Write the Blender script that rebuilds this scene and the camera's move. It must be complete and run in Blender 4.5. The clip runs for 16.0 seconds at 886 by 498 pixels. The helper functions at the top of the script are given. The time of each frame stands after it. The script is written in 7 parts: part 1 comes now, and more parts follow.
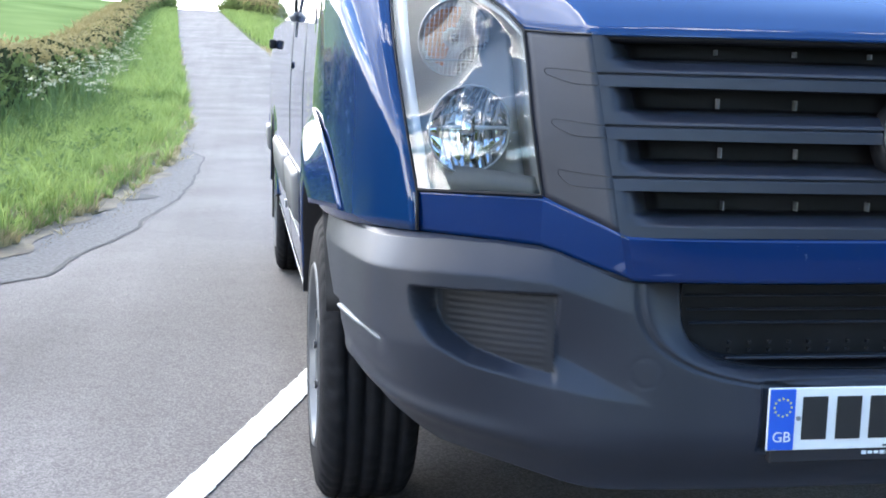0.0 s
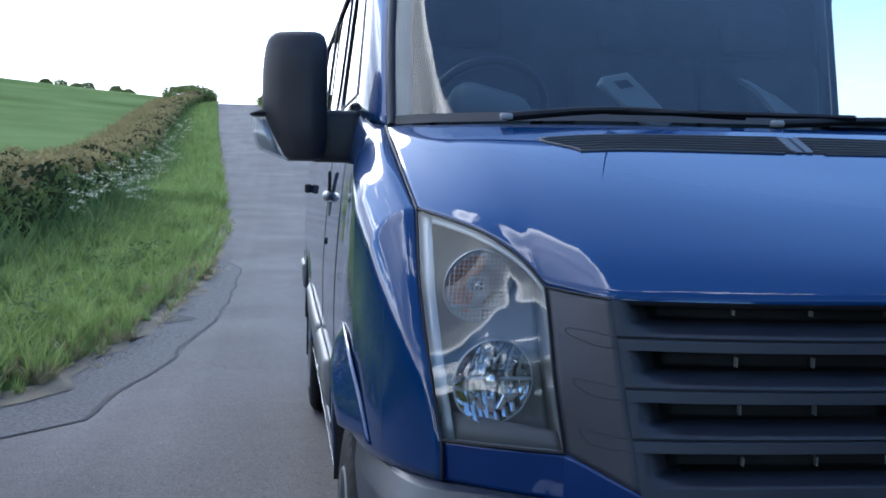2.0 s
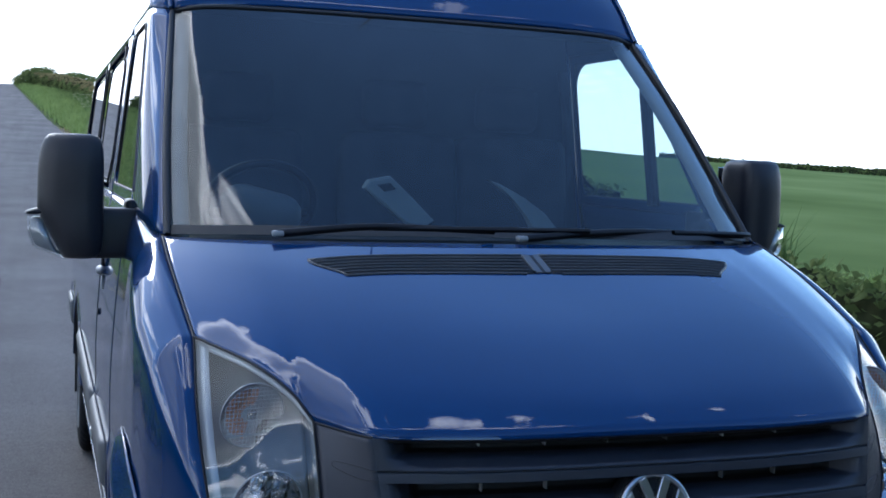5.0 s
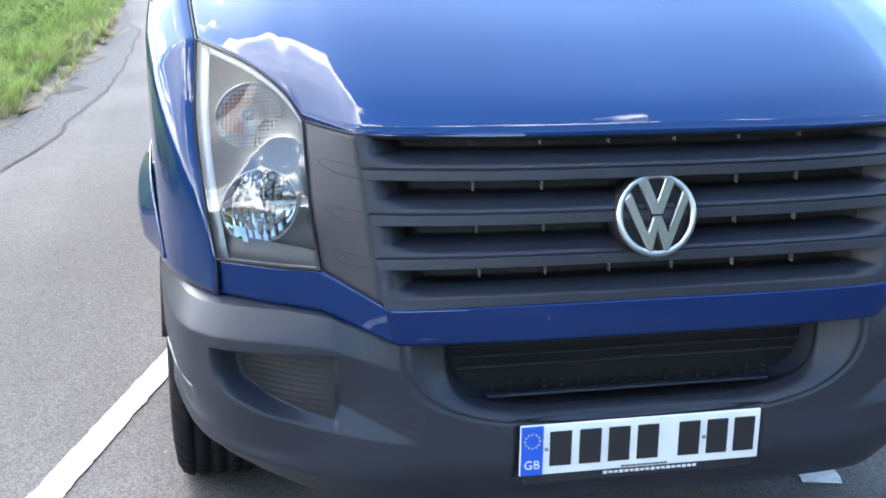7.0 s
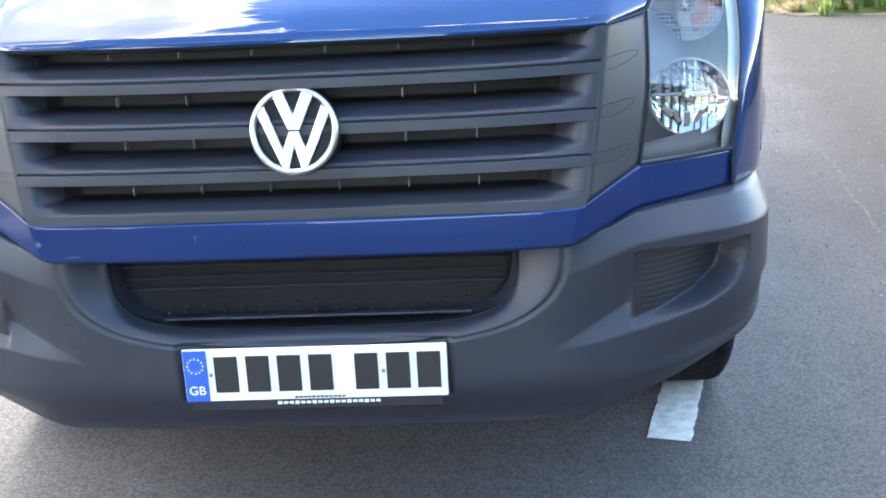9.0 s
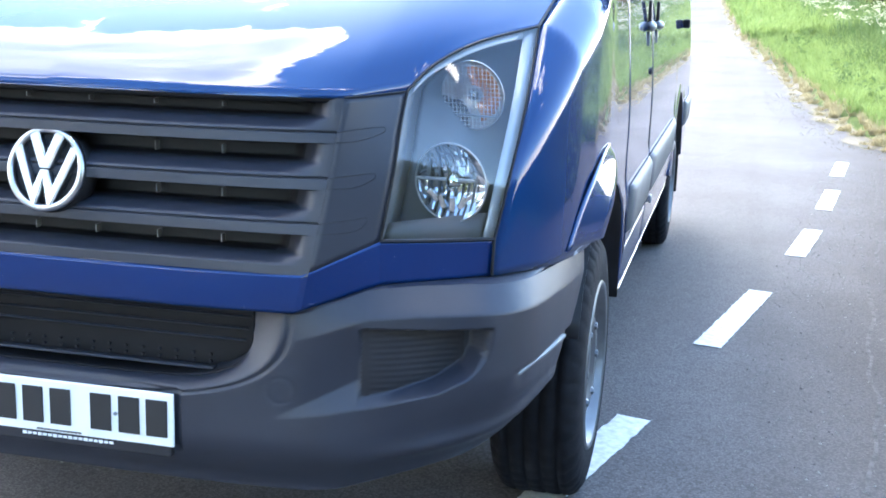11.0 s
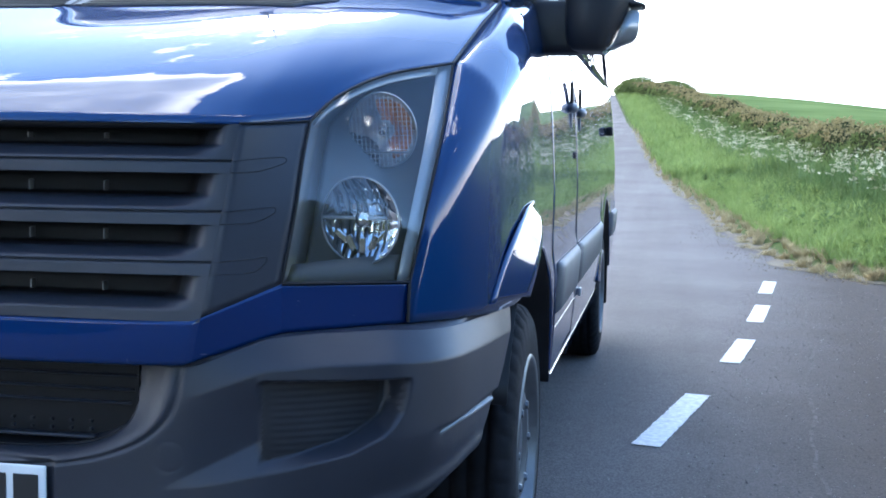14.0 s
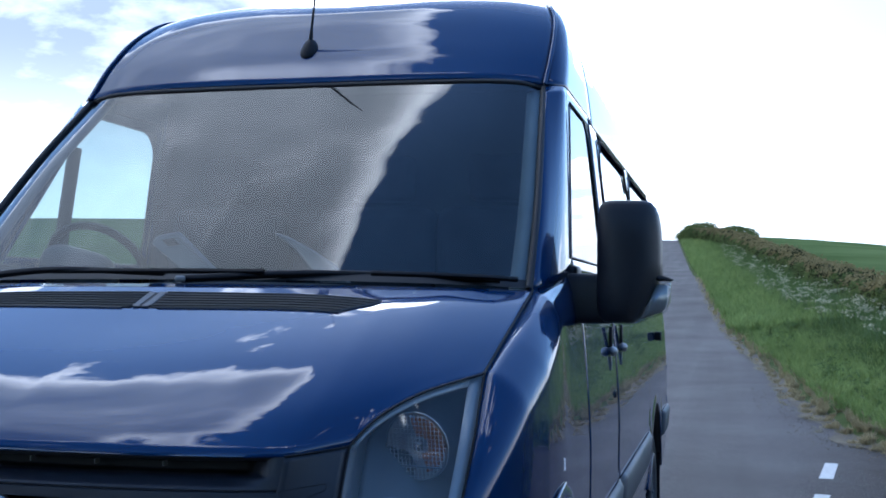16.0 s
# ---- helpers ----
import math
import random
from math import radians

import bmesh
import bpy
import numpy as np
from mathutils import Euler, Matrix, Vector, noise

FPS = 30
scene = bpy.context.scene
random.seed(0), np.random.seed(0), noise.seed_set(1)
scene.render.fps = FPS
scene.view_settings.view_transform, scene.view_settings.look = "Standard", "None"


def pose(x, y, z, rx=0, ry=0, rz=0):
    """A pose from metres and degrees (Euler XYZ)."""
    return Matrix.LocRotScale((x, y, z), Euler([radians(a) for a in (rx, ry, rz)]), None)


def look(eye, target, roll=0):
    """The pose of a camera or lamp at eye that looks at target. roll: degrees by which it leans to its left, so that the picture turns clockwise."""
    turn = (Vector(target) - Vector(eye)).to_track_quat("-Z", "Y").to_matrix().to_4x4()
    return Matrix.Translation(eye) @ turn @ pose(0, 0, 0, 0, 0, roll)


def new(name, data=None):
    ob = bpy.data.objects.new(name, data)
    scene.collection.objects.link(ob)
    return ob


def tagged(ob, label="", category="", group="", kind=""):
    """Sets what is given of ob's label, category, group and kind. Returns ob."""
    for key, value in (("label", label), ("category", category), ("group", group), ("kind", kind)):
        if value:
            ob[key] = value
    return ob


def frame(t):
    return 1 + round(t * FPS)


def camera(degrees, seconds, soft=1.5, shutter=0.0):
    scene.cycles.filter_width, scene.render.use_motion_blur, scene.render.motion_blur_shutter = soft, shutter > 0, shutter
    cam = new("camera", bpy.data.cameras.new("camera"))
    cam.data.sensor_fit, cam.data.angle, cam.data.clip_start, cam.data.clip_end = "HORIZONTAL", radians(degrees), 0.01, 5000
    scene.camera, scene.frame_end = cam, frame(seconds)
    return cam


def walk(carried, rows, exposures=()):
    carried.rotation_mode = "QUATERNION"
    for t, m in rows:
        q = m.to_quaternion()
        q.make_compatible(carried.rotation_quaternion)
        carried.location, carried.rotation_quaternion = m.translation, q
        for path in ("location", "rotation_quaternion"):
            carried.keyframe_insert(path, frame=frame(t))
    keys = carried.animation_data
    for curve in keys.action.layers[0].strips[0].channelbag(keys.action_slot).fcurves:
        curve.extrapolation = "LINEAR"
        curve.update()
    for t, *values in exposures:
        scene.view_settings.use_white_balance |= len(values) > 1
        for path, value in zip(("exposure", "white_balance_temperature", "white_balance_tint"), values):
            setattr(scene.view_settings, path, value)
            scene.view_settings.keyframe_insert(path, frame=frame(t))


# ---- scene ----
cam = camera(41.5, 16.0, soft=1.8)
PATH = [
    (0, (-1.144, -1.860, 1.020), (-0.808, 0.092, 0.743), 1.5),
    (0.5, (-1.158, -1.864, 1.042), (-0.814, 0.094, 0.824), 2.1),
    (1, (-1.165, -1.863, 1.080), (-0.814, 0.103, 0.964), 2.5),
    (1.5, (-1.146, -1.882, 1.104), (-0.818, 0.091, 1.066), 2.0),
    (2, (-1.134, -1.885, 1.319), (-0.860, 0.092, 1.189), 1.2),
    (2.5, (-1.179, -1.901, 1.575), (-0.870, 0.066, 1.395), 2.6),
    (3, (-1.313, -1.920, 1.624), (-0.913, 0.036, 1.504), 2.5),
    (3.2, (-1.337, -1.897, 1.633), (-0.927, 0.057, 1.529), 2.9),
    (5.3, (-1.151, -2.131, 1.643), (-0.485, -0.253, 1.472), 2.0),
    (5.5, (-1.132, -2.154, 1.649), (-0.489, -0.274, 1.422), 1.9),
    (6, (-1.080, -2.178, 1.605), (-0.506, -0.294, 1.253), 0.9),
    (6.5, (-1.002, -2.192, 1.586), (-0.509, -0.312, 1.114), 0.4),
    (7, (-0.845, -2.119, 1.514), (-0.462, -0.236, 0.959), 0.6),
    (7.5, (-0.586, -2.103, 1.505), (-0.306, -0.248, 0.809), -0.3),
    (8, (-0.259, -2.217, 1.509), (-0.117, -0.348, 0.809), -0.4),
    (8.5, (0.046, -2.188, 1.455), (0.063, -0.311, 0.766), -1.4),
    (9, (0.376, -2.138, 1.379), (0.273, -0.234, 0.775), -2.8),
    (9.5, (0.780, -2.106, 1.318), (0.515, -0.203, 0.762), -2.3),
    (9.7, (0.860, -2.080, 1.325), (0.578, -0.167, 0.811), 0.0),
    (11.8, (1.386, -1.972, 1.163), (0.885, -0.078, 0.761), 1.1),
    (12, (1.341, -1.902, 1.080), (0.875, -0.004, 0.656), 1.2),
    (12.5, (1.269, -1.831, 0.980), (0.892, 0.100, 0.621), 1.3),
    (13, (1.264, -1.828, 1.000), (0.914, 0.124, 0.741), 1.2),
    (13.5, (1.272, -1.826, 1.019), (0.917, 0.130, 0.806), 0.8),
    (14, (1.277, -1.842, 1.056), (0.913, 0.119, 0.902), 0.9),
    (14.5, (1.294, -1.873, 1.167), (0.927, 0.089, 1.039), 0.7),
    (15, (1.336, -1.957, 1.313), (0.970, 0.004, 1.175), 1.1),
    (15.5, (1.358, -1.992, 1.374), (0.932, -0.038, 1.379), 0.9),
    (16, (1.374, -2.004, 1.400), (0.899, -0.063, 1.489), 0.6),
]
EXPOSURE = [(0, 2.05, 6600), (0.5, 2.02, 6600), (1.0, 1.60, 6220), (1.5, 1.08, 5900), (2.0, 0.76, 5780), (2.5, 1.0, 5840), (3.0, 0.78, 5720), (5.5, 0.38, 5650), (6.0, 1.25, 6080), (6.5, 1.82, 6300), (7.0, 2.2, 6900), (7.5, 2.40, 7300), (8.0, 2.60, 7480), (8.5, 2.64, 7480), (9.0, 2.86, 7450), (9.5, 2.95, 7150), (12.0, 2.48, 6650), (12.5, 2.60, 6850), (13.0, 2.38, 6620), (13.5, 2.08, 6250), (14.0, 1.58, 5980), (14.5, 1.06, 5620), (15.0, 0.74, 5520), (15.5, 0.46, 5440), (16.0, 0.06, 5400)]
walk(cam, [(t, look(eye, target, roll)) for t, eye, target, roll in PATH],
     [(t, e, k, 10) for t, e, k in EXPOSURE])

# ---- world and light ----
world = bpy.data.worlds.new("sky")
scene.world = world
world.use_nodes = True


def wire(nt, a, b):
    nt.links.new(a, b)


def build_world():
    nt = world.node_tree
    nt.nodes.clear()
    out = nt.nodes.new("ShaderNodeOutputWorld")
    bg = nt.nodes.new("ShaderNodeBackground")
    bg.inputs["Strength"].default_value = 0.14
    sky = nt.nodes.new("ShaderNodeTexSky")
    sky.sky_type = 'NISHITA'
    sky.sun_disc = False
    sky.dust_density = 0.4
    sky.sun_elevation = radians(30)
    sky.sun_rotation = radians(-15)
    tc = nt.nodes.new("ShaderNodeTexCoord")
    sep = nt.nodes.new("ShaderNodeSeparateXYZ")
    wire(nt, tc.outputs["Generated"], sep.inputs[0])
    # clouds lie on a flat layer: direction divided by its height
    hz = nt.nodes.new("ShaderNodeMath"); hz.operation = 'MAXIMUM'; hz.inputs[1].default_value = 0.0
    wire(nt, sep.outputs["Z"], hz.inputs[0])
    ad = nt.nodes.new("ShaderNodeMath"); ad.operation = 'ADD'; ad.inputs[1].default_value = 0.22
    wire(nt, hz.outputs[0], ad.inputs[0])
    dv = nt.nodes.new("ShaderNodeVectorMath"); dv.operation = 'DIVIDE'
    cmb = nt.nodes.new("ShaderNodeCombineXYZ")
    for k in range(3):
        wire(nt, ad.outputs[0], cmb.inputs[k])
    wire(nt, tc.outputs["Generated"], dv.inputs[0]); wire(nt, cmb.outputs[0], dv.inputs[1])
    def sums(a, k, b):
        """a * k + b, where a, k and b are sockets or numbers."""
        m = nt.nodes.new("ShaderNodeMath"); m.operation = 'MULTIPLY_ADD'
        for i, v in enumerate((a, k, b)):
            if isinstance(v, (int, float)):
                m.inputs[i].default_value = v
            else:
                wire(nt, v, m.inputs[i])
        return m.outputs[0]

    def between(value, lo, hi):
        """Rises softly from 0 at lo to 1 at hi."""
        g = nt.nodes.new("ShaderNodeMapRange"); g.interpolation_type = 'SMOOTHSTEP'
        g.inputs["From Min"].default_value, g.inputs["From Max"].default_value = min(lo, hi), max(lo, hi)
        g.inputs["To Min"].default_value, g.inputs["To Max"].default_value = (0, 1) if lo < hi else (1, 0)
        wire(nt, value, g.inputs["Value"])
        return g.outputs[0]

    drift = nt.nodes.new("ShaderNodeVectorMath"); drift.operation = 'ADD'; drift.inputs[1].default_value = (5.2, 2.9, 0.0)
    wire(nt, dv.outputs[0], drift.inputs[0])
    puffs = []
    for scale, detail, rough in ((2.8, 9, 0.55), (11.0, 8, 0.60)):
        nz = nt.nodes.new("ShaderNodeTexNoise")
        nz.inputs["Scale"].default_value, nz.inputs["Detail"].default_value, nz.inputs["Roughness"].default_value = scale, detail, rough
        wire(nt, drift.outputs[0], nz.inputs["Vector"])
        puffs.append(nz.outputs["Fac"])
    n = sums(puffs[0], 0.85, sums(puffs[1], 0.45, -0.15))
    flat = nt.nodes.new("ShaderNodeSeparateXYZ"); wire(nt, dv.outputs[0], flat.inputs[0])
    fx, fy = flat.outputs["X"], flat.outputs["Y"]
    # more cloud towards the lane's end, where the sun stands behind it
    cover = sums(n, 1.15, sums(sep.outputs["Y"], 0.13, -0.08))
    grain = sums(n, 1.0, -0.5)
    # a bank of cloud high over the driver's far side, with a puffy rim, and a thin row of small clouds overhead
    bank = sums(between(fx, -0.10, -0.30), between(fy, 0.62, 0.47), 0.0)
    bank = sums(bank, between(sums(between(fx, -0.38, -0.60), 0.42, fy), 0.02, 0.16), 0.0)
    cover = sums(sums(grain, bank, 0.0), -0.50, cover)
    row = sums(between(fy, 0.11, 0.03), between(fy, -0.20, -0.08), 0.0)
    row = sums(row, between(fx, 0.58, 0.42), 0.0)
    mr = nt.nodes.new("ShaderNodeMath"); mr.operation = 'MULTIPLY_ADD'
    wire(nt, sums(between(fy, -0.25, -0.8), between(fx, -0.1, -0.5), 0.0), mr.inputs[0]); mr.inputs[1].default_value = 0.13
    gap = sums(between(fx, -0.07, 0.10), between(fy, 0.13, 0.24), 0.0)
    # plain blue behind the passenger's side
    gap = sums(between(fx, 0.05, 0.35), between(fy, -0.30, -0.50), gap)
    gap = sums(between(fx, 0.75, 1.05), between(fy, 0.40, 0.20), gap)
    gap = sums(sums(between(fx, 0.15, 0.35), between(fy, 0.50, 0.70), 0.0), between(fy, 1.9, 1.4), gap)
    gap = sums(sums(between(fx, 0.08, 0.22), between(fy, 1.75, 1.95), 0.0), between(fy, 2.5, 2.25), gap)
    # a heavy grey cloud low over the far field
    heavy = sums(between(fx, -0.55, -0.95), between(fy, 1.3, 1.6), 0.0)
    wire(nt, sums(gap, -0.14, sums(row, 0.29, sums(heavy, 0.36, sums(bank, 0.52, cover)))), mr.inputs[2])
    # the top of the sky is clearer than the rim
    up = nt.nodes.new("ShaderNodeMath"); up.operation = 'MULTIPLY_ADD'; up.inputs[1].default_value = -0.31
    wire(nt, hz.outputs[0], up.inputs[0]); wire(nt, mr.outputs[0], up.inputs[2])
    mr = up
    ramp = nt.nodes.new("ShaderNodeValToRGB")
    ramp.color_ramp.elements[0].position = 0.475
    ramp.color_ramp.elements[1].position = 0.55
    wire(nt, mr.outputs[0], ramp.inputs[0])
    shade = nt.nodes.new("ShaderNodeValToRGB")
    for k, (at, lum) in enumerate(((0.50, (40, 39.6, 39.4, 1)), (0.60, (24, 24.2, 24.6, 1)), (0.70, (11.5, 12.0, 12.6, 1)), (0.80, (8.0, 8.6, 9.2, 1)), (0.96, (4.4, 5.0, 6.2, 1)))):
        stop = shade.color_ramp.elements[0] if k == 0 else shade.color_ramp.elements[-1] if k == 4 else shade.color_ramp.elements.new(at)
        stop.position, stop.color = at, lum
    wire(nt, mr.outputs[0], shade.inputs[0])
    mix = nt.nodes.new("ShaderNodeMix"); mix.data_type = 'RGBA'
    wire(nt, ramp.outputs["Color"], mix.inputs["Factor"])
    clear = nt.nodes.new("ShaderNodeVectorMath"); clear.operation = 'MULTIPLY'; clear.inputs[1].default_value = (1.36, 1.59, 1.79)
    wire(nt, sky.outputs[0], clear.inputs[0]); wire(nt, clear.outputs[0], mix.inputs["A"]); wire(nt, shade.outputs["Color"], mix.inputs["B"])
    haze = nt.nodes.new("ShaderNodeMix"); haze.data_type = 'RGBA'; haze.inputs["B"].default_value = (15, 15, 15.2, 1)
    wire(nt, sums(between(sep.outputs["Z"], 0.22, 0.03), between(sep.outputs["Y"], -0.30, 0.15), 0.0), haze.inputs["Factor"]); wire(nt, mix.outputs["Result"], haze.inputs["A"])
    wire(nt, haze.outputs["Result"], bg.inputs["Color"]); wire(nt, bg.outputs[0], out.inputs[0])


build_world()
sun = new("sun", bpy.data.lights.new("sun", 'SUN'))
sun.data.energy, sun.data.angle, sun.data.color = 0.9, radians(20), (1.0, 0.95, 0.88)
sun.rotation_euler = Vector((0.22, -0.84, -0.50)).to_track_quat('-Z', 'Y').to_euler()


# ---- materials ----
def material(name, color, rough=0.5, metal=0.0, coat=0.0, noise_scale=8.0, vary=0.15, bump=0.0, bump_scale=200.0, island=0.0, spec=0.5, second=None, subs=0.0):
    m = bpy.data.materials.new(name)
    m.use_nodes = True
    nt = m.node_tree
    p = nt.nodes["Principled BSDF"]
    p.inputs["Roughness"].default_value, p.inputs["Metallic"].default_value = rough, metal
    p.inputs["Coat Weight"].default_value, p.inputs["Coat Roughness"].default_value = coat, 0.015
    p.inputs["Specular IOR Level"].default_value = spec
    tc = nt.nodes.new("ShaderNodeTexCoord")
    nz = nt.nodes.new("ShaderNodeTexNoise")
    nz.inputs["Scale"].default_value, nz.inputs["Detail"].default_value = noise_scale, 6
    wire(nt, tc.outputs["Object"], nz.inputs["Vector"])
    mix = nt.nodes.new("ShaderNodeMix"); mix.data_type = 'RGBA'
    dark = [c * (1 - vary) for c in color]
    lite = list(second) if second else [min(1, c * (1 + vary)) for c in color]
    mix.inputs["A"].default_value, mix.inputs["B"].default_value = (*dark, 1), (*lite, 1)
    ramp = nt.nodes.new("ShaderNodeMapRange")
    ramp.inputs["From Min"].default_value, ramp.inputs["From Max"].default_value = 0.3, 0.7
    wire(nt, nz.outputs["Fac"], ramp.inputs["Value"])
    fac = ramp.outputs[0]
    if island:
        geo = nt.nodes.new("ShaderNodeNewGeometry")
        add = nt.nodes.new("ShaderNodeMath"); add.operation = 'MULTIPLY_ADD'
        add.inputs[1].default_value = island
        wire(nt, geo.outputs["Random Per Island"], add.inputs[0])
        sc = nt.nodes.new("ShaderNodeMath"); sc.operation = 'MULTIPLY'; sc.inputs[1].default_value = 1 - island
        wire(nt, fac, sc.inputs[0]); wire(nt, sc.outputs[0], add.inputs[2])
        fac = add.outputs[0]
    wire(nt, fac, mix.inputs["Factor"])
    wire(nt, mix.outputs["Result"], p.inputs["Base Color"])
    if bump:
        n2 = nt.nodes.new("ShaderNodeTexNoise")
        n2.inputs["Scale"].default_value, n2.inputs["Detail"].default_value = bump_scale, 4
        wire(nt, tc.outputs["Object"], n2.inputs["Vector"])
        b = nt.nodes.new("ShaderNodeBump")
        b.inputs["Strength"].default_value, b.inputs["Distance"].default_value = bump, 0.004
        wire(nt, n2.outputs["Fac"], b.inputs["Height"]); wire(nt, b.outputs[0], p.inputs["Normal"])
    if subs:
        p.inputs["Subsurface Weight"].default_value = subs
    return m


def leafy(m, amount):
    """Lets some light through blades and leaves."""
    nt = m.node_tree
    p, out = nt.nodes["Principled BSDF"], nt.nodes["Material Output"]
    tl = nt.nodes.new("ShaderNodeBsdfTranslucent")
    wire(nt, p.inputs["Base Color"].links[0].from_socket, tl.inputs["Color"])
    mx = nt.nodes.new("ShaderNodeMixShader"); mx.inputs[0].default_value = amount
    wire(nt, p.outputs[0], mx.inputs[1]); wire(nt, tl.outputs[0], mx.inputs[2]); wire(nt, mx.outputs[0], out.inputs["Surface"])
    return m


def glass(name, tint, ior=1.5, rough=0.0, haze=0.0):
    m = bpy.data.materials.new(name)
    m.use_nodes = True
    nt = m.node_tree
    nt.nodes.clear()
    out = nt.nodes.new("ShaderNodeOutputMaterial")
    tr = nt.nodes.new("ShaderNodeBsdfTransparent"); tr.inputs[0].default_value = (*tint, 1)
    gl = nt.nodes.new("ShaderNodeBsdfGlossy"); gl.inputs["Roughness"].default_value = rough
    lw = nt.nodes.new("ShaderNodeLayerWeight"); lw.inputs["Blend"].default_value = 0.5
    pw = nt.nodes.new("ShaderNodeMath"); pw.operation = 'POWER'; pw.inputs[1].default_value = 4.5
    fr = nt.nodes.new("ShaderNodeMath"); fr.operation = 'MULTIPLY_ADD'
    f0 = ((ior - 1) / (ior + 1)) ** 2
    fr.inputs[1].default_value, fr.inputs[2].default_value = 1 - f0, f0
    wire(nt, lw.outputs["Facing"], pw.inputs[0]); wire(nt, pw.outputs[0], fr.inputs[0])
    mx = nt.nodes.new("ShaderNodeMixShader")
    wire(nt, fr.outputs[0], mx.inputs[0]); wire(nt, tr.outputs[0], mx.inputs[1]); wire(nt, gl.outputs[0], mx.inputs[2])
    wire(nt, mx.outputs[0], out.inputs[0])
    return m


PAINT = material("blue_paint", (0.0025, 0.027, 0.102), rough=0.40, metal=0.30, coat=1.0, vary=0.06, noise_scale=3, spec=0.0)
def flecked(m, tint):
    """Pale marks: chips and fine scratches, and bright sky reflections put into the colour."""
    nt = m.node_tree
    p = nt.nodes["Principled BSDF"]
    base = p.inputs["Base Color"].links[0].from_socket
    tc = nt.nodes.new("ShaderNodeTexCoord")
    masks = []
    for scale, lo, hi, stretch in ((90, 0.58, 0.64, (1, 1, 1.6)), (7.0, 0.64, 0.70, (1, 1, 0.6)), (30, 0.70, 0.74, (0.12, 1, 2.5))):
        mp = nt.nodes.new("ShaderNodeMapping"); mp.inputs["Scale"].default_value = stretch
        wire(nt, tc.outputs["Object"], mp.inputs["Vector"])
        n = nt.nodes.new("ShaderNodeTexNoise"); n.inputs["Scale"].default_value, n.inputs["Detail"].default_value = scale, 5
        wire(nt, mp.outputs[0], n.inputs["Vector"])
        r = nt.nodes.new("ShaderNodeMapRange"); r.inputs["From Min"].default_value, r.inputs["From Max"].default_value = lo, hi
        wire(nt, n.outputs["Fac"], r.inputs["Value"]); masks.append(r.outputs[0])
    a = nt.nodes.new("ShaderNodeMath"); a.operation = 'MULTIPLY'; wire(nt, masks[0], a.inputs[0]); wire(nt, masks[1], a.inputs[1])
    b = nt.nodes.new("ShaderNodeMath"); b.operation = 'MULTIPLY_ADD'; b.inputs[1].default_value = 0.2
    wire(nt, masks[2], b.inputs[0]); wire(nt, a.outputs[0], b.inputs[2]); b.use_clamp = True
    mx = nt.nodes.new("ShaderNodeMix"); mx.data_type = 'RGBA'; mx.inputs["B"].default_value = (*tint, 1)
    wire(nt, b.outputs[0], mx.inputs["Factor"]); wire(nt, base, mx.inputs["A"]); wire(nt, mx.outputs["Result"], p.inputs["Base Color"])
    return m


PAINT_FLECKED = flecked(material("flecked_blue_paint", (0.0016, 0.022, 0.105), rough=0.45, metal=0.25, coat=0.9, vary=0.06, noise_scale=3, spec=0.0), (0.26, 0.29, 0.35))
PLASTIC = material("grey_bumper_plastic", (0.0225, 0.0255, 0.036), rough=0.43, spec=0.42, vary=0.12, noise_scale=6, bump=0.12, bump_scale=900)
PLASTIC_DARK = material("dark_plastic", (0.022, 0.022, 0.026), rough=0.5, spec=0.3, vary=0.2, bump=0.1, bump_scale=700)
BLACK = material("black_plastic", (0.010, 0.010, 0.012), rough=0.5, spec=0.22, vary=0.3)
RUBBER = material("tyre_rubber", (0.010, 0.010, 0.012), rough=0.8, spec=0.15, vary=0.3, noise_scale=30, bump=0.2, bump_scale=300)
SEAL = material("rubber_seal", (0.012, 0.012, 0.014), rough=0.55)
CHROME = material("chrome", (0.78, 0.79, 0.8), rough=0.06, metal=1.0, vary=0.03)
BADGE_CHROME = material("satin_chrome", (0.55, 0.56, 0.58), rough=0.28, metal=1.0, vary=0.04, noise_scale=60)
STEEL = material("silver_wheel_paint", (0.13, 0.134, 0.14), rough=0.38, metal=0.5, vary=0.15, noise_scale=20)
REFLECTOR = material("lamp_reflector", (0.68, 0.70, 0.73), rough=0.12, metal=1.0, vary=0.1, noise_scale=30)
LAMP_GREY = material("lamp_housing", (0.13, 0.133, 0.137), rough=0.35, vary=0.15)
BEZEL = material("lamp_bezel", (0.34, 0.35, 0.36), rough=0.32, metal=0.3, vary=0.1)
CLEAR_RIB = material("clear_ribs", (0.62, 0.63, 0.64), rough=0.25, vary=0.1)
SILVERED = material("silvered_plastic", (0.62, 0.63, 0.65), rough=0.30, metal=0.9, vary=0.12, noise_scale=40)
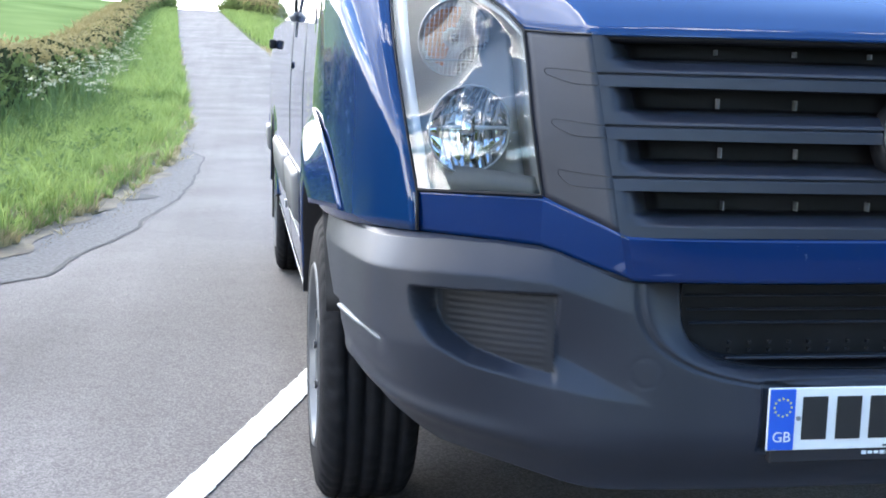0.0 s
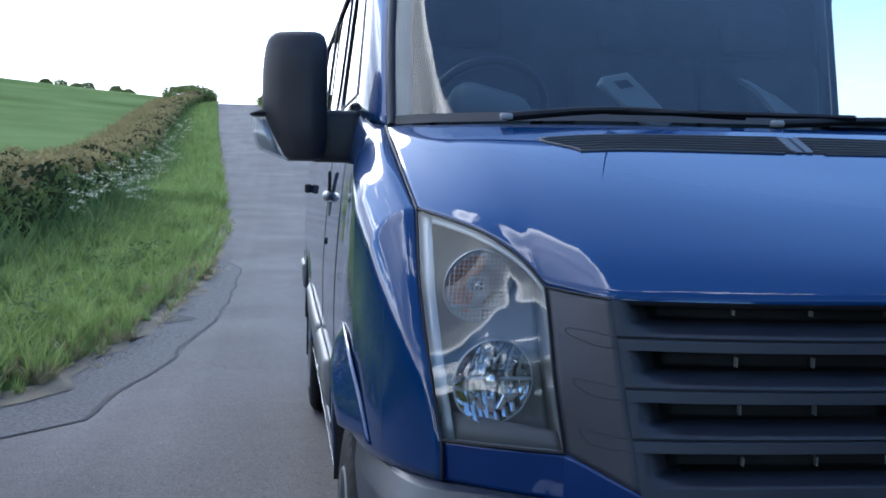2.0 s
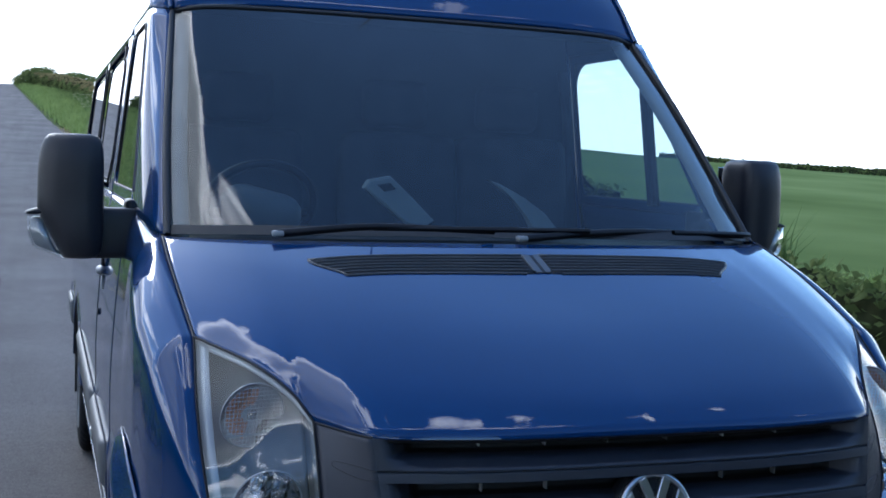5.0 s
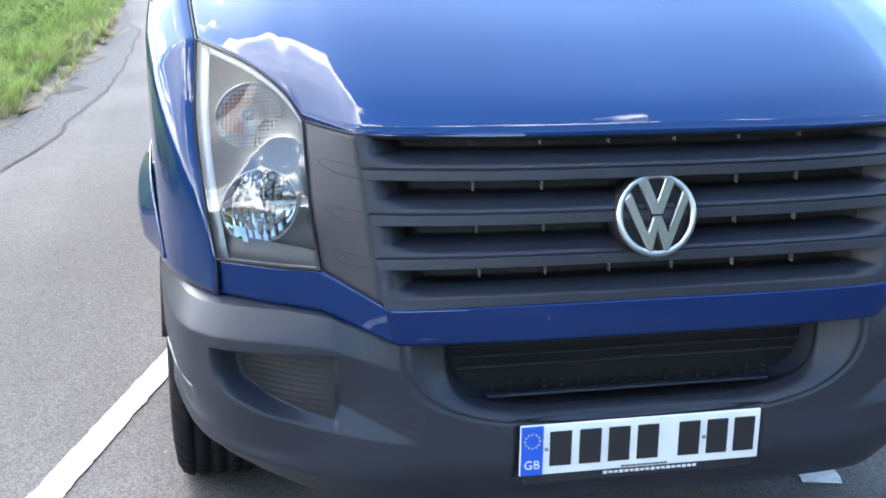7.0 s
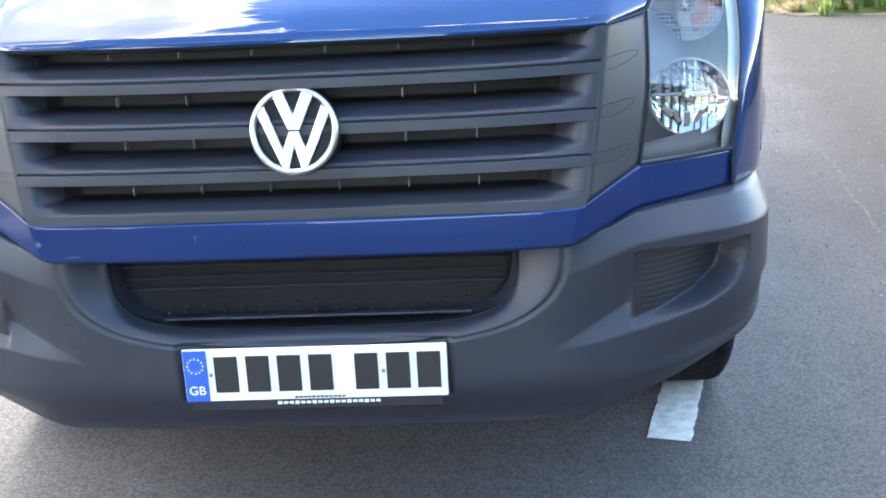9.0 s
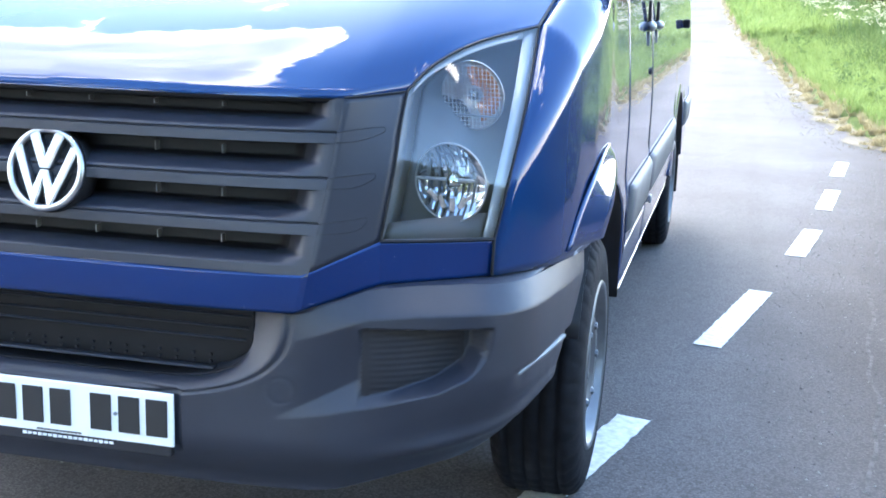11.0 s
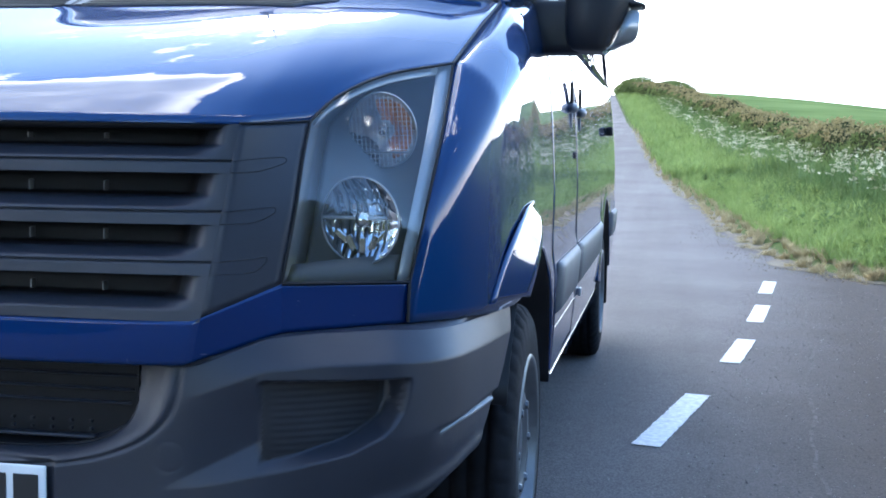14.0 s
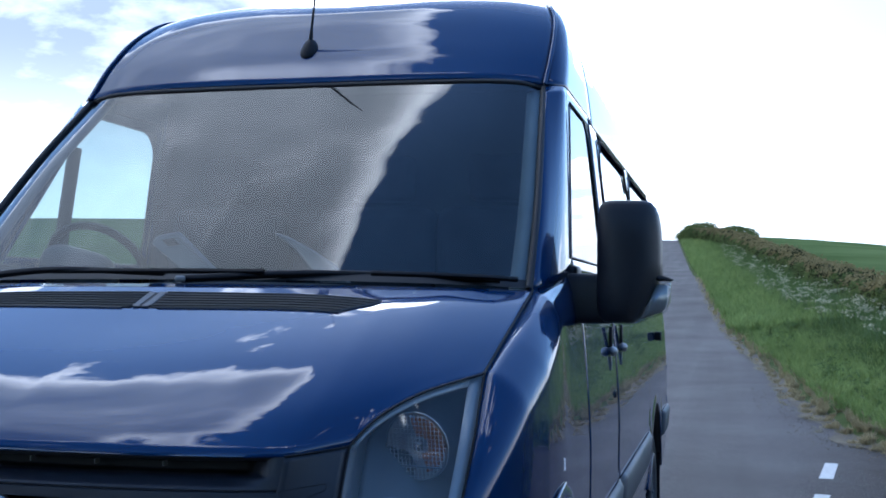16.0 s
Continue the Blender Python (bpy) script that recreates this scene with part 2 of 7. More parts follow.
def ribbed_lens():
    """Clear plastic moulded in small squares."""
    m = glass("ribbed_lens", (0.88, 0.78, 0.72), 2.4, 0.18)
    nt = m.node_tree
    gl = [n for n in nt.nodes if n.type == 'BSDF_GLOSSY'][0]
    tc = nt.nodes.new("ShaderNodeTexCoord")
    hs = []
    for d in ('X', 'Z'):
        w = nt.nodes.new("ShaderNodeTexWave"); w.bands_direction = d; w.inputs["Scale"].default_value = 70
        wire(nt, tc.outputs["Object"], w.inputs["Vector"]); hs.append(w.outputs["Fac"])
    ad = nt.nodes.new("ShaderNodeMath"); ad.operation = 'ADD'
    wire(nt, hs[0], ad.inputs[0]); wire(nt, hs[1], ad.inputs[1])
    b = nt.nodes.new("ShaderNodeBump"); b.inputs["Distance"].default_value = 0.004
    wire(nt, ad.outputs[0], b.inputs["Height"]); wire(nt, b.outputs[0], gl.inputs["Normal"])
    return m


RIBBED = ribbed_lens()
AMBER_GLASS = material("pale_amber_plastic", (0.78, 0.30, 0.12), rough=0.3, vary=0.12, noise_scale=40)
CLEAR = glass("clear_lens", (0.90, 0.92, 0.93), 1.75)
SCREEN = glass("windscreen_glass", (0.60, 0.70, 0.74), 1.82)
SIDE_GLASS = glass("side_glass", (0.62, 0.74, 0.72), 1.82)
WHITE_PLATE = material("plate_white", (0.78, 0.79, 0.78), rough=0.35, vary=0.05)
BLUE_PLATE = material("plate_blue", (0.015, 0.10, 0.55), rough=0.35, vary=0.05)
INK = material("plate_black", (0.015, 0.015, 0.016), rough=0.5)
ROADPAINT = material("road_paint", (0.62, 0.62, 0.59), rough=0.75, vary=0.22, noise_scale=38, bump=0.4, bump_scale=120)
CABIN = material("cabin_dark_plastic", (0.035, 0.037, 0.042), rough=0.6, vary=0.2)
CABIN_GREY = material("cabin_grey_trim", (0.21, 0.22, 0.23), rough=0.5, vary=0.1)
CABIN_MID = material("cabin_mid_grey", (0.075, 0.078, 0.082), rough=0.5, vary=0.1)
SEAT = material("seat_fabric", (0.03, 0.032, 0.038), rough=0.9, vary=0.3, bump=0.3, bump_scale=400)


# ---- mesh helpers ----
def cr(pts, n):
    """A smooth curve through pts, at n + 1 places even in length."""
    p = np.array(pts, float)
    if len(p) == 2:
        t = np.linspace(0, 1, n + 1)[:, None]
        return p[0] * (1 - t) + p[1] * t
    q = np.vstack([2 * p[0] - p[1], p, 2 * p[-1] - p[-2]])
    out = []
    for i in range(len(p) - 1):
        a, b, c, d = q[i:i + 4]
        t = np.linspace(0, 1, 24, endpoint=False)[:, None]
        out.append(0.5 * (2 * b + (c - a) * t + (2 * a - 5 * b + 4 * c - d) * t ** 2 + (3 * b - a - 3 * c + d) * t ** 3))
    return even(np.vstack([*out, p[-1:]]), n)


def even(p, n):
    p = np.array(p, float)
    d = np.r_[0, np.cumsum(np.linalg.norm(np.diff(p, axis=0), axis=1))]
    s = np.linspace(0, d[-1], n + 1)
    return np.stack([np.interp(s, d, p[:, k]) for k in range(p.shape[1])], 1)


def coons(bottom, top, left, right):
    """A surface spanned by four curves; bottom and top run alike, left and right run from bottom to top."""
    nu, nv = len(bottom), len(left)
    u, v = np.linspace(0, 1, nu)[None, :, None], np.linspace(0, 1, nv)[:, None, None]
    ruled = (1 - v) * bottom[None] + v * top[None] + (1 - u) * left[:, None] + u * right[:, None]
    corner = (1 - u) * (1 - v) * bottom[0] + u * (1 - v) * bottom[-1] + (1 - u) * v * top[0] + u * v * top[-1]
    return ruled - corner


def as_mesh(name, V, F, mat, smooth=True):
    me = bpy.data.meshes.new(name)
    V = np.asarray(V, float)
    F = np.asarray(F, int)
    k = F.shape[1]
    me.vertices.add(len(V)); me.vertices.foreach_set("co", V.ravel())
    me.loops.add(F.size); me.loops.foreach_set("vertex_index", F.ravel())
    me.polygons.add(len(F)); me.polygons.foreach_set("loop_start", np.arange(0, F.size, k))
    me.polygons.foreach_set("use_smooth", np.full(len(F), smooth))
    me.update(calc_edges=True)
    me.validate()
    me.materials.append(mat)
    return me


def under(ob, parent):
    ob.parent = parent
    return ob


def part(name, bm, mat, parent, label="", smooth=False):
    me = bpy.data.meshes.new(name)
    bmesh.ops.recalc_face_normals(bm, faces=bm.faces)
    for f in bm.faces:
        f.smooth = smooth
    bm.to_mesh(me)
    bm.free()
    me.materials.append(mat)
    ob = under(new(name, me), parent)
    return tagged(ob, label) if label else ob


MID = np.array((0, 2.6, 1.2))


def sheet(name, G, mat, parent, label="", thick=0.003, smooth=True, flip=None):
    """A grid of points as one panel, facing away from the van's middle."""
    nv, nu = G.shape[:2]
    i = np.arange(nv * nu).reshape(nv, nu)
    F = np.stack([i[:-1, :-1], i[:-1, 1:], i[1:, 1:], i[1:, :-1]], -1).reshape(-1, 4)
    V = G.reshape(-1, 3)
    a, b, c = V[F[:, 0]], V[F[:, 1]], V[F[:, 2]]
    nrm = np.cross(b - a, c - a)
    if flip is None:
        flip = ((a - MID) * nrm).sum() < 0
    if flip:
        F = F[:, ::-1]
    ob = under(new(name, as_mesh(name, V, F, mat, smooth)), parent)
    if thick:
        md = ob.modifiers.new("thickness", 'SOLIDIFY'); md.thickness, md.offset = thick, -1
    return tagged(ob, label) if label else ob


def mirrored(G):
    H = np.array(G); H[..., 0] *= -1
    return H


def both(name, G, mat, parent, **kw):
    return sheet(name, G, mat, parent, **kw), sheet(name, mirrored(G), mat, parent, **kw)


def box_bm(sx, sy, sz, at=(0, 0, 0), bevel=0.0, rot=None, bm=None, seg=2):
    own = bm is None
    bm = bm or bmesh.new()
    r = bmesh.ops.create_cube(bm, size=1.0)
    vs = r["verts"]
    for v in vs:
        v.co = Vector((v.co.x * sx, v.co.y * sy, v.co.z * sz))
    if bevel:
        es = list({e for v in vs for e in v.link_edges})
        o = bmesh.ops.bevel(bm, geom=es, offset=bevel, segments=seg, affect='EDGES', profile=0.5)
        vs = list({v for f in o["faces"] for v in f.verts} | {v for v in vs if v.is_valid})
    m = Matrix.Translation(at) @ (rot.to_4x4() if rot else Matrix())
    bmesh.ops.transform(bm, matrix=m, verts=vs)
    return bm


def tube_grid(path, radius, n=10):
    """Points round a path, for a bent bar; radius is one number or one for each place."""
    p = np.array(path, float)
    t = np.gradient(p, axis=0); t /= np.linalg.norm(t, axis=1)[:, None]
    s = np.zeros_like(p)
    s[0] = np.cross(t[0], (0, 0, 1.0) if abs(t[0, 2]) < 0.9 else (0, 1.0, 0))
    for k in range(1, len(p)):
        s[k] = s[k - 1] - t[k] * (s[k - 1] @ t[k])
        s[k] /= np.linalg.norm(s[k])
    s[0] /= np.linalg.norm(s[0])
    w = np.cross(s, t)
    a = np.linspace(0, 2 * np.pi, n + 1)
    r = np.broadcast_to(np.asarray(radius, float), (len(p),))[:, None, None]
    return p[:, None] + r * (np.cos(a)[None, :, None] * s[:, None] + np.sin(a)[None, :, None] * w[:, None])


def revolve(profile, n=48, axis="x"):
    """Turns (along, radius) pairs round an axis."""
    a = np.linspace(0, 2 * np.pi, n + 1)
    pr = np.array(profile, float)
    al, r = pr[:, 0][:, None] * np.ones(n + 1), pr[:, 1][:, None]
    c, s = r * np.cos(a), r * np.sin(a)
    return np.stack([al, c, s], -1) if axis == "x" else np.stack([c, al, s], -1) if axis == "y" else np.stack([c, s, al], -1)


def thing(name, label, category, at=(0, 0, 0), group="", kind=""):
    ob = new(name)
    ob.empty_display_size = 0.2
    ob.location = at
    return tagged(ob, label, category, group, kind)


# ---- the lie of the land ----
def curve_of(pairs):
    p = np.array(pairs, float)
    return lambda y: np.interp(y, p[:, 0], p[:, 1])


LEFT_EDGE = curve_of([(-12, -60), (-3, -30), (0, -12), (2, -6), (3.4, -3.4), (5.1, -2.5), (6.3, -2.38), (7.3, -2.21), (9.1, -2.11), (12.5, -1.99), (21, -2.12), (42, -3.29), (67, -4.78), (118, -7.6), (170, -11)])
RIGHT_EDGE = curve_of([(-12, 60), (-3, 30), (0.5, 7.0), (2.6, 4.7), (5.0, 3.9), (7.0, 4.0), (8.2, 5.0), (8.6, 4.6), (8.95, 3.25), (10.2, 2.62), (13.9, 2.30), (21.6, 1.92), (32, 1.24), (55, 0.06), (68, -0.85), (118, -3.58), (170, -7)])


def lane_height(y):
    y = np.asarray(y, float)
    q = 0.00095 * np.clip(y - 6, 0, 49) ** 2
    over = np.clip(y - 118, 0, 400)
    return q + 0.0855 * np.clip(y - 55, 0, 63) + 0.0855 * over - 0.0022 * np.minimum(over, 50) ** 2 - 0.1345 * np.clip(over - 50, 0, 400)


def ease(t):
    t = np.clip(t, 0, 1)
    return t * t * (3 - 2 * t)


def land_height(x, y):
    """Height of the ground beside the lane: a low verge, a bank, and fields that fall away to one side."""
    x, y = np.asarray(x, float), np.asarray(y, float)
    base = lane_height(y)
    l, r = LEFT_EDGE(y) - x, x - RIGHT_EDGE(y)
    d = np.maximum(l, r)
    z = base - 0.06 + 0.10 * ease(d / 0.35 + 0.2) + 0.22 * ease((d - 0.4) / 3.0)
    z = z + (0.09 * np.clip(l - 4, 0, 22) + 0.01 * np.clip(l - 26, 0, 200)) * ease((y - 5) / 95)
    z = z - base * (1 - 1 / (1 + (np.clip(r - 4, 0, 400) / 45) ** 2))
    return z + 0.03 * np.sin(x * 1.7 + y * 0.9) * ease((d - 0.3) / 2)


def grid_sheet(name, xs, ys, height, mat, lift=0.0):
    X, Y = np.meshgrid(xs, ys)
    Z = height(X, Y) + lift
    i = np.arange(X.size).reshape(X.shape)
    F = np.stack([i[:-1, :-1], i[:-1, 1:], i[1:, 1:], i[1:, :-1]], -1).reshape(-1, 4)
    return new(name, as_mesh(name, np.stack([X, Y, Z], -1).reshape(-1, 3), F, mat))


GRASS_GROUND = material("verge_ground", (0.06, 0.11, 0.022), spec=0.05, rough=1.0, vary=0.4, noise_scale=1.5, second=(0.10, 0.12, 0.035), bump=0.8, bump_scale=18)
CROP = material("young_crop", (0.125, 0.178, 0.058), rough=1.0, spec=0.0, vary=0.25, noise_scale=0.12, second=(0.175, 0.225, 0.085), bump=0.6, bump_scale=6)
DIRT = material("dry_edge", (0.085, 0.068, 0.048), rough=0.95, vary=0.4, noise_scale=3, second=(0.17, 0.135, 0.08), bump=1.0, bump_scale=60)


def asphalt():
    m = material("worn_asphalt", (0.129, 0.118, 0.113), rough=0.8, vary=0.15, noise_scale=0.5, second=(0.162, 0.150, 0.145), spec=0.15, bump=0.25, bump_scale=110)
    nt = m.node_tree
    p = nt.nodes["Principled BSDF"]
    base = p.inputs["Base Color"].links[0].from_socket
    tc = nt.nodes.new("ShaderNodeTexCoord")
    vo = nt.nodes.new("ShaderNodeTexVoronoi"); vo.inputs["Scale"].default_value = 110
    wire(nt, tc.outputs["Object"], vo.inputs["Vector"])
    rp = nt.nodes.new("ShaderNodeMapRange")
    rp.inputs["From Min"].default_value, rp.inputs["From Max"].default_value = 0.0, 0.75
    rp.inputs["To Min"].default_value, rp.inputs["To Max"].default_value = 1.28, 0.72
    wire(nt, vo.outputs["Distance"], rp.inputs["Value"])
    mul = nt.nodes.new("ShaderNodeVectorMath"); mul.operation = 'SCALE'
    wire(nt, base, mul.inputs[0]); wire(nt, rp.outputs[0], mul.inputs["Scale"])
    # worn tracks along the lane and darker damp patches
    mp = nt.nodes.new("ShaderNodeMapping"); mp.inputs["Scale"].default_value = (2.2, 0.02, 1.0)
    wire(nt, tc.outputs["Object"], mp.inputs["Vector"])
    for vec, scale, lo, hi in ((mp.outputs[0], 1.0, 0.91, 1.09), (tc.outputs["Object"], 0.6, 0.93, 1.07), (tc.outputs["Object"], 12.0, 0.96, 1.04), (tc.outputs["Object"], 45.0, 0.95, 1.05), (tc.outputs["Object"], 210.0, 0.72, 1.30)):
        n3 = nt.nodes.new("ShaderNodeTexNoise"); n3.inputs["Scale"].default_value, n3.inputs["Detail"].default_value = scale, 5
        wire(nt, vec, n3.inputs["Vector"])
        r3 = nt.nodes.new("ShaderNodeMapRange")
        r3.inputs["From Min"].default_value, r3.inputs["From Max"].default_value = 0.35, 0.65
        r3.inputs["To Min"].default_value, r3.inputs["To Max"].default_value = lo, hi
        wire(nt, n3.outputs["Fac"], r3.inputs["Value"])
        m3 = nt.nodes.new("ShaderNodeVectorMath"); m3.operation = 'SCALE'
        wire(nt, mul.outputs[0], m3.inputs[0]); wire(nt, r3.outputs[0], m3.inputs["Scale"])
        mul = m3
    # brown grit trodden in along the outer edge
    sp = nt.nodes.new("ShaderNodeSeparateXYZ"); wire(nt, tc.outputs["Object"], sp.inputs[0])
    ng = nt.nodes.new("ShaderNodeTexNoise"); ng.inputs["Scale"].default_value, ng.inputs["Detail"].default_value = 2.2, 10
    wire(nt, tc.outputs["Object"], ng.inputs["Vector"])
    ax = nt.nodes.new("ShaderNodeMath"); ax.operation = 'MULTIPLY_ADD'; ax.inputs[1].default_value = 0.5
    ay = nt.nodes.new("ShaderNodeMath"); ay.operation = 'MULTIPLY_ADD'; ay.inputs[1].default_value = -0.11
    wire(nt, sp.outputs["Y"], ay.inputs[0]); wire(nt, sp.outputs["X"], ay.inputs[2])
    wire(nt, ng.outputs["Fac"], ax.inputs[0]); wire(nt, ay.outputs[0], ax.inputs[2])
    rg = nt.nodes.new("ShaderNodeMapRange")
    rg.inputs["From Min"].default_value, rg.inputs["From Max"].default_value = 1.20, 2.10
    rg.inputs["To Max"].default_value = 0.9
    wire(nt, ax.outputs[0], rg.inputs["Value"])
    mg = nt.nodes.new("ShaderNodeMix"); mg.data_type = 'RGBA'
    soil = nt.nodes.new("ShaderNodeVectorMath"); soil.operation = 'SCALE'; soil.inputs[0].default_value = (0.084, 0.072, 0.062)
    wire(nt, rp.outputs[0], soil.inputs["Scale"]); wire(nt, soil.outputs[0], mg.inputs["B"])
    wire(nt, rg.outputs[0], mg.inputs["Factor"]); wire(nt, mul.outputs[0], mg.inputs["A"])
    wire(nt, mg.outputs["Result"], p.inputs["Base Color"])
    dull = nt.nodes.new("ShaderNodeMath"); dull.operation = 'MULTIPLY_ADD'
    dull.inputs[1].default_value, dull.inputs[2].default_value = -0.04, 0.05
    wire(nt, rg.outputs[0], dull.inputs[0]); wire(nt, dull.outputs[0], p.inputs["Specular IOR Level"])
    return m


ASPHALT = asphalt()
ASPHALT_OLD = material("older_asphalt", (0.106, 0.098, 0.094), rough=0.85, vary=0.3, noise_scale=40.0, second=(0.150, 0.146, 0.144), spec=0.05, bump=0.5, bump_scale=110)

xs = np.r_[-600, -400, -250, -160, -100, -70, -50, -38, -30, -24, -20, -17, np.arange(-15, 15.01, 0.3), 17, 20, 24, 30, 38, 50, 70, 100, 160, 250, 400, 600]
ys = np.r_[-600, -300, -150, -80, -50, -35, -25, -18, np.arange(-14, 40, 0.4), np.arange(40, 140, 1.5), 145, 155, 170, 190, 220, 300, 450, 700, 1200]
ground = tagged(grid_sheet("ground", xs, ys, land_height, GRASS_GROUND), "green grass verge and rough pasture ground", "ground", kind="structure")


def strip(name, left, right, ys, mat, lift, cols=14):
    t = np.linspace(0, 1, cols)[None]
    X = left(ys)[:, None] * (1 - t) + right(ys)[:, None] * t
    Y = np.repeat(ys[:, None], cols, 1)
    i = np.arange(X.size).reshape(X.shape)
    F = np.stack([i[:-1, :-1], i[:-1, 1:], i[1:, 1:], i[1:, :-1]], -1).reshape(-1, 4)
    return new(name, as_mesh(name, np.stack([X, Y, lane_height(Y) + lift], -1).reshape(-1, 3), F, mat))


def frayed(y, seed):
    return np.array([0.11 * noise.noise((v * 0.9, seed, 0)) + 0.035 * noise.noise((v * 2.6, seed, 3)) for v in np.atleast_1d(y)])


lane_ys = np.r_[np.arange(-12, 30, 0.15), np.arange(30, 135, 1.0)]
road = tagged(strip("road", lambda y: LEFT_EDGE(y) + frayed(y, 1.0), lambda y: RIGHT_EDGE(y) + frayed(y, 7.0), lane_ys, ASPHALT, 0.0), "grey worn asphalt of a narrow country lane", "road", kind="structure")
SHOULDER = curve_of([(2, -4.0), (4.3, -2.14), (5.7, -1.96), (8.2, -1.70), (10.6, -1.62), (13.1, -1.64), (14.5, -1.95)])
CRACK = material("crack_filling", (0.030, 0.029, 0.028), rough=0.95, vary=0.3, noise_scale=9, bump=0.6, bump_scale=90)
wide = lambda y, k: 0.010 + 0.014 * np.abs(frayed(4 * y, k)) / 0.1
shoulder = tagged(strip("old_road_edge", lambda y: LEFT_EDGE(y) + frayed(y, 1.0) + 0.02, lambda y: SHOULDER(y) + 0.6 * frayed(y, 4.0), np.arange(2.0, 14.5, 0.1), ASPHALT_OLD, 0.003, 4), "older cracked asphalt along the verge", "road edge", kind="structure")
crack = tagged(strip("road_crack", lambda y: SHOULDER(y) + 0.6 * frayed(y, 4.0) - wide(y, 11.0), lambda y: SHOULDER(y) + 0.6 * frayed(y, 4.0) + wide(y, 12.0), np.arange(3.4, 14.2, 0.04), CRACK, 0.0055, 3), "dark crack between old and newer asphalt", "crack", kind="structure")
damp = tagged(strip("damp_patch", lambda y: -2.14 - 0.05 * np.sin((y - 8.0) * 2.2), lambda y: -2.12 + 0.34 * np.sin(np.clip((y - 8.05) / 1.15, 0, 1) * np.pi) ** 0.8 * (0.6 + 0.4 * np.sin(y * 7)), np.arange(8.05, 9.2, 0.03), CRACK, 0.0075, 5), "dark damp soil at the road edge", "soil", kind="structure")
tagged(strip("dirt_edge", lambda y: LEFT_EDGE(y) - 0.30, lambda y: LEFT_EDGE(y) + 0.05 + 1.6 * frayed(y, 5.0) + 0.35 * frayed(3 * y, 6.0), np.arange(3.0, 60, 0.06), DIRT, 0.008, 4), "brown soil and dead grass at the road edge", "soil", kind="structure")
tagged(strip("dirt_edge", lambda y: RIGHT_EDGE(y) - 0.08 + 1.8 * frayed(y, 9.0) + 0.35 * frayed(3 * y, 8.0), lambda y: RIGHT_EDGE(y) + 0.35, np.r_[np.arange(8.62, 11, 0.03), np.arange(11, 30, 0.05), np.arange(30, 60, 0.15)], DIRT, 0.007, 5), "dry brown soil along the verge", "soil", kind="structure")


def hedge_line_left(y):
    return LEFT_EDGE(np.maximum(y, 5)) - 3.1


def hedge_line_right(y):
    return np.where(y > 17, RIGHT_EDGE(np.maximum(y, 17)) + 4.9, np.interp(y, [-6, 1, 4, 7, 17], [22, 9.5, 5.8, 5.6, 7.0]))


def field_sheet(name, inner, side, ys, label):
    n = 26
    off = np.r_[0, np.cumsum(np.geomspace(0.6, 60, n))]
    X = inner(ys)[:, None] + side * off[None]
    Y = np.repeat(ys[:, None], n + 1, 1)
    Z = land_height(X, Y) + 0.12
    i = np.arange(X.size).reshape(X.shape)
    F = np.stack([i[:-1, :-1], i[:-1, 1:], i[1:, 1:], i[1:, :-1]], -1).reshape(-1, 4)
    return tagged(new(name, as_mesh(name, np.stack([X, Y, Z], -1).reshape(-1, 3), F, CROP)), label, "field", kind="structure")


field_sheet("crop_field", lambda y: hedge_line_left(y) - 1.0, -1, np.r_[np.arange(4, 135, 2.0), 150, 170, 200], "bright green young crop beyond the hedge")
field_sheet("crop_field", lambda y: hedge_line_right(y) + 1.0, 1, np.r_[np.arange(-4, 135, 1.0), 150, 170, 200], "bright green young crop beyond the hedge")


# ---- road markings ----
def marking(name, a, b, width, parent_label, group):
    """A painted line between two places on the road, with slightly ragged edges."""
    a, b = np.array(a), np.array(b)
    n = max(6, int(np.linalg.norm(b - a) / 0.012))
    t = np.linspace(0, 1, n + 1)[:, None]
    c = a + (b - a) * t
    side = np.array([-(b - a)[1], (b - a)[0]]) / np.linalg.norm(b - a)
    rag = np.array([[0.006 * noise.noise((p[0] * 23, p[1] * 23, k)) + 0.0025 * noise.noise((p[0] * 90, p[1] * 90, k)) for k in (0, 5)] for p in c])
    L, R = c + side * (width / 2 + rag[:, :1]), c - side * (width / 2 + rag[:, 1:])
    top = np.stack([L, R], 1)
    Z = lane_height(top[..., 1]) + 0.0032
    G = np.concatenate([top, Z[..., None]], -1)
    ob = sheet(name, G, ROADPAINT, None, thick=0.002, smooth=False, flip=None)
    return tagged(ob, parent_label, "road marking", group)


DASHES = [((0.778, 0.548), (1.045, 1.585)), ((1.249, 2.51), (1.468, 3.54)), ((1.662, 4.46), (1.804, 5.32)), ((1.915, 6.145), (2.045, 7.095)), ((2.13, 7.915), (2.25, 8.86))]
for a, b in DASHES:
    marking("road_dash", a, b, 0.11, "white painted dash on grey asphalt", "dashes along the carriageway edge")
marking("edge_line", (-2.402, -2.6), (-0.732, 2.7), 0.088, "solid white painted line on grey asphalt", "")


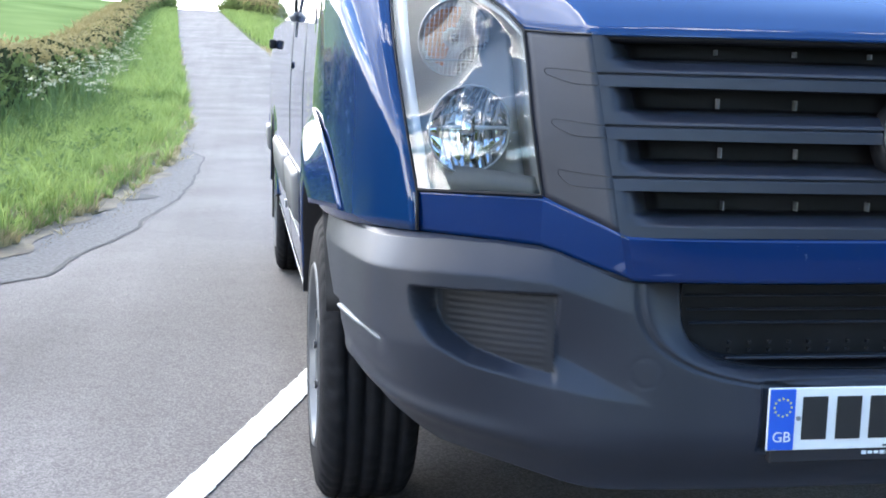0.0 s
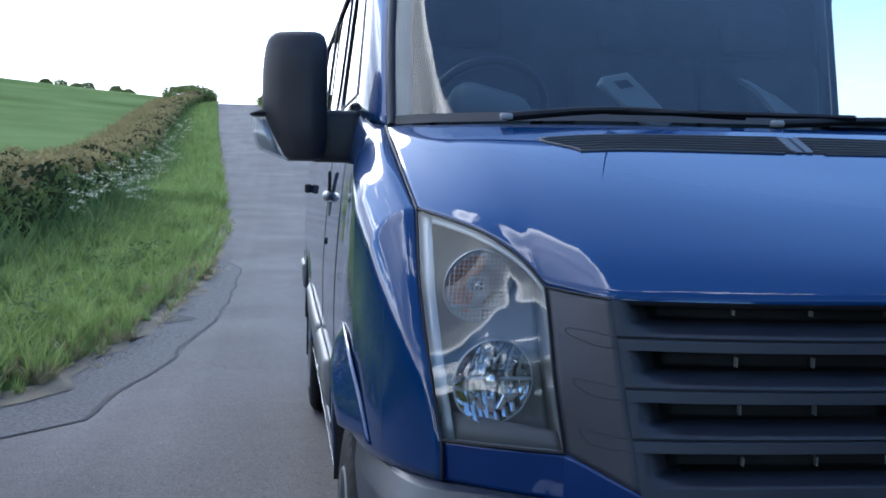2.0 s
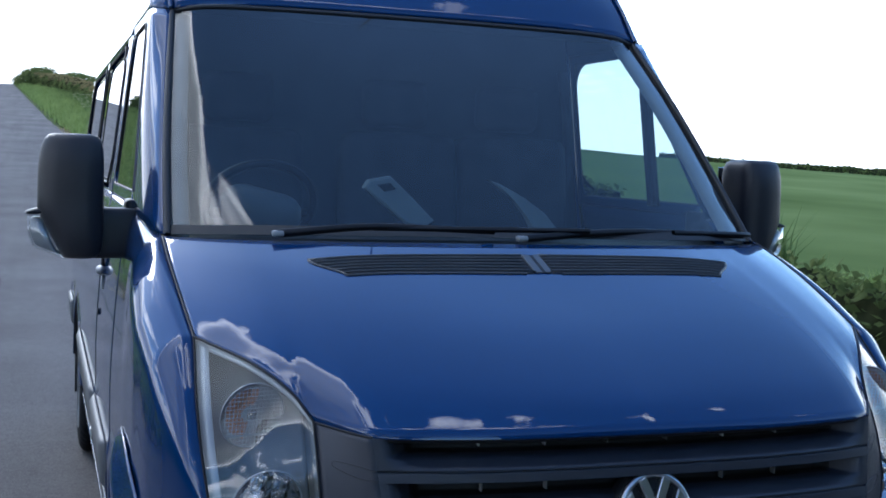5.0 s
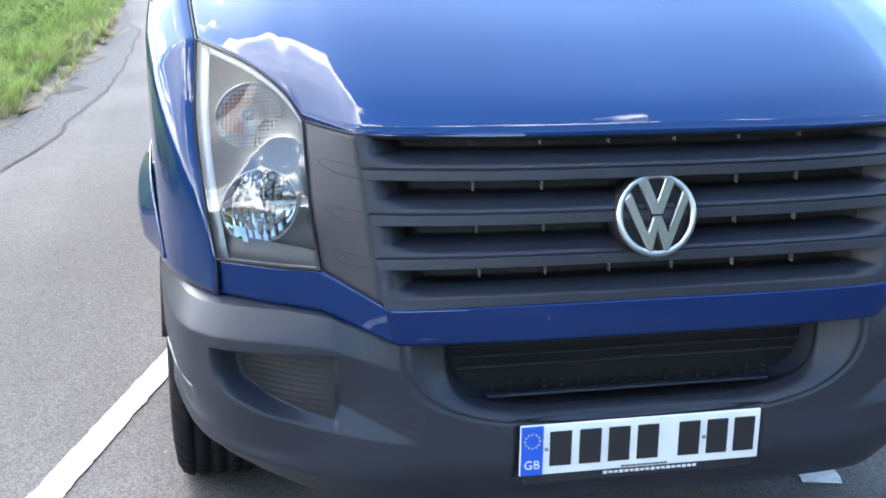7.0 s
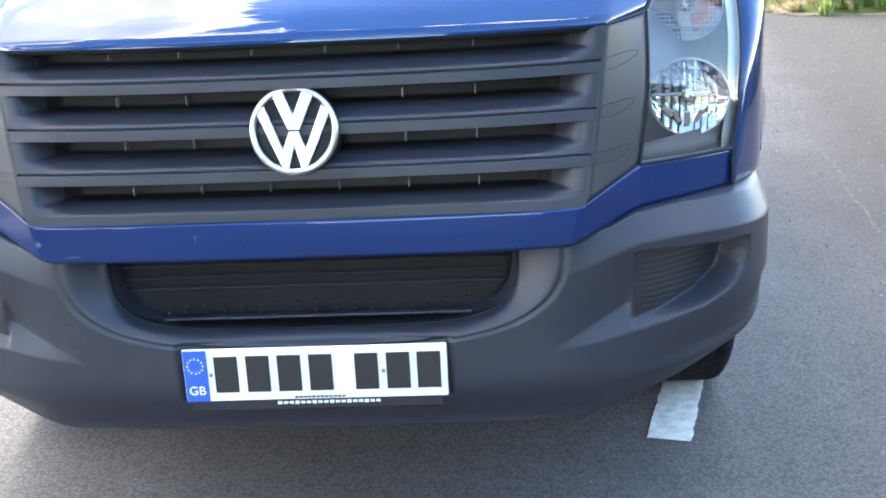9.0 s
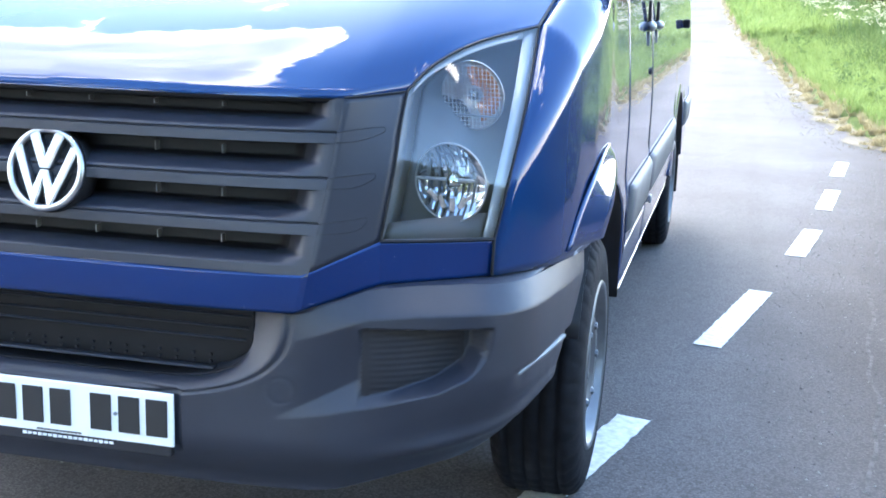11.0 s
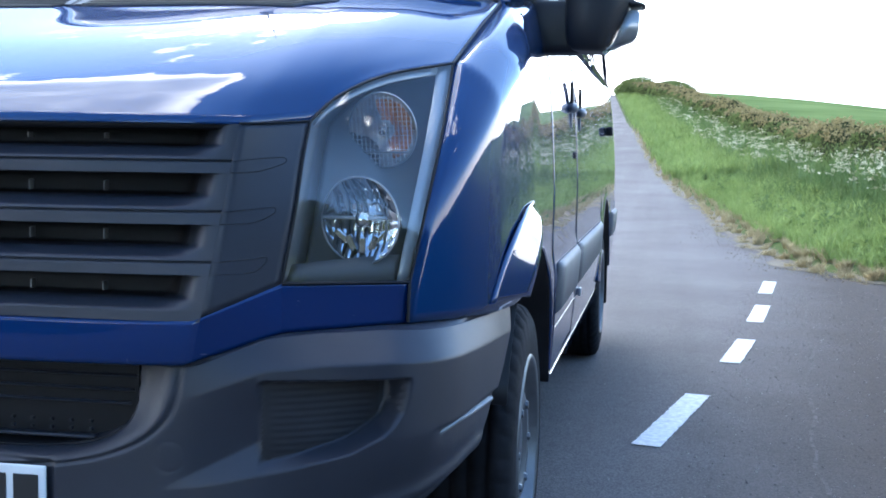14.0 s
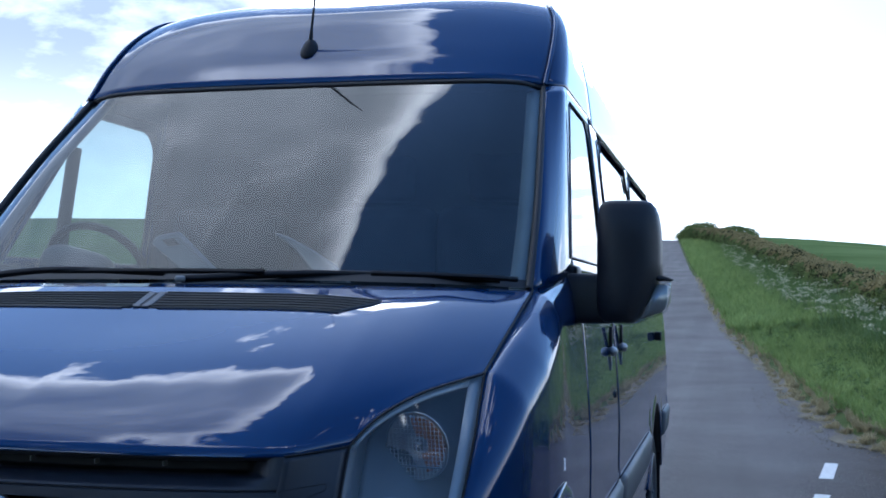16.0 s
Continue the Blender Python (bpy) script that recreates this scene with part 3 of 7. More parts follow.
# ---- grass, hedges, flowers ----
GRASS = leafy(material("grass_blades", (0.17, 0.26, 0.06), rough=0.6, vary=0.4, noise_scale=0.8, island=0.5, second=(0.36, 0.45, 0.15), spec=0.2), 0.5)
GRASS_DRY = leafy(material("straw_grass", (0.40, 0.33, 0.18), rough=0.8, vary=0.35, noise_scale=2, island=0.6), 0.35)
LEAF = leafy(material("hedge_leaves", (0.105, 0.155, 0.045), rough=0.75, vary=0.4, noise_scale=0.5, island=0.45, second=(0.19, 0.22, 0.075), spec=0.05), 0.4)
LEAF_TAN = leafy(material("hedge_top_leaves", (0.21, 0.17, 0.07), rough=0.8, vary=0.35, noise_scale=0.6, island=0.5, second=(0.36, 0.29, 0.14), spec=0.05), 0.35)
# near-black, so the shade inside a hedge is put into the core's colour
CORE_SHADE = material("hedge_core", (0.030, 0.034, 0.015), rough=1.0, spec=0.0, vary=0.5, noise_scale=6)
UMBEL = material("white_blossom", (0.62, 0.57, 0.38), rough=0.9, vary=0.12, noise_scale=5, island=0.4)
STEM = material("flower_stem", (0.15, 0.21, 0.07), rough=0.7, vary=0.3)
BARK = material("bark", (0.07, 0.055, 0.04), rough=0.9, vary=0.4, noise_scale=12, bump=1.0, bump_scale=30)
rng = np.random.default_rng(7)


def blades(name, px, py, height, width, mat, label, lean=0.6, base=None):
    """Grass blades as narrow bent triangles, drawn together into tufts of uneven height."""
    n = len(px)
    tx, ty = np.round(px / 0.23), np.round(py / 0.23)
    hx, hy = np.sin(tx * 12.9898 + ty * 78.233) * 43758.5453 % 1, np.sin(tx * 39.346 + ty * 11.135) * 24634.6345 % 1
    tuft = np.sin(tx * 5.17 + ty * 91.7) * 9517.13 % 1
    px = px + (tx * 0.23 + (hx - 0.5) * 0.2 - px) * 0.55
    py = py + (ty * 0.23 + (hy - 0.5) * 0.2 - py) * 0.55
    pz = land_height(px, py) - 0.01 if base is None else base
    a = rng.uniform(0, 2 * np.pi, n)
    h = height * rng.uniform(0.5, 1.2, n) * (0.45 + 1.1 * tuft)
    w = width * rng.uniform(0.7, 1.3, n)
    la, lm = rng.uniform(0, 2 * np.pi, n), lean * h * rng.uniform(0.2, 1.3, n)
    s = np.stack([np.cos(a), np.sin(a), 0 * a], 1) * w[:, None] / 2
    p = np.stack([px, py, pz], 1)
    mid = p + np.stack([np.cos(la) * lm * 0.3, np.sin(la) * lm * 0.3, h * 0.6], 1)
    tip = p + np.stack([np.cos(la) * lm, np.sin(la) * lm, h], 1)
    V = np.stack([p - s, p + s, mid + s * 0.7, tip, mid - s * 0.7], 1).reshape(-1, 3)
    k = np.arange(n)[:, None] * 5
    F = np.concatenate([k + [0, 1, 2], k + [0, 2, 4], k + [4, 2, 3]], 0)
    return tagged(new(name, as_mesh(name, V, F, mat, False)), label, "grass", kind="stuff")


def scatter(n, y0, y1, power, d0, d1, side):
    y = y0 + (y1 - y0) * rng.uniform(0, 1, n) ** power
    d = d0 + (d1 - d0) * rng.uniform(0, 1, n)
    x = LEFT_EDGE(y) - d if side < 0 else RIGHT_EDGE(np.maximum(y, 9.3)) + d
    return x, y


x, y = scatter(90000, 3.4, 30, 1.5, 0.05, 4.2, -1)
blades("verge_grass", x, y, 0.22, 0.012, GRASS, "long fresh green grass on the verge")
x, y = scatter(60000, 25, 120, 1.6, 0.1, 4.2, -1)
blades("verge_grass", x, y, 0.34, 0.035, GRASS, "long fresh green grass on the verge")
x, y = scatter(90000, 9.0, 34, 1.4, 0.3, 5.5, 1)
blades("verge_grass", x, y, 0.20, 0.013, GRASS, "long fresh green grass on the verge")
x, y = scatter(60000, 30, 120, 1.6, 0.2, 5.5, 1)
blades("verge_grass", x, y, 0.34, 0.035, GRASS, "long fresh green grass on the verge")
x, y = rng.uniform(3.4, 7.0, 26000), None
y = 8.85 + 0.02 * x + rng.uniform(0, 4.0, 26000)
blades("verge_grass", x, y, 0.20, 0.018, GRASS, "long fresh green grass on the verge")
TALL = leafy(material("tall_bank_grass", (0.125, 0.21, 0.06), rough=0.7, vary=0.4, noise_scale=0.35, island=0.4, second=(0.20, 0.26, 0.10), spec=0.1), 0.45)
x, y = scatter(38000, 4, 110, 1.5, 1.3, 3.6, -1)
blades("bank_growth", x, y, 0.20 + 0.42 * ease((LEFT_EDGE(y) - x - 1.3) / 1.4), 0.036, TALL, "tall leafy weeds and grass under the hedge", 0.5)
x, y = scatter(54000, 10, 110, 1.5, 1.5, 4.9, 1)
blades("bank_growth", x, y, 0.18 + 0.42 * ease((x - RIGHT_EDGE(np.maximum(y, 9.3)) - 1.6) / 2.2), 0.036, TALL, "tall leafy weeds and grass under the hedge", 0.5)
x, y = scatter(22000, 4, 60, 1.5, -0.04, 0.34, -1)
blades("dry_grass", x, y, 0.10, 0.012, GRASS_DRY, "straw-coloured dead grass at the road edge", 0.8)
x, y = scatter(5000, 9.6, 13.6, 1.0, -0.06, 0.40, -1)
blades("dry_grass", x, y, 0.11, 0.014, GRASS_DRY, "straw-coloured dead grass at the road edge", 0.8)
x, y = scatter(20000, 8.9, 17, 1.2, -0.16, 0.55, 1)
blades("dry_grass", x, y, 0.07, 0.012, GRASS_DRY, "straw-coloured dead grass at the road edge", 1.0)
x, y = scatter(24000, 9.0, 60, 1.5, -0.06, 0.42, 1)
blades("dry_grass", x, y, 0.09, 0.012, GRASS_DRY, "straw-coloured dead grass at the road edge", 0.8)


def weeds(name, px, py, label):
    """Low rounded clumps of broad-leaved weeds among the grass."""
    k = 46
    n = len(px)
    r, h = rng.uniform(0.13, 0.34, n), rng.uniform(0.14, 0.40, n)
    d = rng.normal(0, 1, (n, k, 3)); d /= np.linalg.norm(d, axis=2)[..., None]
    d[..., 2] = np.abs(d[..., 2])
    p = np.stack([px, py, land_height(px, py)], 1)[:, None] + d * np.stack([r, r, h], 1)[:, None] * rng.uniform(0.6, 1.05, (n, k))[..., None]
    p = p.reshape(-1, 3)
    m = len(p)
    u = rng.normal(0, 1, (m, 3)); u[:, 2] *= 0.6; u /= np.linalg.norm(u, axis=1)[:, None]
    v = np.cross(u, rng.normal(0, 1, (m, 3))); v /= np.linalg.norm(v, axis=1)[:, None]
    sz = rng.uniform(0.018, 0.045, m)[:, None]
    V = np.stack([p - u * sz, p + v * sz * 0.5, p + u * sz, p - v * sz * 0.5], 1).reshape(-1, 3)
    return tagged(new(name, as_mesh(name, V, np.arange(4 * m).reshape(-1, 4), TALL, False)), label, "weeds", kind="stuff")


x, y = scatter(420, 4, 50, 1.4, 0.5, 3.6, -1)
weeds("verge_weeds", x, y, "clumps of broad-leaved green weeds on the verge")
x, y = scatter(700, 4, 60, 1.4, 1.9, 3.0, -1)
weeds("verge_weeds", x, y, "clumps of dark green nettles under the hedge")
x, y = scatter(420, 9.4, 55, 1.4, 0.7, 4.8, 1)
weeds("verge_weeds", x, y, "clumps of broad-leaved green weeds on the verge")


def hedge(name, pts, height, width, leaves, leaf, label, step=0.35, tan=False):
    """A clipped field hedge: a lumpy core, dark in place of inner shade, clothed in many small leaves."""
    c = cr([(p[0], p[1], 0) for p in pts], int(sum(np.hypot(*np.subtract(pts[i + 1], pts[i])) for i in range(len(pts) - 1)) / step))
    z0 = land_height(c[:, 0], c[:, 1])
    t = np.gradient(c, axis=0); t /= np.linalg.norm(t, axis=1)[:, None]
    s = np.stack([-t[:, 1], t[:, 0], 0 * t[:, 0]], 1)
    ang = np.linspace(0, np.pi, 11)
    prof = np.stack([np.cos(ang) * np.abs(np.cos(ang)) ** -0.35 * 1.0, np.sin(ang) ** 0.6], 1)
    prof[:, 0] = np.clip(np.nan_to_num(prof[:, 0]), -1, 1)
    lump = np.array([[1 + 0.28 * noise.noise((p[0] * 0.6, p[1] * 0.6, k * 0.5)) + 0.15 * noise.noise((p[0] * 2, p[1] * 2, k)) for k in range(11)] for p in c])
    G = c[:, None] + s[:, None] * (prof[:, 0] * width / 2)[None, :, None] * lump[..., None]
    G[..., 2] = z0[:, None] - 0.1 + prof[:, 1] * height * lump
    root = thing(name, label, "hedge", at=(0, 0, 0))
    sheet("hedge_core", G * 1.0, CORE_SHADE, root, thick=0, flip=False)
    n = leaves
    i, k = rng.integers(0, len(c) - 1, n), rng.uniform(0, 9.999, n)
    f, g = rng.uniform(0, 1, n)[:, None], (k % 1)[:, None]
    j = k.astype(int)
    p = (G[i, j] * (1 - g) + G[i, j + 1] * g) * (1 - f) + (G[i + 1, j] * (1 - g) + G[i + 1, j + 1] * g) * f
    p = p + rng.normal(0, 0.07, (n, 3))
    u = rng.normal(0, 1, (n, 3)); u /= np.linalg.norm(u, axis=1)[:, None]
    v = np.cross(u, rng.normal(0, 1, (n, 3))); v /= np.linalg.norm(v, axis=1)[:, None]
    sz = leaf * rng.uniform(0.6, 1.4, n)[:, None]
    V = np.stack([p - u * sz, p + v * sz * 0.55, p + u * sz, p - v * sz * 0.55], 1).reshape(-1, 3)
    high = (p[:, 2] - land_height(p[:, 0], p[:, 1])) > height * (0.80 + 0.12 * np.sin(p[:, 1] * 1.3))
    for nm, pick, mt in (("hedge_foliage", ~high if tan else high | True, LEAF), ("hedge_top_growth", high & tan, LEAF_TAN)):
        if pick.any():
            q = np.repeat(pick, 4)
            tagged(under(new(nm, as_mesh(nm, V[q], np.arange(4 * pick.sum()).reshape(-1, 4), mt, False)), root), kind="stuff")
    return root


LH = [(-8.9, 1.0), (-5.9, 4.5), (-5.2, 9), (-5.0, 14), (-5.2, 21), (-6.4, 42), (-7.9, 67), (-9.3, 98), (-9.3, 119)]
RH = [(-1.9, 119), (1.2, 98), (4.2, 60), (5.5, 40), (6.1, 27), (7.0, 19), (7.3, 15.5)]
hedge("field_hedge", LH, 1.12, 1.5, 64000, 0.055, "dense dark green field hedge with dry tan top beside the lane", tan=True)
hedge("field_hedge", RH, 1.25, 1.6, 70000, 0.055, "dense dark green field hedge with dry tan top beside the lane", tan=True)
hedge("roadside_hedge", [(5.0, 8.1), (4.4, 6.6), (4.5, 4.8), (5.6, 2.9), (8, 1.0), (14, -1.0)], 0.88, 1.1, 16000, 0.045, "low leafy hedge close beside the road", 0.2)
hedge("field_hedge", [(-60, -14), (-20, -12.5), (-2, -12)], 2.3, 1.8, 9000, 0.12, "dark green hedge across the road", 0.8)
hedge("tall_hedge", [(1.5, -10.5), (14, -10), (42, -12)], 6.0, 3.0, 16000, 0.13, "tall dark green hedge across the road", 0.8)


def cow_parsley(name, px, py, tall, label):
    """Thin stems that carry flat white flower heads."""
    V, F, W, H = [], [], [], []
    for x0, y0 in zip(px, py):
        z0 = float(land_height(x0, y0))
        for _ in range(rng.integers(2, 5)):
            h = tall * rng.uniform(0.6, 1.15)
            dx, dy = rng.normal(0, 0.12, 2)
            a = np.array((x0, y0, z0)); b = a + (dx, dy, h)
            k = len(V); w = 0.006
            V += [a - (w, 0, 0), a + (w, 0, 0), b + (w, 0, 0), b - (w, 0, 0)]
            F.append((k, k + 1, k + 2, k + 3))
            for _ in range(rng.integers(5, 9)):
                c = b + (rng.normal(0, 0.07), rng.normal(0, 0.07), rng.uniform(-0.05, 0.03))
                for _ in range(5):
                    q = c + (rng.normal(0, 0.022), rng.normal(0, 0.022), rng.normal(0, 0.008))
                    m = len(W); r = rng.uniform(0.010, 0.020); t = rng.normal(0, 0.5, 2) * r
                    W += [q + (r, 0, t[0]), q + (0, r, t[1]), q - (r, 0, t[0]), q - (0, r, t[1])]
                    H.append((m, m + 1, m + 2, m + 3))
    root = thing(name, label, "wild flowers", kind="stuff")
    under(new("flower_stems", as_mesh("flower_stems", V, F, STEM, False)), root)
    under(new("flower_heads", as_mesh("flower_heads", W, H, UMBEL, False)), root)


y = 4 + 60 * rng.uniform(0, 1, 62) ** 1.2
cow_parsley("cow_parsley", LEFT_EDGE(y) - rng.uniform(1.5, 2.7, 62), y, 0.80, "tall white cow parsley in flower on the verge")
y = 11 + 70 * rng.uniform(0, 1, 210) ** 1.3
cow_parsley("cow_parsley", RIGHT_EDGE(y) + rng.uniform(2.2, 4.7, 210), y, 0.75, "tall white cow parsley in flower on the verge")


def tree(name, at, tall, spread, leaves, leaf, label):
    root = thing(name, label, "tree")
    x0, y0 = at
    z0 = float(land_height(x0, y0)) - 0.1
    trunk = tube_grid(cr([(x0, y0, z0), (x0 + 0.1, y0, z0 + tall * 0.3), (x0 - 0.1, y0 + 0.1, z0 + tall * 0.75)], 14), np.linspace(tall * 0.035, tall * 0.01, 15), 10)
    sheet("trunk", trunk, BARK, root, thick=0)
    cl = []
    for k in range(9):
        a, e = rng.uniform(0, 2 * np.pi), rng.uniform(0.35, 0.9)
        b = np.array((x0, y0, z0 + tall * rng.uniform(0.3, 0.65)))
        tip = b + np.array((np.cos(a), np.sin(a), e)) * spread * rng.uniform(0.5, 0.9)
        sheet("limb", tube_grid(cr([b, (b + tip) / 2 + (0, 0, 0.1 * tall * 0.3), tip], 8), np.linspace(tall * 0.014, tall * 0.004, 9), 7), BARK, root, thick=0)
        for _ in range(5):
            cl.append((tip + rng.normal(0, spread * 0.22, 3), spread * rng.uniform(0.16, 0.32)))
    cl += [(np.array((x0, y0, z0 + tall * 0.8)) + rng.normal(0, spread * 0.3, 3), spread * 0.3) for _ in range(10)]
    cen, rad = np.array([c for c, _ in cl]), np.array([r for _, r in cl])
    k = rng.integers(0, len(cl), leaves)
    d = rng.normal(0, 1, (leaves, 3)); d /= np.linalg.norm(d, axis=1)[:, None]
    p = cen[k] + d * rad[k][:, None] * rng.uniform(0.5, 1.1, leaves)[:, None]
    u = rng.normal(0, 1, (leaves, 3)); u /= np.linalg.norm(u, axis=1)[:, None]
    v = np.cross(u, rng.normal(0, 1, (leaves, 3))); v /= np.linalg.norm(v, axis=1)[:, None]
    V = np.stack([p - u * leaf, p + v * leaf * 0.6, p + u * leaf, p - v * leaf * 0.6], 1).reshape(-1, 3)
    under(new("crown", as_mesh("crown", V, np.arange(4 * leaves).reshape(-1, 4), LEAF, False)), root)


tree("hedgerow_tree", (-4.5, -18), 10.5, 4.2, 7000, 0.16, "broad green tree across the road")
tree("hedgerow_tree", (7, -19), 11, 4.5, 7000, 0.16, "broad green tree across the road")
tree("hedgerow_tree", (-14.5, -18), 13, 4.4, 9000, 0.17, "green tree across the road")
tree("hedgerow_tree", (-22.5, -15.5), 12, 3.6, 8000, 0.16, "broad green tree across the road")
tree("hedgerow_tree", (18, -18), 9, 4.0, 5000, 0.16, "green tree across the road")
hedge("far_hedge", [(70, 124), (100, 118), (140, 106), (175, 88), (205, 60)], 1.2, 2.0, 9000, 0.22, "thin dark hedge along the skyline", 2.0)


def bush(name, at, size, leaves, leaf, label):
    """A round bush of many small leaves on a few stems."""
    root = thing(name, label, "bush")
    z0 = float(land_height(*at))
    for k in range(4):
        q = k * 1.6
        tip = (at[0] + 0.5 * size[0] * math.cos(q), at[1] + 0.5 * size[1] * math.sin(q), z0 + size[2] * 0.7)
        sheet("stem", tube_grid(cr([(at[0], at[1], z0 - 0.1), tip], 5), np.linspace(0.05, 0.02, 6), 6), BARK, root, thick=0)
    d = rng.normal(0, 1, (leaves, 3)); d /= np.linalg.norm(d, axis=1)[:, None]
    d[:, 2] = np.abs(d[:, 2])
    lump = np.array([1 + 0.25 * noise.noise((q[0] * 2.5 + at[0], q[1] * 2.5, q[2] * 2.5)) for q in d])
    p = np.array((at[0], at[1], z0)) + d * np.array(size) * (lump * rng.uniform(0.75, 1.03, leaves))[:, None]
    u = rng.normal(0, 1, (leaves, 3)); u /= np.linalg.norm(u, axis=1)[:, None]
    v = np.cross(u, rng.normal(0, 1, (leaves, 3))); v /= np.linalg.norm(v, axis=1)[:, None]
    V = np.stack([p - u * leaf, p + v * leaf * 0.6, p + u * leaf, p - v * leaf * 0.6], 1).reshape(-1, 3)
    under(new("foliage", as_mesh("foliage", V, np.arange(4 * leaves).reshape(-1, 4), LEAF, False)), root)


bush("crest_bush", (-1.2, 117), (2.6, 4, 1.5), 5000, 0.10, "rounded green bush on the hill crest")
bush("crest_bush", (1.8, 116), (2.6, 4, 1.2), 4000, 0.10, "rounded green bush on the hill crest")
bush("crest_bush", (-10.2, 117), (2.9, 4, 1.6), 5000, 0.10, "rounded green bush on the hill crest")
for fx, fy, ft in ((-26.2, 128, 0.6), (-24.6, 128, 0.75), (-23.2, 129, 0.6), (-21.8, 128, 0.8), (-18.9, 128, 0.75), (-17.7, 129, 0.6)):
    bush("far_bush", (fx, fy), (0.75, 0.75, ft), 500, 0.10, "small dark bush on the skyline of the field")
y = 6 + 100 * rng.uniform(0, 1, 34000) ** 1.3
blades("field_edge_grass", hedge_line_left(y) - rng.uniform(0.6, 2.2, 34000), y, 0.50, 0.05, LEAF_TAN, "tall dry tan grass along the field edge")
y = 16 + 90 * rng.uniform(0, 1, 14000) ** 1.3
blades("field_edge_grass", hedge_line_right(y) + rng.uniform(0.4, 1.6, 14000), y, 0.5, 0.05, LEAF_TAN, "tall dry tan grass along the field edge")
EDGE_PALE = material("worn_asphalt_edge", (0.105, 0.097, 0.088), rough=0.95, spec=0.05, vary=0.4, noise_scale=25, bump=0.8, bump_scale=90)
edge_line_x = lambda y: 1.60 + 0.105 * y + 1.0 * frayed(y, 21.0) + 0.12 * frayed(5 * y, 22.0)
tagged(strip("worn_edge", lambda y: edge_line_x(y) - 0.5 * wide(y, 23.0), lambda y: edge_line_x(y) + 0.7 * wide(y, 24.0), np.arange(0.2, 8.6, 0.04), EDGE_PALE, 0.003, 3), "pale crumbling edge of the asphalt", "road edge", kind="structure")
GRIT = material("road_grit", (0.06, 0.056, 0.052), rough=0.9, vary=0.3, noise_scale=30, island=0.8, second=(0.36, 0.34, 0.30))


GRAVEL = material("edge_gravel", (0.10, 0.08, 0.055), rough=0.95, vary=0.3, noise_scale=30, island=0.7, second=(0.24, 0.20, 0.14))


def grit(name, px, py, size, label, mat=None):
    """Loose stones: small irregular pyramids on the asphalt."""
    n = len(px)
    r = size * rng.uniform(0.4, 1.5, n) ** 1.5
    a = rng.uniform(0, 6.28, n)
    z = lane_height(py) + 0.001
    c = np.stack([px, py, z], 1)
    ring = [c + np.stack([np.cos(a + q) * r * rng.uniform(0.7, 1.2, n), np.sin(a + q) * r * rng.uniform(0.7, 1.2, n), 0 * r], 1) for q in (0, 1.6, 3.1, 4.7)]
    V = np.stack([*ring, c + np.stack([0 * r, 0 * r, r * 0.8], 1)], 1).reshape(-1, 3)
    k = np.arange(n)[:, None] * 5
    F = np.concatenate([k + [i, (i + 1) % 4, 4] for i in range(4)], 0)
    return tagged(new(name, as_mesh(name, V, F, mat or GRIT, False)), label, "gravel", kind="stuff")


q = rng.uniform(0, 1, (9000, 2))
y = -1.5 + 10 * q[:, 1]
grit("loose_grit", 1.10 + 0.11 * y + 2.6 * q[:, 0] ** 0.9, y, 0.0036, "loose brown grit scattered on the asphalt")
y = 7.6 + 9 * rng.uniform(0, 1, 1100) ** 1.4
grit("edge_gravel", RIGHT_EDGE(y) - 0.20 + 0.30 * rng.normal(0, 0.6, 1100), y, 0.007, "brown gravel washed to the road edge", GRAVEL)
y = 3.6 + 12 * rng.uniform(0, 1, 1100) ** 1.2
grit("edge_gravel", LEFT_EDGE(y) + 0.12 + 0.08 * rng.normal(0, 0.8, 1100), y, 0.006, "brown gravel washed to the road edge", GRAVEL)
q = rng.uniform(0, 1, (500, 2))
grit("loose_grit", -2.6 + 4.5 * q[:, 0], -2.2 + 10 * q[:, 1], 0.003, "loose brown grit scattered on the asphalt")



# ---- the van ----
van = thing("van", "dark blue high-roof van with grey plastic bumper, parked on asphalt", "van")
AXLE_F, AXLE_R, AXLE_Z = 0.99, 4.55, 0.345
SIDE = [(0.36, 0.955), (0.45, 0.972), (0.6, 0.985), (0.74, 0.99), (0.80, 0.984), (1.0, 0.984), (1.25, 0.968), (1.43, 0.946), (1.53, 0.93), (2.03, 0.87), (2.25, 0.84), (2.37, 0.805), (2.46, 0.745), (2.52, 0.66), (2.555, 0.52), (2.58, 0.30), (2.585, 0.0)]
SP = even(cr([(b, 0, a) for a, b in SIDE], 200), 300)


def side_x(z):
    """Half width of the body at a height."""
    k = SP[:, 2].argmax()
    return np.interp(z, SP[:k, 2], SP[:k, 0])


# curves that the panels share; all for the side at positive x
HL_BI, HL_BO, HL_TOP, HL_IN = (0.643, 0.066, 0.838), (0.842, 0.182, 0.836), (0.864, 0.467, 1.246), (0.665, 0.154, 1.119)
COWL = (0.886, 0.965, 1.430)
bonnet_front = [(0, -0.030, 1.110), (0.30, -0.020, 1.110), (0.50, 0.012, 1.110), (0.576, 0.040, 1.110)]
bonnet_flank = [(0.576, 0.040, 1.110), (0.615, 0.088, 1.113), HL_IN]
lamp_inner_top = [HL_IN, (0.70, 0.222, 1.168), (0.765, 0.318, 1.212), HL_TOP]
bonnet_side = [HL_TOP, (0.877, 0.66, 1.326), (0.885, 0.83, 1.388), COWL]
bonnet_back = [(0, 0.715, 1.437), (0.40, 0.735, 1.436), (0.70, 0.81, 1.433), COWL]
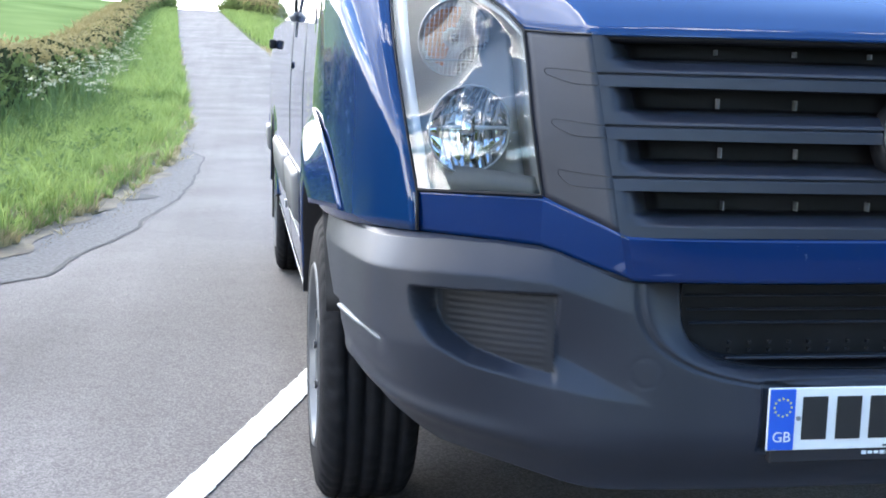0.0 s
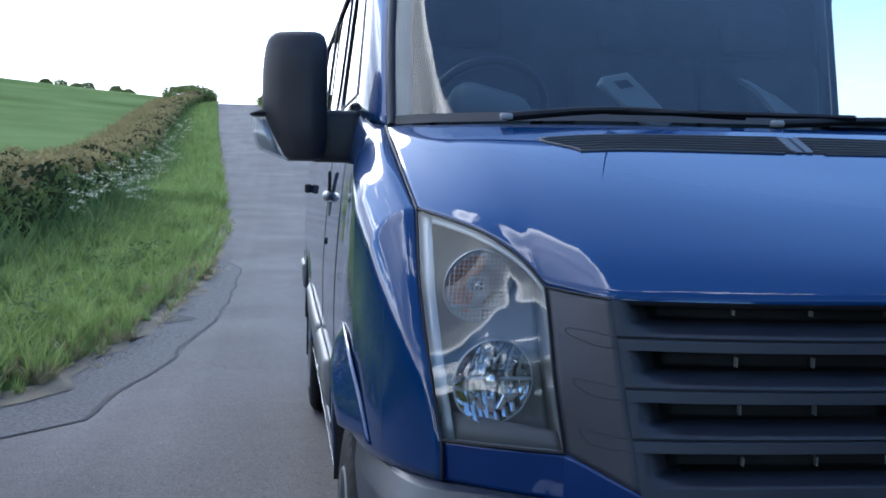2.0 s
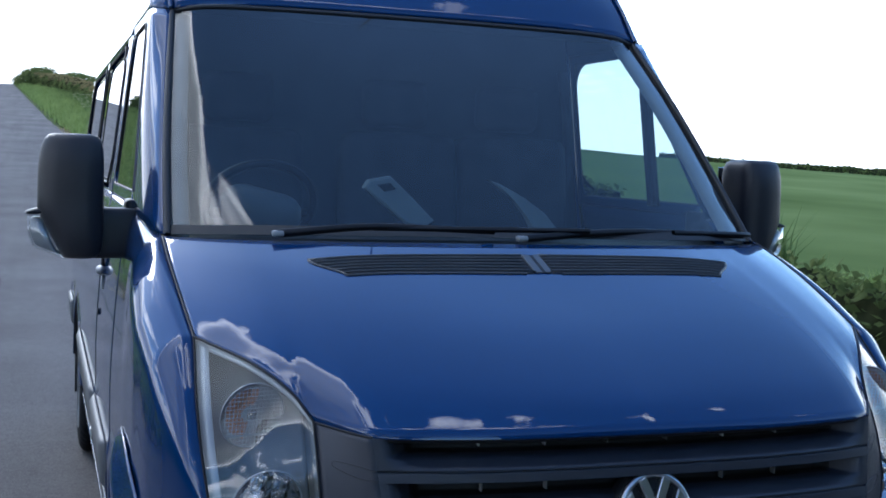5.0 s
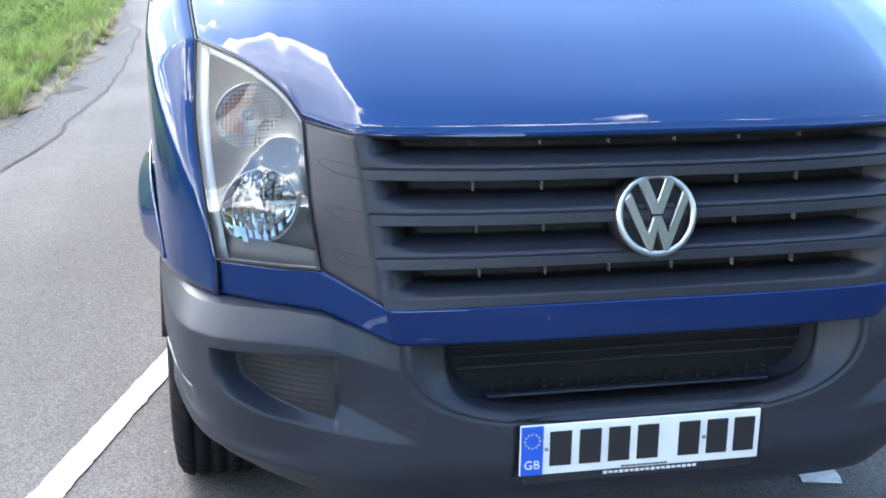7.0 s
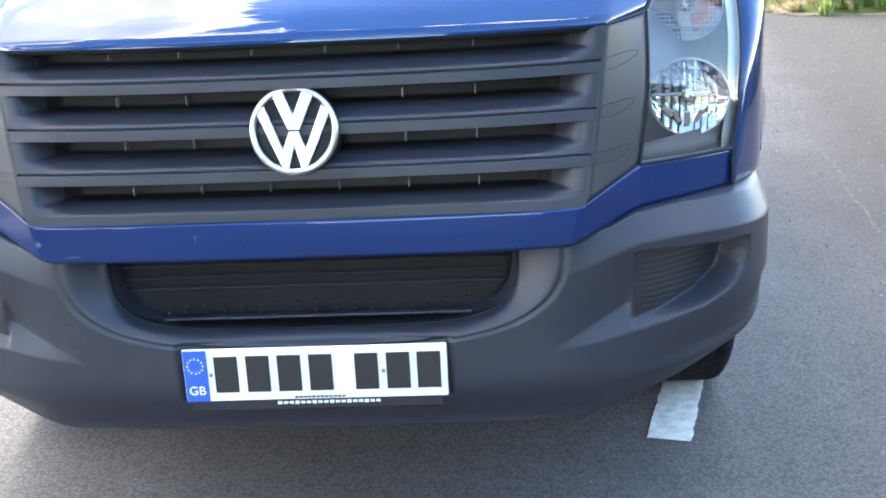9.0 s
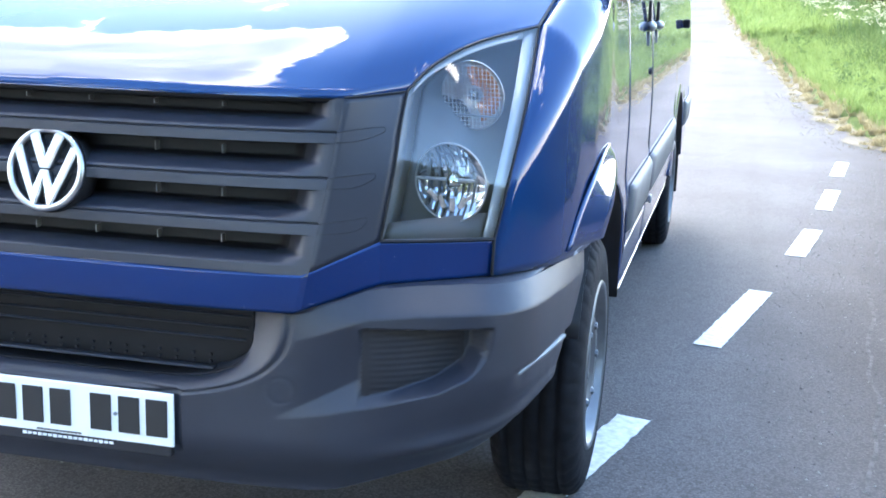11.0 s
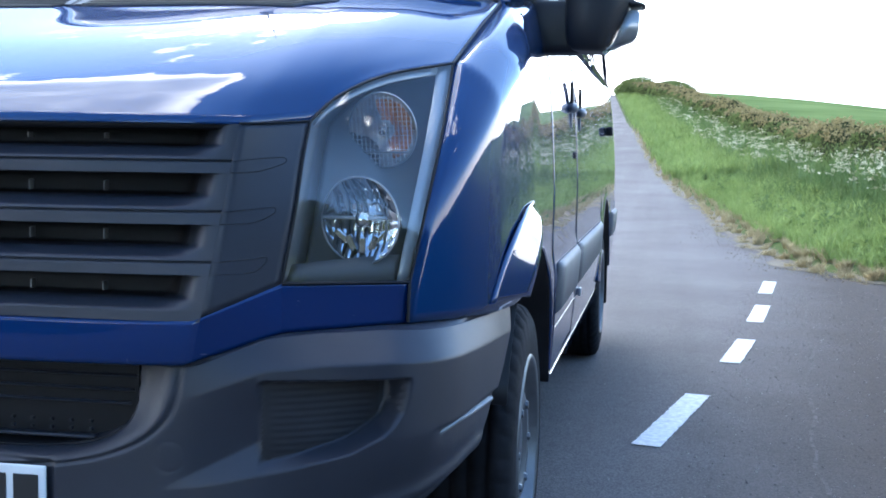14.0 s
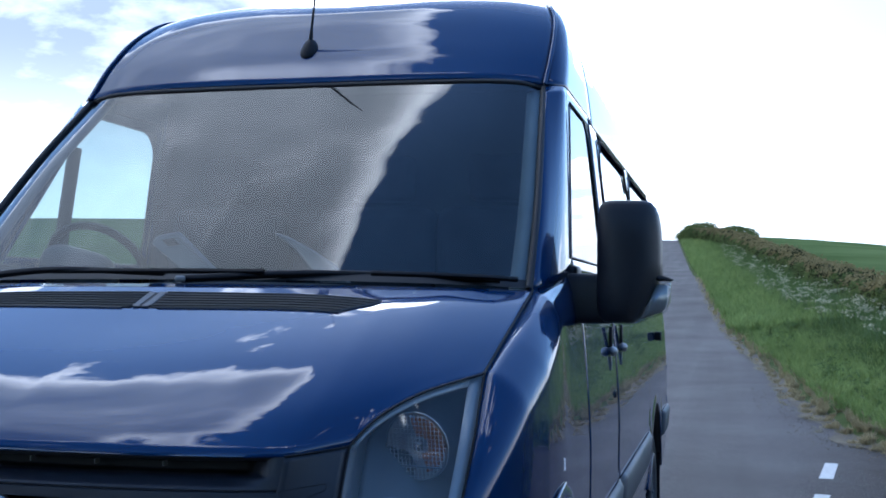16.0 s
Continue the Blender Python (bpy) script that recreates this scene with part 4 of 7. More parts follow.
CREASE_TOP = (0.585, 0.778, 1.4345)
crease = [(0.576, 0.040, 1.110), (0.590, 0.16, 1.190), (0.598, 0.36, 1.286), (0.594, 0.58, 1.372), CREASE_TOP]
centre = [(0, -0.030, 1.110), (0, 0.05, 1.170), (0, 0.25, 1.262), (0, 0.48, 1.348), (0, 0.715, 1.437)]
lamp_inner = [HL_BI, (0.660, 0.085, 0.96), (0.664, 0.115, 1.05), HL_IN]
lamp_outer = [HL_BO, (0.862, 0.225, 0.97), (0.872, 0.315, 1.105), HL_TOP]

# bonnet
bc = coons(cr(bonnet_front, 30), cr([bonnet_back[0], bonnet_back[1], CREASE_TOP], 30), cr(centre, 28), cr(crease, 28))
flank_low = np.vstack([cr(bonnet_flank, 8)[:-1], cr(lamp_inner_top, 16)])
flank_low = even(flank_low, 24)
bs = coons(flank_low, cr([CREASE_TOP, (0.70, 0.815, 1.433), (0.80, 0.885, 1.431), COWL], 24), cr(crease, 28), cr(bonnet_side, 28))


def calm(G):
    """Lays a panel on one smooth slope that rolls over only close to its front edge."""
    rim = np.concatenate([G[:, 0], G[:, -1], G[-1], G[0, 8:]])
    weight = np.r_[np.ones(2 * len(G)), np.full(G.shape[1], 0.5), np.full(G.shape[1] - 8, 0.05)]

    def terms(p):
        x, y = p[..., 0] - 0.75, p[..., 1] - 0.45
        return np.stack([np.ones_like(x), x, y, x * y, x * x, y * y, y ** 3], -1)

    k = np.linalg.lstsq(terms(rim) * weight[:, None], rim[:, 2] * weight, rcond=None)[0]
    slope_z = terms(G) @ k
    e = G[..., 2] - slope_z
    u, v = np.linspace(0, 1, G.shape[1])[None], np.linspace(0, 1, len(G))[:, None]
    w = 1 - (1 - v) ** 7
    fix = (1 - w) * e[:1] + w * e[-1:] + (1 - u) * e[:, :1] + u * e[:, -1:]
    fix -= (1 - u) * (1 - w) * e[0, 0] + u * (1 - w) * e[0, -1] + (1 - u) * w * e[-1, 0] + u * w * e[-1, -1]
    H = G.copy()
    H[..., 2] = slope_z + fix
    return H


bs = calm(bs)


def joined(name, grids, mat, parent, label="", thick=0.003, weld=0.0008, sharp=0):
    """Several grids of points welded into one panel."""
    bm = bmesh.new()
    for G in grids:
        nv, nu = G.shape[:2]
        vs = [[bm.verts.new(G[i, j]) for j in range(nu)] for i in range(nv)]
        for i in range(nv - 1):
            for j in range(nu - 1):
                q = (vs[i][j], vs[i][j + 1], vs[i + 1][j + 1], vs[i + 1][j])
                bm.faces.new(q)
    bmesh.ops.remove_doubles(bm, verts=bm.verts, dist=weld)
    bmesh.ops.recalc_face_normals(bm, faces=bm.faces)
    bm.normal_update()
    f = max(bm.faces, key=lambda g: g.calc_area())
    if sum((g.calc_center_median() - Vector(MID)).dot(g.normal) * g.calc_area() for g in bm.faces) < 0:
        bmesh.ops.reverse_faces(bm, faces=bm.faces)
    for e in bm.edges if sharp else ():
        e.smooth = e.calc_face_angle(0) < radians(sharp)
    me = bpy.data.meshes.new(name)
    for g in bm.faces:
        g.smooth = True
    bm.to_mesh(me); bm.free()
    me.materials.append(mat)
    ob = under(new(name, me), parent)
    if thick:
        md = ob.modifiers.new("thickness", 'SOLIDIFY'); md.thickness, md.offset = thick, -1
    return tagged(ob, label) if label else ob


bonnet = joined("bonnet", [bc, bs, mirrored(bc), mirrored(bs)], PAINT, van, "glossy dark blue bonnet with raised centre")

# front wing with wheel arch


def arch_arc(y0, z0, y1, z1, cy, n=30):
    a0, a1 = math.atan2(z0 - AXLE_Z, y0 - cy), math.atan2(z1 - AXLE_Z, y1 - cy)
    a = np.linspace(a0, a1, n)
    r = np.linspace(math.hypot(z0 - AXLE_Z, y0 - cy), math.hypot(z1 - AXLE_Z, y1 - cy), n)
    return np.stack([cy + r * np.cos(a), AXLE_Z + r * np.sin(a)], 1)


BUMP_TOP = [(0.842, 0.172, 0.764), (0.915, 0.30, 0.760), (0.958, 0.46, 0.753), (0.978, 0.64, 0.748)]
arc = arch_arc(0.700, 0.752, 1.487, 0.42, AXLE_F)
arc3 = np.stack([0.982 + 0.004 * ease((arc[:, 0] - 0.7) / 0.3) - 0.012 * ease((0.75 - arc[:, 1]) / 0.3) * (arc[:, 0] > 1), arc[:, 0], arc[:, 1]], 1)
wing_bottom = even(np.vstack([cr(BUMP_TOP, 20)[:-1], arc3]), 70)
wing_top = even(np.vstack([cr(bonnet_side, 24), cr([COWL, (0.915, 1.20, 1.464), (0.9365, 1.40, 1.49)], 12)[1:]]), 70)
wing_left = even(np.vstack([cr([BUMP_TOP[0], HL_BO], 4), cr(lamp_outer, 20)[1:]]), 36)
zz = np.linspace(0.42, 1.49, 37)
wing_right = np.stack([side_x(zz), 1.40 + 0.12 * ease((0.85 - zz) / 0.4), zz], 1)
wing_right[0], wing_right[-1] = wing_bottom[-1], wing_top[-1]
wing = coons(wing_bottom, wing_top, wing_left, wing_right)
# upright below a soft shoulder line, drawn in above it towards the bonnet and the lamp
edge_b = cr(BUMP_TOP, 40)
edge_t = np.vstack([cr(lamp_outer, 30), cr(bonnet_side, 30)[1:], cr([COWL, (0.915, 1.20, 1.464), (0.9365, 1.40, 1.49)], 12)[1:]])
WY, WZ = wing[..., 1], wing[..., 2]
xb = np.interp(WY, np.r_[edge_b[:, 1], 0.9, 1.4], np.r_[edge_b[:, 0], 0.986, 0.986])
xt, zt = np.interp(WY, edge_t[:, 1], edge_t[:, 0]), np.interp(WY, edge_t[:, 1], edge_t[:, 2])
zc = zt - np.interp(WY, [0.1, 0.5, 0.95, 1.4], [0.06, 0.10, 0.10, 0.08])
rise = np.clip((WZ - zc) / (zt - zc), 0, 1)
blend = ease((WY - 0.60) / 0.50)
base_x = xb * (1 - blend) + side_x(WZ) * blend
base_top = xb * (1 - blend) + side_x(zt) * blend
wing[..., 0] = base_x + (xt - base_top) * (1 - (1 - rise ** 2.0) ** 0.62)
wing[0], wing[-1] = wing_bottom, wing_top
both("front_wing", wing, PAINT, van, label="glossy dark blue front wing")


def flare(cy, y0, z0, y1, z1, base_x):
    """The raised lip round a wheel opening; on the front wheel it runs out past the top."""
    n = 50
    a = arch_arc(y0, z0, y1, z1, cy, n)
    d = a - np.array((cy, AXLE_Z)); d /= np.linalg.norm(d, axis=1)[:, None]
    full = 1 - 0.86 * ease((a[:, 0] - cy + 0.02) / 0.22) if cy < 2 else np.ones(n)
    rows = []
    for off, dx in ((-0.005, 0.022), (0.002, 0.028), (0.018, 0.026), (0.055, 0.011), (0.078, 0.005), (0.084, -0.012)):
        q = a + d * (off * full)[:, None]
        if cy < 2:
            grow = 0.30 + 0.70 * ease(np.linspace(0, 1, n) / 0.16)
            rear = ease((a[:, 0] - cy - 0.05) / 0.25)
            b0 = base_x * (1 - rear) + (side_x(q[:, 1]) + 0.0015) * rear
            deep = -0.05 + 0.035 * rear
            rows.append(np.stack([b0 + (dx * full * grow if dx > -0.03 else deep), q[:, 0], q[:, 1]], 1))
        else:
            rows.append(np.stack([base_x + np.full(n, dx * 0.45), q[:, 0], q[:, 1]], 1))
    return np.stack(rows)


# front flare: a crescent that swells out of the wing, from the arch's crown down to the bumper
line_out = cr([(0.954, 0.425, 0.772), (0.968, 0.50, 0.850), (0.981, 0.60, 0.908), (0.9875, 0.74, 0.950), (0.9885, 0.87, 0.962)], 30)
line_mid = cr([(1.008, 0.645, 0.766), (1.020, 0.69, 0.828), (1.020, 0.76, 0.880), (1.010, 0.85, 0.915), (0.993, 0.93, 0.935)], 30)
arc_in = arch_arc(0.702, 0.754, 0.985, 0.846, AXLE_F, 31)
line_in = np.stack([np.linspace(0.993, 0.987, 31), arc_in[:, 0], arc_in[:, 1]], 1)
t = np.linspace(0, 1, 8)[:, None, None]
hollow = np.sin(np.pi * t) * np.array((-0.001, 0, 0))
crescent = np.concatenate([line_out[None] * (1 - t) + line_mid[None] * t + hollow, (line_mid[None] * (1 - t) + line_in[None] * t)[1:] + np.sin(np.pi * t[1:]) * np.array((0.004, 0, 0))])
both("wheel_arch_flare", crescent, PAINT, van, thick=0.002)
both("arch_lip", np.stack([arc3 + np.array((-0.08, 0, 0)), arc3 + np.array((-0.001, 0, 0))]), BLACK, van, thick=0.002)
G = flare(AXLE_R, AXLE_R - 0.5, 0.45, AXLE_R + 0.5, 0.45, 0.978)
both("wheel_arch_flare", G, PAINT, van, thick=0.002)
both("arch_lip", np.stack([G[0] + np.array((-0.07, 0, 0)), G[0] + np.array((-0.001, 0, 0))]), BLACK, van, thick=0.002)


def liner(cy):
    a = np.linspace(0.16, np.pi - (0.42 if cy < 2 else 0.16), 30)
    xsn = np.linspace(0.60, 0.975, 4)
    return np.stack([np.stack([np.full(30, x), cy + 0.500 * np.cos(a), AXLE_Z + 0.500 * np.sin(a)], 1) for x in xsn])


for cy in (AXLE_F, AXLE_R):
    both("wheel_arch_liner", liner(cy), BLACK, van, thick=0.002)


# body side behind the wing, with the rear wheel opening
def side_panel(y0, y1, z0, z1, n, m):
    yy, zz = np.linspace(y0, y1, n), np.linspace(z0, z1, m)
    Y, Z = np.meshgrid(yy, zz)
    return np.stack([side_x(Z), Y, Z], -1)


def lower_side(y0, y1, low, z1, n=60, m=24):
    yy = np.linspace(y0, y1, n)
    zl = low(yy)
    t = np.linspace(0, 1, m)[:, None]
    Z = zl[None] * (1 - t) + z1 * t
    return np.stack([side_x(Z), np.repeat(yy[None], m, 0), Z], -1)


def rear_low(yy):
    d = np.clip(0.525 ** 2 - (yy - AXLE_R) ** 2, 0, None)
    return np.maximum(0.36, AXLE_Z + np.sqrt(d) * (d > 0))


# front doors: lower skin, then the frame round the window
dz = np.linspace(0.42, 1.49, 26)
front_edge = np.stack([side_x(dz), 1.404 + 0.12 * ease((0.85 - dz) / 0.4), dz], 1)
rear_edge = np.stack([side_x(dz), np.full(26, 2.322), dz], 1)
tt = np.linspace(0, 1, 24)[None, :, None]
door = front_edge[:, None] * (1 - tt) + rear_edge[:, None] * tt
door[..., 0] = side_x(door[..., 2])
W_BF, W_TF, W_TR, W_BR = (1.375, 1.53), (1.777, 2.055), (2.275, 2.055), (2.275, 1.53)


def on_side(yz, lift=0.0):
    yz = np.array(yz, float)
    return np.stack([side_x(yz[..., 1]) + lift, yz[..., 0], yz[..., 1]], -1)


def rail(inner, outer, n=20):
    a, b = even(np.array(inner, float), n), even(np.array(outer, float), n)
    t = np.linspace(0, 1, 5)[:, None, None]
    return on_side(a[None] * (1 - t) + b[None] * t)


door_parts = [door,
              rail([W_BF, W_BR], [(1.36, 1.49), (2.322, 1.49)]),
              rail([W_BR, W_TR], [(2.322, 1.49), (2.322, 2.09)]),
              rail([W_TR, W_TF], [(2.322, 2.09), (1.735, 2.09)]),
              rail([W_TF, W_BF], [(1.735, 2.09), (1.335, 1.49)])]
def corner(p, a, b, r):
    """Fills a window's corner p, between its neighbours a and b, with a rounded web."""
    p, a, b = (np.array(q, float) for q in (p, a, b))
    ua, ub_ = (a - p) / np.linalg.norm(a - p), (b - p) / np.linalg.norm(b - p)
    t = np.linspace(0, 1, 9)[:, None]
    arc_ = (1 - t) ** 2 * (p + ua * r) + t ** 2 * (p + ub_ * r) + 2 * t * (1 - t) * (p + (ua + ub_) * 0.06 * r)
    return on_side(np.stack([arc_, arc_ * 0.5 + p * 0.5, np.repeat(p[None], 9, 0) + 0.02 * (arc_ - p)]))


door_parts += [corner(W_TR, W_TF, W_BR, 0.13), corner(W_TF, W_TR, W_BF, 0.10), corner(W_BR, W_TR, W_BF, 0.06)]
for side in (1, -1):
    d = joined("front_door", [g if side > 0 else mirrored(g) for g in door_parts], PAINT, van, "dark blue cab door")
    glassy = on_side(np.linspace(0, 1, 12)[:, None, None] * cr([W_TF, W_TR], 20)[None] + (1 - np.linspace(0, 1, 12)[:, None, None]) * cr([W_BF, W_BR], 20)[None], -0.004)
    sheet("door_window", glassy if side > 0 else mirrored(glassy), SIDE_GLASS, van, thick=0, label="clear side window of the cab")
    loop = on_side(even(np.array([W_BF, W_BR, W_TR, W_TF, W_BF]), 80), 0.000)
    seal = tube_grid(loop, 0.0035, 8)
    sheet("window_seal", seal if side > 0 else mirrored(seal), SEAL, van, thick=0)
    bar = on_side(np.stack([even(np.array([(y_, 1.515), (y_ + 0.012, 1.93)]), 10) for y_ in (1.635, 1.67, 1.705)]), -0.006)
    sheet("window_post", bar if side > 0 else mirrored(bar), SEAL, van, thick=0.012)

# cab pillar, roof cap and the side above the door
ws_bottom = [(0, 0.785, 1.447), (0.45, 0.812, 1.445), (0.75, 0.905, 1.438), (0.866, 0.985, 1.432)]
ws_top = [(0, 1.648, 2.112), (0.45, 1.644, 2.109), (0.69, 1.640, 2.101), (0.795, 1.670, 2.084)]
ws_side = [ws_bottom[-1], (0.850, 1.21, 1.655), (0.825, 1.43, 1.872), ws_top[-1]]
screen = coons(cr(ws_bottom, 36), cr(ws_top, 36), cr([ws_bottom[0], (0, 1.075, 1.682), (0, 1.363, 1.904), ws_top[0]], 24), cr(ws_side, 24))
sheet("windscreen", np.concatenate([mirrored(screen)[:, ::-1], screen[:, 1:]], 1), SCREEN, van, thick=0, label="large raked windscreen that reflects the clouds")
low = np.stack([screen[0], screen[0] * 0.2 + screen[1] * 0.8]) + np.array((0, -0.0018, 0.0024))
sheet("screen_border", np.concatenate([mirrored(low)[:, ::-1], low[:, 1:]], 1), SEAL, van, thick=0, label="black border low on the windscreen")
pillar_in = [(0.877, 0.982, 1.432), (0.861, 1.207, 1.657), (0.836, 1.427, 1.875), (0.806, 1.658, 2.086)]
pillar_out = on_side(even(np.array([(1.335, 1.49), (1.735, 2.09)]), 24))
pb, pt = cr([pillar_in[0], (0.890, 1.0, 1.436), (0.918, 1.20, 1.466), pillar_out[0]], 10), cr([pillar_in[-1], (0.842, 1.690, 2.090), pillar_out[-1]], 10)
pil = coons(pb, pt, cr(pillar_in, 24), pillar_out)
pil[..., 0] += 0.010 * np.sin(np.pi * np.linspace(0, 1, 11))[None]
both("windscreen_pillar", pil, PAINT, van)
both("windscreen_seal", tube_grid(cr([(p[0] + 0.006, p[1] - 0.002, p[2]) for p in ws_side], 30), 0.010, 8), SEAL, van, thick=0)
sheet("windscreen_top_seal", tube_grid(np.vstack([mirrored(cr(ws_top, 30))[::-1], cr(ws_top, 30)[1:]]), 0.008, 8), SEAL, van, thick=0)
cap_side = [(0.802, 1.660, 2.092), (0.805, 1.80, 2.235), (0.79, 1.96, 2.37), (0.745, 2.12, 2.465), (0.672, 2.32, 2.513)]
cap_bottom = [(0, 1.650, 2.124), (0.45, 1.646, 2.121), (0.69, 1.647, 2.110), cap_side[0]]
cap_top = [(0, 2.32, 2.585), (0.30, 2.32, 2.580), (0.52, 2.32, 2.555), cap_side[-1]]
cap = coons(cr(cap_bottom, 30), cr(cap_top, 30), cr([cap_bottom[0], (0, 1.80, 2.280), (0, 2.01, 2.46), cap_top[0]], 24), cr(cap_side, 24))
joined("roof_cap", [cap, mirrored(cap)], PAINT, van, "glossy dark blue front of the high roof")
ub = even(np.vstack([cr([cap_side[0], (0.846, 1.694, 2.092), pillar_out[-1]], 6), on_side(even(np.array([(1.735, 2.09), (2.42, 2.09)]), 14))[1:]]), 20)
uz = SP[(SP[:, 2] >= 2.09) & (SP[:, 0] >= 0.672)]
ur = even(np.stack([uz[:, 0], np.full(len(uz), 2.42), uz[:, 2]], 1), 24)
ul, ut = cr(cap_side, 24), cr([cap_side[-1], (ur[-1][0], 2.42, ur[-1][2])], 20)
ub[-1] = ur[0]
both("roof_side", coons(ub, ut, ul, ur), PAINT, van)
both("roof_gutter", tube_grid(cr([(p[0] + 0.003, p[1] - 0.003, p[2]) for p in cap_side], 30), 0.007, 6), PAINT, van, thick=0)

# load space: sides, roof, back
body_low = lower_side(2.326, 5.68, rear_low, 1.50, 90, 22)
top_sec = SP[SP[:, 2] >= 2.06]
sec = even(top_sec, 40)
roof_half = np.stack([np.stack([sec[:, 0], np.full(41, y), sec[:, 2]], 1) for y in np.linspace(2.326, 5.68, 20)], 1)
both("body_side", body_low, PAINT, van, label="dark blue body side")
joined("roof", [roof_half, mirrored(roof_half)], PAINT, van, "dark blue high roof")
for y0, y1 in ((2.57, 3.85), (3.98, 5.45)):
    both("load_window", on_side(np.stack(np.meshgrid(np.linspace(y0, y1, 12), np.linspace(1.50, 2.06, 10)), -1), -0.006), material("privacy_glass", (0.012, 0.014, 0.016), rough=0.03, coat=1.0), van, label="dark tinted load-space window")
    loop = on_side(np.vstack([even(np.array([(y0 + 0.1, 1.52), (y1 - 0.1, 1.52)]), 8), even(np.array([(y1, 1.62), (y1, 1.94)]), 8), even(np.array([(y1 - 0.1, 2.05), (y0 + 0.1, 2.05)]), 8), even(np.array([(y0, 1.94), (y0, 1.62)]), 8), np.array([(y0 + 0.1, 1.52)])]), 0.002)
    both("load_window_seal", tube_grid(loop, 0.004, 8), SEAL, van, thick=0)
for y0, y1 in ((2.326, 2.57), (3.85, 3.98), (5.45, 5.68)):
    both("window_column", side_panel(y0, y1, 1.49, 2.07, 5, 12), PAINT, van)
bk = SP[:, [0, 2]]
back = np.stack([np.stack([t * bk[:, 0], np.full(len(bk), 5.68), bk[:, 1]], 1) for t in np.linspace(-1, 1, 9)], 1)
sheet("back_doors", back[::6], PAINT, van, label="dark blue rear end", thick=0.01)
under_y = np.linspace(0.35, 5.66, 8)
sheet("underbody", np.stack([np.stack([np.full(8, x), under_y, np.full(8, 0.40)], 1) for x in np.linspace(-0.62, 0.62, 4)]), BLACK, van, thick=0.02)
both("sill", tube_grid(np.stack([np.full(12, 0.91), np.linspace(1.64, 4.03, 12), np.full(12, 0.39)], 1), 0.018, 10), BLACK, van, thick=0)

for y0, y1, z0, r0 in ((1.53, 2.315, 0.570, 0.002), (1.60, 4.03, 0.421, 0.0018)):
    both("sill_lip", tube_grid(np.stack([np.full(30, side_x(z0) - 0.0005), np.linspace(y0, y1, 30), np.full(30, z0)], 1), r0, 8), PAINT, van, thick=0)

# rubbing strips low on doors and sides
STRIP_MAT = material("grey_side_moulding", (0.10, 0.102, 0.108), rough=0.5, spec=0.35, vary=0.12)


def moulding(y0, y1):
    prof = [(0.612, 0.001), (0.622, 0.012), (0.742, 0.018), (0.755, 0.012), (0.762, 0.001)]
    t = np.linspace(0, 1, 14)
    end = ease(np.minimum(t, 1 - t) / 0.08)
    return np.stack([np.stack([side_x(z) + dx * end + 0.001, np.linspace(y0, y1, 14), np.full(14, z)], 1) for z, dx in prof])


for y0, y1 in ((1.535, 2.315), (2.335, 3.99), (5.11, 5.66)):
    both("side_moulding", moulding(y0, y1), STRIP_MAT, van, thick=0.002, label="grey plastic rubbing strip")

# door handles, small side lamps, rear door stop
HANDLE = material("handle_grey_plastic", (0.16, 0.17, 0.18), rough=0.4, vary=0.15)
for y0, sides in ((2.10, (1, -1)), (2.50, (1,))):
    for side in sides:
        xs0 = side_x(1.232)
        bm = bmesh.new(); bmesh.ops.create_uvsphere(bm, u_segments=18, v_segments=12, radius=1)
        for v in bm.verts:
            v.co = Vector((side * (xs0 + 0.012 + 0.018 * v.co.x), y0 + 0.050 * v.co.y, 1.232 + 0.017 * v.co.z))
        knob = part("door_handle", bm, HANDLE, van, "rounded grey door handle with black backing", True)
        part("handle_backing", box_bm(0.012, 0.026, 0.080, (side * (xs0 + 0.005), y0, 1.278), 0.005, seg=3), BLACK, knob, smooth=True)
        part("handle_keeper", box_bm(0.009, 0.014, 0.050, (side * (xs0 + 0.005), y0, 1.190), 0.004), HANDLE, knob, smooth=True)
for side in (1, -1):
    bm = bmesh.new(); bmesh.ops.create_cone(bm, cap_ends=True, segments=20, radius1=0.013, radius2=0.011, depth=0.008)
    bmesh.ops.transform(bm, matrix=Matrix.Translation((side * (side_x(1.075) + 0.002), 2.20, 1.075)) @ Matrix.Rotation(radians(90), 4, 'Y'), verts=bm.verts)
    part("door_lock", bm, BLACK, van)
for side in (1, -1):
    part("side_repeater", box_bm(0.010, 0.05, 0.030, (side * (side_x(0.57) + 0.006), 2.52, 0.570), 0.004), BEZEL, van)
    part("door_stop", box_bm(0.04, 0.04, 0.05, (side * 0.99, 4.62, 1.218), 0.010), BLACK, van, "black rubber door stop")
    part("mud_flap", box_bm(0.24, 0.012, 0.30, (side * 0.86, 5.02, 0.38), 0.004), BLACK, van)

